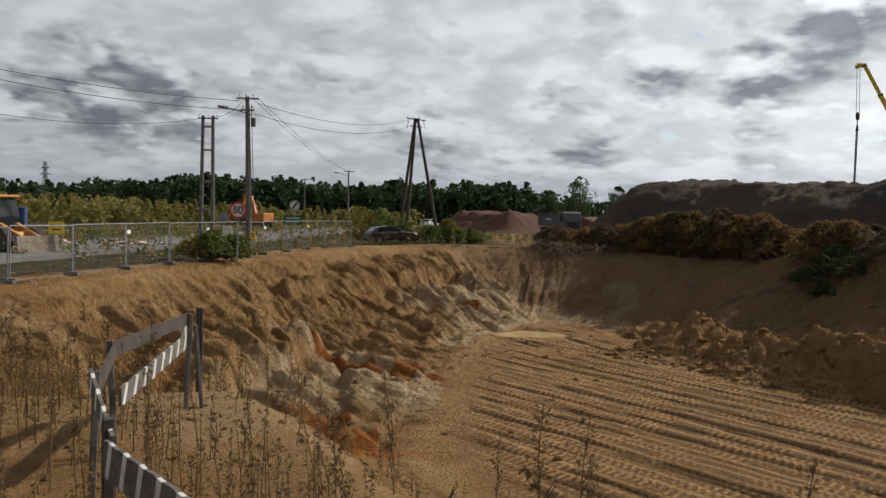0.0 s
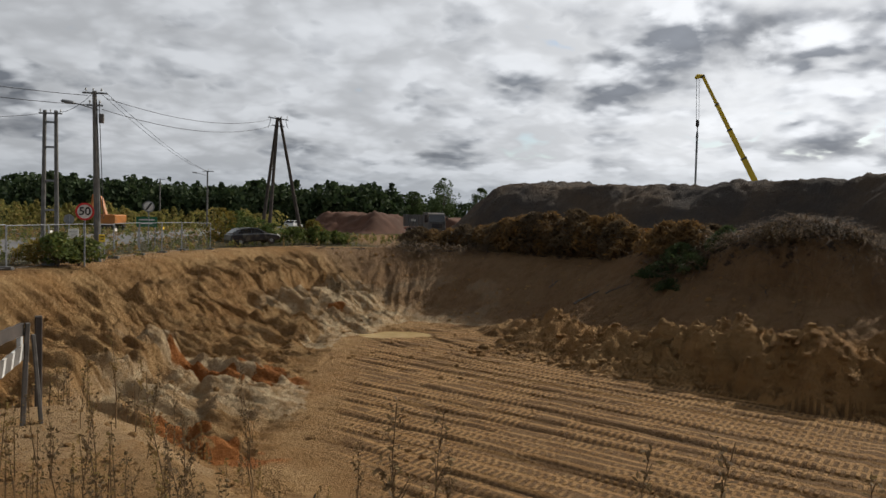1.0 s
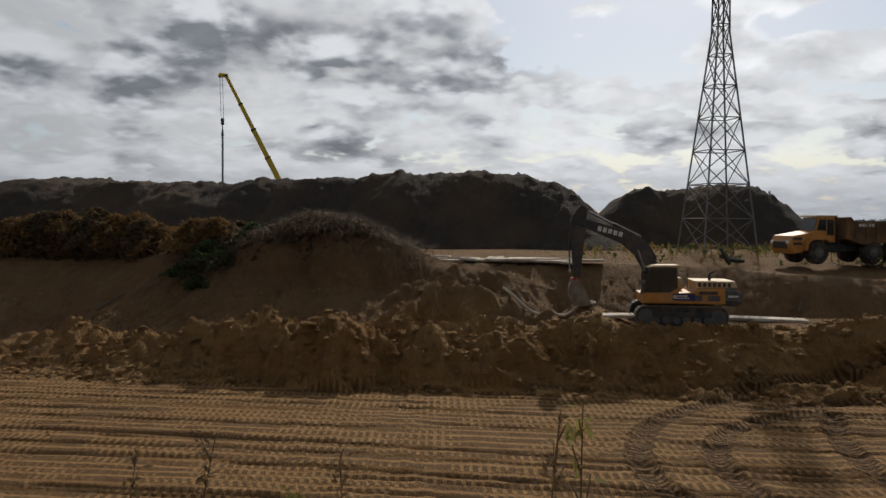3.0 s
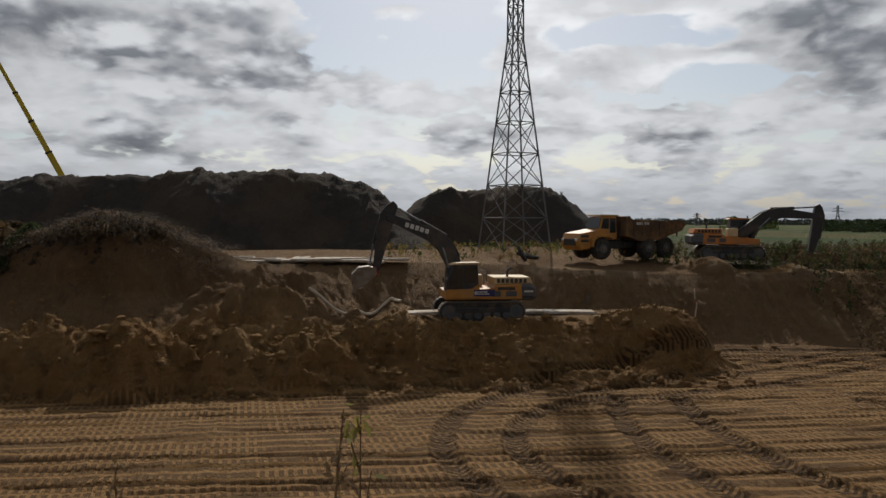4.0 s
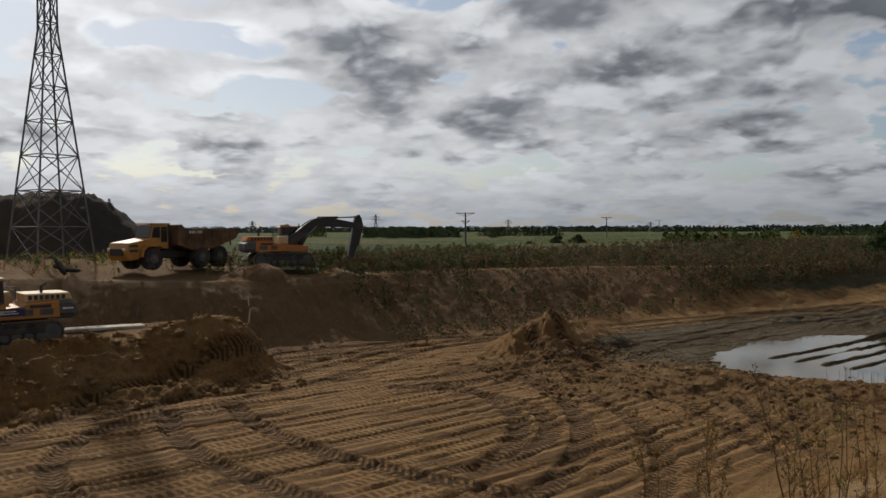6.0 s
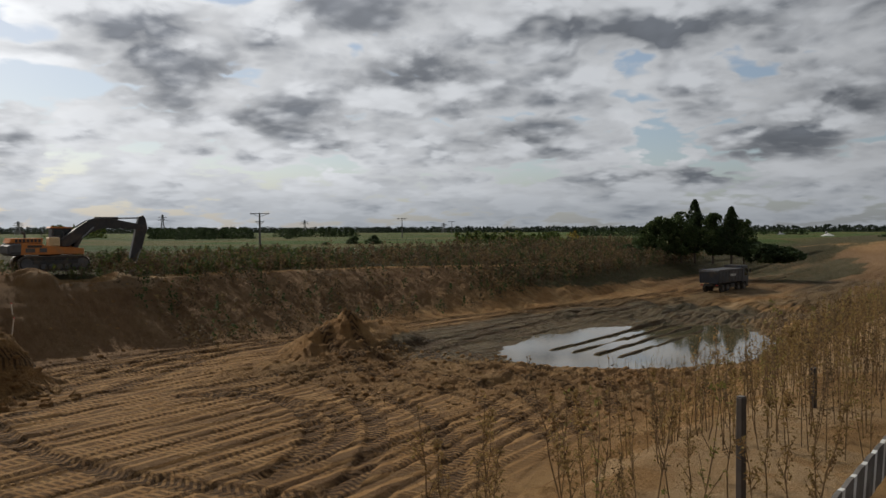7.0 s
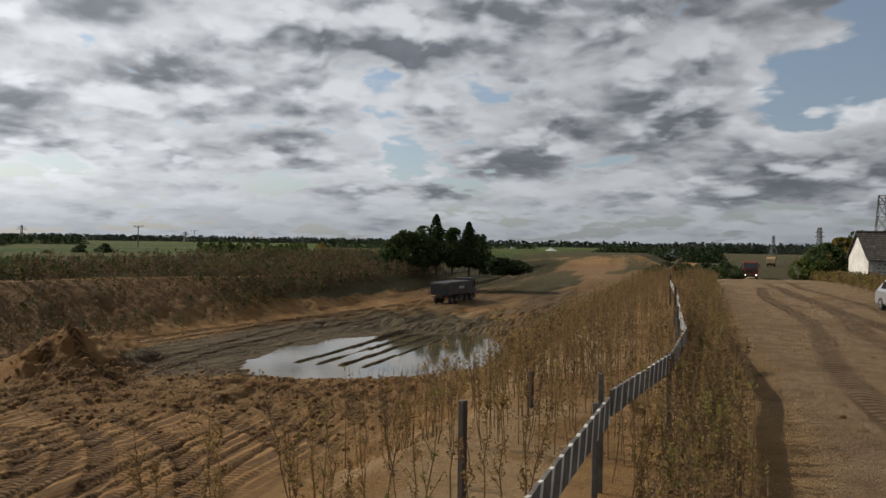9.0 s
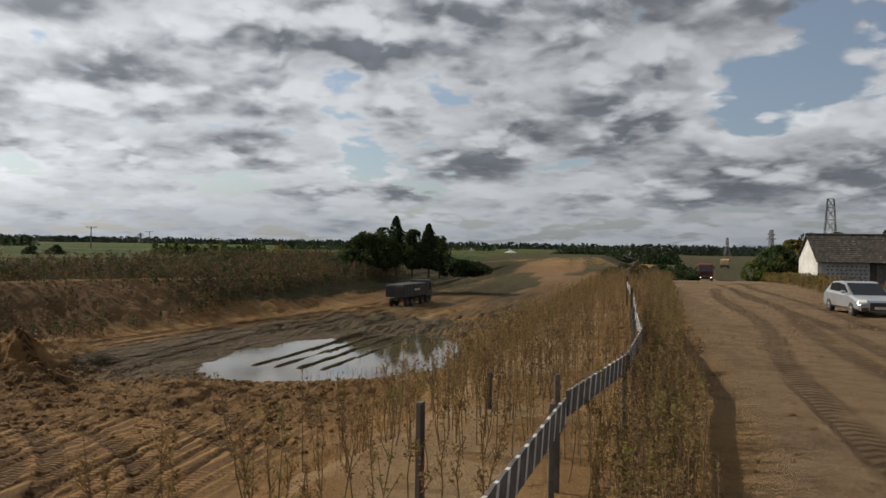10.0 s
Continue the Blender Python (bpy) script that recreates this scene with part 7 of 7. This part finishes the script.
def bush(x, y, z, h, rad, seed, mat, label, leaves=900, leaf=0.16, group="bushes", droop=0.0):
    r = np.random.RandomState(seed)
    t = thing("bush", pose(x, y, z), label, "bush", group)
    for i in range(5):
        a = r.uniform(0, math.tau)
        bm = B()
        rod(bm, (0, 0, -0.1), (math.cos(a) * rad * 0.6, math.sin(a) * rad * 0.6, h * 0.75), 0.03, 0.01, 5)
        part("stem", bm, M_bark, t)
    pts = crown_points(r, leaves, (0, 0, h * 0.05), rad, h * 0.85, 48)
    pts[:, 2] -= droop * np.hypot(pts[:, 0], pts[:, 1])
    crown = new("crown", leaf_mesh("crown", pts, leaf * (0.8 if droop else 1.0), mat, seed, 0.3, 4.0 if droop else 2.4))
    crown.parent = t
    return t


# brushwood along the far rim of the cutting
rr = random.Random(12)
for i in range(22):
    s = -47 + 1.25 * i
    p = 54.8 + rr.uniform(-0.6, 1.4) - (2.2 if s > -24 else 0) + (-2.5 if s < -45 else 0)
    tall = 2.1 + 2.0 * math.exp(-((s + 33) / 6.5) ** 2) + rr.uniform(-0.2, 0.4)
    b = W(s, p)
    m, lab = ((M_brownbrush, "dry brown brushwood bush on the rim"), (M_autumn, "rusty brown autumn bush on the rim of the cutting"), (M_autumn, "rusty brown autumn bush on the rim of the cutting"))[i % 3]
    bush(b.x, b.y, max(height(s, p), -0.3) - 0.15, tall, 2.1, 200 + i, m, lab, 3400, 0.14, "brushwood on the rim", 0.25)
for i in range(8):
    s, p = -31 + 1.7 * i, 57.5 + rr.uniform(-0.5, 0.8)
    b = W(s, p)
    bush(b.x, b.y, -0.2, 2.2 + rr.uniform(0, 0.5), 1.9, 240 + i, M_orangebrush if i > 1 else M_autumn, "bright orange autumn bush behind the brushwood", 1300, 0.13, "orange bushes")
for i, (s, p, h, q) in enumerate(((-21.5, 50.6, 1.5, 1.7), (-20.2, 49.6, 1.3, 1.6), (-22.6, 49.8, 0.9, 1.6), (-18.6, 51.2, 1.6, 1.4), (-21.2, 48.4, 0.5, 1.3))):
    b = W(s, p)
    bush(b.x, b.y, height(s, p) - 0.1, h, q, 260 + i, M_cut_green, "heap of cut green branches hanging over the edge", 1500, 0.12, "cut branches", 0.35)
for i, (s, p) in enumerate(((-16, 51.8), (-14, 52.6), (-12.2, 51.6), (-17.2, 53.2), (-15, 50.2), (-13, 50.0), (-11, 50.6), (-17.5, 50.8), (-19, 52.2), (-14.2, 48.8))):
    b = W(s, p)
    bush(b.x, b.y, height(s, p) - 0.35, 0.9, 1.5, 270 + i, M_brownbrush, "tangle of dead twigs on the soil heap", 700, 0.10, "brushwood on the heap")
for i, (x, y, h) in enumerate(((-11.9, 40.6, 1.7), (-11.2, 41.6, 1.4), (-12.7, 41.4, 1.3), (-3.2, 70.5, 2.0), (-1.2, 71.5, 1.7), (0.4, 73.0, 2.4), (1.0, 72.0, 1.8), (-4.8, 72.5, 2.6), (-7.5, 73.0, 3.4), (-6.2, 75.0, 3.2), (3.0, 74.0, 1.4))):
    bush(x, y, -0.1, h, 1.3 if h < 2.5 else 1.7, 280 + i, (M_shrub, M_shrub, M_yellowtree)[i % 3], "green leafy shrub growing beside the fence" if i < 3 else "yellow-green shrub at the rim of the cutting", 900, 0.13, "verge shrubs")

def twig_pile(s, p, seed, n=1200, reach=3.0):
    """Cut twigs thrown down in a tangle, each a thin crooked stick that sags outwards."""
    r = np.random.RandomState(seed)
    ss, pp = s + r.normal(size=n) * reach * 0.55, p + r.normal(size=n) * reach * 0.42
    zz, _ = ground_height(ss, pp)
    o = W(s, p, height(s, p))
    t = thing("brush_pile", Matrix.Translation(o), "tangled pile of dead brown twigs on the soil", "brush pile", "brush piles")
    ring = np.array([(math.cos(a), math.sin(a), 0) for a in (0, 2.094, 4.189)])
    for m, pick in ((M_stem, 0), (M_darkwood, 1), (M_stem, 2)):
        vs, fs = [], []
        for i in range(pick, n, 3):
            a = np.array(W(ss[i], pp[i], zz[i] + r.uniform(-0.05, 0.45))) - np.array(o)
            ang, ln = r.uniform(0, math.tau), r.uniform(0.6, 2.0)
            up = r.uniform(-0.2, 0.55)
            for j in range(3):
                b = a + np.array((math.cos(ang), math.sin(ang), up)) * ln / 3
                ang, up = ang + r.normal() * 0.35, up - 0.28
                k = len(vs) * 3
                w = 0.030 * (1 - j * 0.28)
                vs += [a + ring * w, b + ring * w * 0.72]
                fs += [(k, k + 1, k + 4, k + 3), (k + 1, k + 2, k + 5, k + 4), (k + 2, k, k + 3, k + 5)]
                a = b
        me = bpy.data.meshes.new("tangle")
        me.from_pydata(np.concatenate(vs).tolist(), [], fs)
        me.materials.append(m)
        ob = tagged(new("tangle", me), kind="stuff")
        ob.parent = t


for i, (s, p) in enumerate(((-15.5, 51.2), (-12.5, 50.8), (-18.5, 51.2), (-14.0, 49.4), (-21.0, 50.6), (-10.0, 51.2), (-45.0, 51.0), (-41.0, 54.0))):
    twig_pile(s, p, 820 + i)

# trees that stand apart
for i, (az, d, h, rad, z) in enumerate(((9.9, 150, 10.0, 2.6, 0), (7.6, 160, 7.6, 2.6, 0), (12.6, 165, 8.8, 2.4, 0), (14.0, 168, 9.2, 2.2, 0), (15.0, 170, 9.6, 2.0, 0))):
    x, y, _ = at(az, d)
    tree(x, y, z, h, rad, 300 + i, M_tree, "slender birch tree with thin grey-green crown", 2400, "round", 0.22, "birches beyond the site")
for i, (az, d, h, rad, shape) in enumerate(((121.0, 128, 7.8, 2.6, "round"), (121.9, 131, 9.8, 2.8, "cone"), (119.7, 127, 7.2, 2.8, "round"), (123.1, 129, 7.6, 2.4, "round"), (124.3, 128, 8.6, 2.6, "cone"), (125.1, 130, 6.6, 2.4, "round"), (118.7, 127, 5.6, 2.2, "round"))):
    x, y, _ = at(az, d)
    tree(x, y, -2.4, h, rad, 320 + i, M_tree if shape == "round" else M_pine, "dark tall tree in a clump beyond the cutting", 4200, shape, 0.22, "clump of trees")
for i, (az, d, h) in enumerate(((126.0, 126, 3.4), (127.0, 127, 3.0), (127.8, 128, 2.6), (117.6, 124, 3.0), (116.6, 124, 2.4))):
    x, y, _ = at(az, d)
    bush(x, y, -2.4, h, 2.6, 340 + i, M_pine, "dark rounded shrub under the trees", 1300, 0.26, "shrubs under the trees")
for i, (az, d, h, rad) in enumerate(((95.6, 150, 2.0, 1.2), (97.6, 158, 3.2, 1.4), (99.0, 156, 3.4, 1.6), (85.5, 260, 5.0, 3.0), (87.5, 262, 5.0, 2.6), (93.0, 265, 5.0, 2.4))):
    x, y, _ = at(az, d)
    bush(x, y, -1.4 if d < 200 else -1.0, h, rad, 350 + i, M_pine, "round dark bush standing in the green field", 1000, 0.2, "field bushes")
for i, (az, d, h, m) in enumerate(((148.4, 88, 4.4, M_tree), (149.3, 92, 5.0, M_yellowtree), (150.4, 95, 5.8, M_tree), (151.8, 98, 6.0, M_tree), (153.5, 96, 5.6, M_tree), (147.6, 86, 3.0, M_shrub), (155.0, 100, 6.4, M_tree))):
    x, y, _ = at(az, d)
    tree(x, y, -1.2, h, 2.2, 360 + i, m, "leafy tree behind the barn", 2600, "round", 0.2, "trees behind the barn")
for i in range(9):
    x, y, _ = at(137.6 + 0.65 * i, 126 + 7 * (i % 3))
    bush(x, y, -2.7, 2.6 + 0.4 * (i % 2), 2.4, 380 + i, M_pine if i % 2 else M_tree, "dark green roadside bush by the dirt road", 900, 0.22, "roadside bushes")


def woods(label, rows, mat, seed, name="wood"):
    """A far stand of trees: rows of azimuths, distance, height, foot, number."""
    r = np.random.RandomState(seed)
    pts, sizes = [], []
    for az0, az1, d, h, z, n in rows:
        for i in range(n):
            az, dd = az0 + (az1 - az0) * (i + r.uniform(0, 1)) / n, d * r.uniform(0.95, 1.06)
            x, y, _ = at(az, dd)
            hh = h * r.uniform(0.80, 1.08)
            shape = "cone" if r.uniform() < 0.45 else "round"
            p = crown_points(r, 240, (x, y, z), h * 0.46 * (0.75 if shape == "cone" else 1.15), hh * 0.95, 26, shape)
            pts.append(p)
            sizes.append(np.full(len(p), h * 0.085))
    P = np.concatenate(pts)
    ob = new(name, leaf_mesh(name, P, np.concatenate(sizes), mat, seed, 0.0, 1.3))
    return tagged(ob, label, "wood", kind="stuff")


woods("dark green wood along the road beyond the site", [(-31, -24, 230, 7.5, 0, 34), (-24, -18, 210, 9.0, 0, 34), (-19, -9, 190, 10.0, 0, 60), (-9, -1, 185, 9.0, 0, 46), (-4, 6.5, 150, 8.6, 0, 46), (4, 12, 170, 6.0, 0, 30), (-32, 10, 260, 9.5, 0, 120)], M_pine, 401)
woods("olive scrub in the rough field by the road", [(-33, -22, 120, 4.2, -0.3, 30), (-24, -13, 125, 4.0, -0.3, 30), (-14, -2, 118, 3.4, -0.3, 30)], M_weed_green, 402, "scrub")
woods("young green wood in the fields beyond the cutting", [(105.0, 112.5, 175, 4.4, -2.0, 40), (106, 113.5, 168, 2.8, -2.0, 26), (77.5, 80.5, 330, 7, -2.0, 12)], M_shrub, 403)
woods("dark plantation of firs far off in the fields", [(83.4, 90.2, 290, 6.0, -2.2, 60), (92.0, 94.6, 340, 6.2, -2.2, 14), (95.0, 97.6, 360, 6.4, -2.2, 14), (113.5, 118, 330, 6.5, -3, 24), (124, 129, 420, 7, -4, 22), (133.5, 142.0, 300, 7.6, -5.0, 60)], M_pine, 404)
woods("long line of woods on the horizon", [(60, 78, 900, 9.5, -2, 190), (78, 100, 1000, 10.5, -3, 270), (98, 125, 900, 12, -5, 330), (124, 170, 760, 12.5, -6, 420)], M_far_wood, 405)
woods("yellowing trees in the far wood", [(113.2, 113.9, 172, 4.6, -2, 3), (149, 150, 130, 4.0, -2, 5)], M_yellowtree, 406)


# ---- tall dry weeds ----
def weed_mesh(seed, h, mat, bushy=1.0):
    """One weed: crooked stem, side shoots, small leaves and seed heads; stem and leaves as two meshes."""
    r = np.random.RandomState(seed)
    bm = B()
    a, pts, last = Vector((0, 0, 0)), [], None
    lean = Vector((r.uniform(-0.10, 0.10), r.uniform(-0.10, 0.10), 1)) * h / 6
    knots = [a]
    for i in range(6):
        b = a + lean + Vector((r.uniform(-0.02, 0.02), r.uniform(-0.02, 0.02), 0)) * h
        rod(bm, a, b, 0.008 * (1 - i * 0.13), 0.008 * (1 - (i + 1) * 0.13), 4)
        a = b
        knots.append(a)
    for i in range(int(14 * bushy)):
        k = r.uniform(0.25, 0.98)
        j = min(int(k * 6), 5)
        o = knots[j].lerp(knots[j + 1], k * 6 - j)
        ang, ln = r.uniform(0, math.tau), h * r.uniform(0.08, 0.2) * (1.25 - k)
        e = o + Vector((math.cos(ang) * ln * 0.6, math.sin(ang) * ln * 0.6, ln))
        rod(bm, o, e, 0.0035, 0.0015, 3)
        for q in range(int(10 * bushy)):
            c = o.lerp(e, r.uniform(0.15, 1.05))
            pts.append((c.x + r.normal() * 0.012, c.y + r.normal() * 0.012, c.z + r.normal() * 0.012))
    for q in range(int(30 * bushy)):
        k = r.uniform(0.45, 1.0)
        j = min(int(k * 6), 5)
        c = knots[j].lerp(knots[j + 1], k * 6 - j)
        pts.append((c.x + r.normal() * 0.02, c.y + r.normal() * 0.02, c.z))
    return shaped("stem", bm, M_stem), leaf_mesh("leaves", pts, 0.013, mat, seed, 0.2, 2.4)


WEEDS = [weed_mesh(500 + i, 1.0 + 0.12 * (i % 4), (M_weed, M_weed, M_weed_dark, M_weed_green)[i % 4], 0.8 + 0.2 * (i % 3)) for i in range(10)]


def weed(x, y, k, kind, turn, z=None):
    t = thing("weed", Matrix.Translation(Vector((x, y, (ground_at(x, y) if z is None else z) - 0.03))) @ pose(0, 0, 0, random.uniform(-5, 5), random.uniform(-5, 5), turn) @ Matrix.Scale(k, 4),
              ("tall dry yellow-brown weed with a branching stem", "tall dry yellow-brown weed with a branching stem", "dark dead weed with bare seed heads", "green weed turning yellow")[kind % 4], "weed", "tall weeds")
    for n, me in zip(("stem", "leaves"), WEEDS[kind]):
        o = tagged(new(n, me), kind="stuff")
        o.parent = t
    return t


def spread(count, s0, s1, p0, p1, seed, keep):
    """Random plan points in a strip that pass a test."""
    r = random.Random(seed)
    out = []
    while len(out) < count:
        s, p = r.uniform(s0, s1), r.uniform(p0, p1)
        if keep(s, p, r):
            out.append((s, p))
    return out


rw = random.Random(77)
SPOTS = [(sp, (2, 2, 6, 6, 9, 1)) for sp in spread(110, -16, -4.2, -1.5, 6.4, 1, lambda s, p, r: r.random() < (0.9 if p < 3.2 else 0.35) and math.hypot(s, p) > 4.3)]
SPOTS += [(sp, (0, 1, 4, 5, 8, 2, 6, 3)) for sp in spread(170, 4.5, 20, -0.9, 4.6, 2, lambda s, p, r: math.hypot(s, p) > 5.2 and r.random() < (0.95 if p > 1.4 or p < 0.3 else 0.5))]
SPOTS += [(sp, (2, 6)) for sp in spread(12, -4, 5, 4.3, 6.8, 3, lambda s, p, r: True)]
for (s, p), kinds in SPOTS:
    q = W(s, p)
    weed(q.x, q.y, rw.uniform(0.8, 1.4) * (0.7 if abs(s) < 4.2 else 1.0), rw.choice(kinds), rw.uniform(0, 360))


# single tall weeds at the brow of the near bank
for x, y, tall, kind in ((2.42, 1.75, 2.30, 3), (2.50, 1.72, 2.15, 6), (2.36, 1.82, 2.0, 2), (1.84, 3.60, 1.95, 2), (1.70, 3.75, 1.75, 6), (0.63, 4.45, 1.9, 2), (0.80, 4.60, 1.75, 6), (2.50, 3.20, 1.62, 3), (2.42, 3.30, 1.55, 7), (2.76, 3.04, 1.75, 6),
                         (-0.9, 5.2, 1.25, 2), (-1.2, 5.5, 1.3, 6), (-0.5, 5.6, 1.2, 2), (-1.6, 6.0, 1.5, 6)):
    weed(x, y, tall / (1.0 + 0.12 * (kind % 4)), kind, 40 * x)


def weed_strip(label, spots, seed, mats, tall, leaf=0.035, per=46, spreadw=0.10, name="weeds"):
    """Weeds past counting: stems and leaves of a strip, one object a colour."""
    r = np.random.RandomState(seed)
    groups = [[] for _ in mats]
    feet, tips = [], []
    zz, _ = ground_height([a for a, b in spots], [b for a, b in spots])
    for (s, p), z in zip(spots, zz):
        h = tall * r.uniform(0.6, 1.25)
        o = W(s, p, z)
        e = o + Vector((r.normal() * 0.06 * h, r.normal() * 0.06 * h, h))
        feet.append(o)
        tips.append(e)
        k = r.uniform(0.25, 1.03, per)[:, None]
        c = np.array(o)[None] * (1 - k) + np.array(e)[None] * k
        c += r.normal(size=(per, 3)) * spreadw * h * (1.15 - k)
        groups[r.randint(len(mats))].append(c)
    feet, tips = np.array([v[:] for v in feet]), np.array([v[:] for v in tips])
    ring = np.array([(math.cos(a), math.sin(a), 0) for a in (0, 2.094, 4.189)])
    n = len(feet)
    vs = np.concatenate([(feet - (0, 0, 0.05))[:, None] + ring * 0.009, tips[:, None] + ring * 0.003], 1).reshape(-1, 3)
    i = np.arange(n)[:, None] * 6
    fs = np.concatenate([i + np.array(q) for q in ((0, 1, 4, 3), (1, 2, 5, 4), (2, 0, 3, 5))])
    me = bpy.data.meshes.new("stems")
    me.from_pydata(vs.tolist(), [], fs.tolist())
    me.materials.append(M_stem)
    root = tagged(new(name, me), label, "weeds", kind="stuff")
    for m, g in zip(mats, groups):
        if g:
            ob = new("leaves", leaf_mesh("leaves", np.concatenate(g), leaf, m, seed, 0.2, 2.2))
            ob.parent = root
    return root


weed_strip("thick growth of dry yellow weeds between the barrier and the cutting", spread(1500, 11, 70, -0.9, 4.9, 5, lambda s, p, r: r.random() < (0.9 if p > 1.6 or p < 0.0 else 0.6)), 600, (M_weed, M_weed_dark, M_weed_dark, M_weed, M_weed), 1.3, 0.022, 60, 0.075)
weed_strip("dry weeds along the verge of the dirt road", spread(1300, 5.0, 66, -2.1, 0.3, 6, lambda s, p, r: p > -0.62 - 0.019 * s and p < 0.25 - 0.012 * s), 601, (M_weed_dark, M_weed_dark, M_weed_green, M_weed), 1.05, 0.022, 60, 0.09)
weed_strip("dry weeds on the bare shoulder by the barrier", spread(520, -17, -4.5, -3.5, 3.8, 7, lambda s, p, r: math.hypot(s, p) > 4.6), 602, (M_weed_dark, M_weed, M_weed_dark), 0.75, 0.02, 50)
weed_strip("weeds spilling down the near bank towards the pond", spread(800, 26, 80, 4.2, 9.5, 8, lambda s, p, r: r.random() < 0.3 + 0.7 * (p < 7)), 603, (M_weed, M_weed_dark, M_weed_green), 1.2, 0.05, 34)
weed_strip("dark dead reeds and weeds on the far bank", spread(3200, 32, 135, 41, 58, 9, lambda s, p, r: r.random() < (0.9 if s > 66 else 0.8 if p > 49 + 0.15 * (60 - s) else 0.22)), 604, (M_brownbrush, M_brownbrush, M_cut_green, M_weed_dark), 1.5, 0.13, 22, 0.22)
weed_strip("low weeds on the ground round the pylon", spread(300, 4, 30, 58, 82, 10, lambda s, p, r: True), 605, (M_weed_green, M_weed, M_shrub), 0.7, 0.10, 16, 0.3)
weed_strip("green and yellow scrub on the far rim", spread(900, 24, 60, 53, 66, 11, lambda s, p, r: r.random() < 0.3 + 0.7 * (s > 36)), 606, (M_shrub, M_brownbrush, M_shrub, M_cut_green), 1.0, 0.09, 40, 0.3)
weed_strip("tall grass on the verge before the barn", spread(700, 44, 80, -13.5, -10.5, 12, lambda s, p, r: True), 607, (M_weed, M_weed_dark, M_weed_green), 0.8, 0.07, 24)
weed_strip("rough grass and weeds beside the asphalt road", spread(1500, -92, -40, 6, 62, 13, lambda s, p, r: (p - 8) > -(s + 50) * 1.25 - 26 and edge_distance(np.array([s]), np.array([p]), RIM)[0][0] > 0.8 and not edge_distance(np.array([s]), np.array([p]), RIM)[1][0]), 608, (M_weed_green, M_shrub, M_weed), 0.55, 0.09, 16, 0.3)
weed_strip("sparse reeds standing in the shallow pond", spread(260, 42, 62, 13, 19, 14, lambda s, p, r: r.random() < 0.5), 609, (M_weed_green, M_weed), 0.6, 0.02, 10)
weed_strip("thin weeds on the brow of the left bank", spread(160, -20, -11, 3.5, 11, 15, lambda s, p, r: r.random() < 0.4), 610, (M_weed_dark, M_weed), 0.7, 0.03, 20)


# ---- crumbled lumps of soil ----
def clods(label, spots, seed, lo, hi):
    """Loose lumps past counting, half sunk in the ground."""
    r = np.random.RandomState(seed)
    bm = B()
    bmesh.ops.create_icosphere(bm, subdivisions=1, radius=1.0)
    base = np.array([v.co[:] for v in bm.verts])
    tri = np.array([[v.index for v in f.verts] for f in bm.faces])
    bm.free()
    zz, _ = ground_height([a for a, b in spots], [b for a, b in spots])
    vs, fs = [], []
    for i, ((s, p), z) in enumerate(zip(spots, zz)):
        k = lo + (hi - lo) * r.uniform() ** 3
        q = base * (1 + r.uniform(-0.3, 0.3, (len(base), 1))) * k * np.array([r.uniform(0.7, 1.3), r.uniform(0.7, 1.3), r.uniform(0.5, 0.85)])
        o = W(s, p, z + k * 0.2)
        vs.append(q + np.array(o))
        fs.append(tri + i * len(base))
    me = bpy.data.meshes.new("soil_lumps")
    me.from_pydata(np.concatenate(vs).tolist(), [], np.concatenate(fs).tolist())
    me.materials.append(M_ground)
    return tagged(new("soil_lumps", me), label, "soil lumps", kind="stuff")


clods("loose lumps of soil along the foot of the far bank", spread(2600, -28, 20, 34.5, 42, 21, lambda s, p, r: True), 700, 0.04, 0.28)
clods("loose lumps of soil before the pond", spread(1900, 27, 48, 10, 35, 22, lambda s, p, r: abs(s - 34 + 0.25 * (p - 20)) < 9), 701, 0.03, 0.17)
clods("crumbled lumps of sand on the steep end bank", spread(1100, -50, -16, 4, 48, 23, lambda s, p, r: -0.9 * s - 22 < p + 6), 702, 0.03, 0.16)
clods("crumbled lumps of soil on the far bank", spread(900, -48, 60, 43, 54, 24, lambda s, p, r: True), 703, 0.03, 0.2)
clods("pebbles and crumbs of sand on the near shoulder", spread(1500, -16, -3, 2, 9, 25, lambda s, p, r: True), 704, 0.01, 0.06)
clods("crumbs of dried mud on the dirt road", spread(1200, 5, 50, -10, -1, 26, lambda s, p, r: True), 705, 0.01, 0.06)
clods("clods along the wheel ruts on the floor", spread(600, -20, 34, 14, 36, 27, lambda s, p, r: True), 706, 0.01, 0.05)


# ---- what moves ----
def motions():
    for machine, rows, L, stick in ((near_digger, NEAR_DIG, 5.6, 3.2), (far_digger, FAR_DIG, 5.8, 3.3)):
        for i in range(3):
            walk(machine[1 + i], [(t, linkage(L, stick, a, b, c)[i]) for t, a, b, c in rows])
    ahead = Vector((math.cos(radians(PIT_TURN)), math.sin(radians(PIT_TURN)), 0))
    walk(pit_truck, [(t, Matrix.Translation(PIT_TRUCK + ahead * (1.3 * (7.5 - t)) + Vector((0, 0, 0.06 * max(0, 7.5 - t) / 7.5))) @ pose(0, 0, 0, 0, 0, PIT_TURN)) for t in (0.0, 5.0, 7.5, 10.0)])
    ahead = Vector((math.cos(radians(ROAD_TURN)), math.sin(radians(ROAD_TURN)), 0))
    walk(road_truck, [(t, Matrix.Translation(ROAD_TRUCK + ahead * (5.0 * (t - 9.0))) @ pose(0, 0, 0, 0, 0, ROAD_TURN)) for t in (0.0, 8.0, 10.0)])


motions()
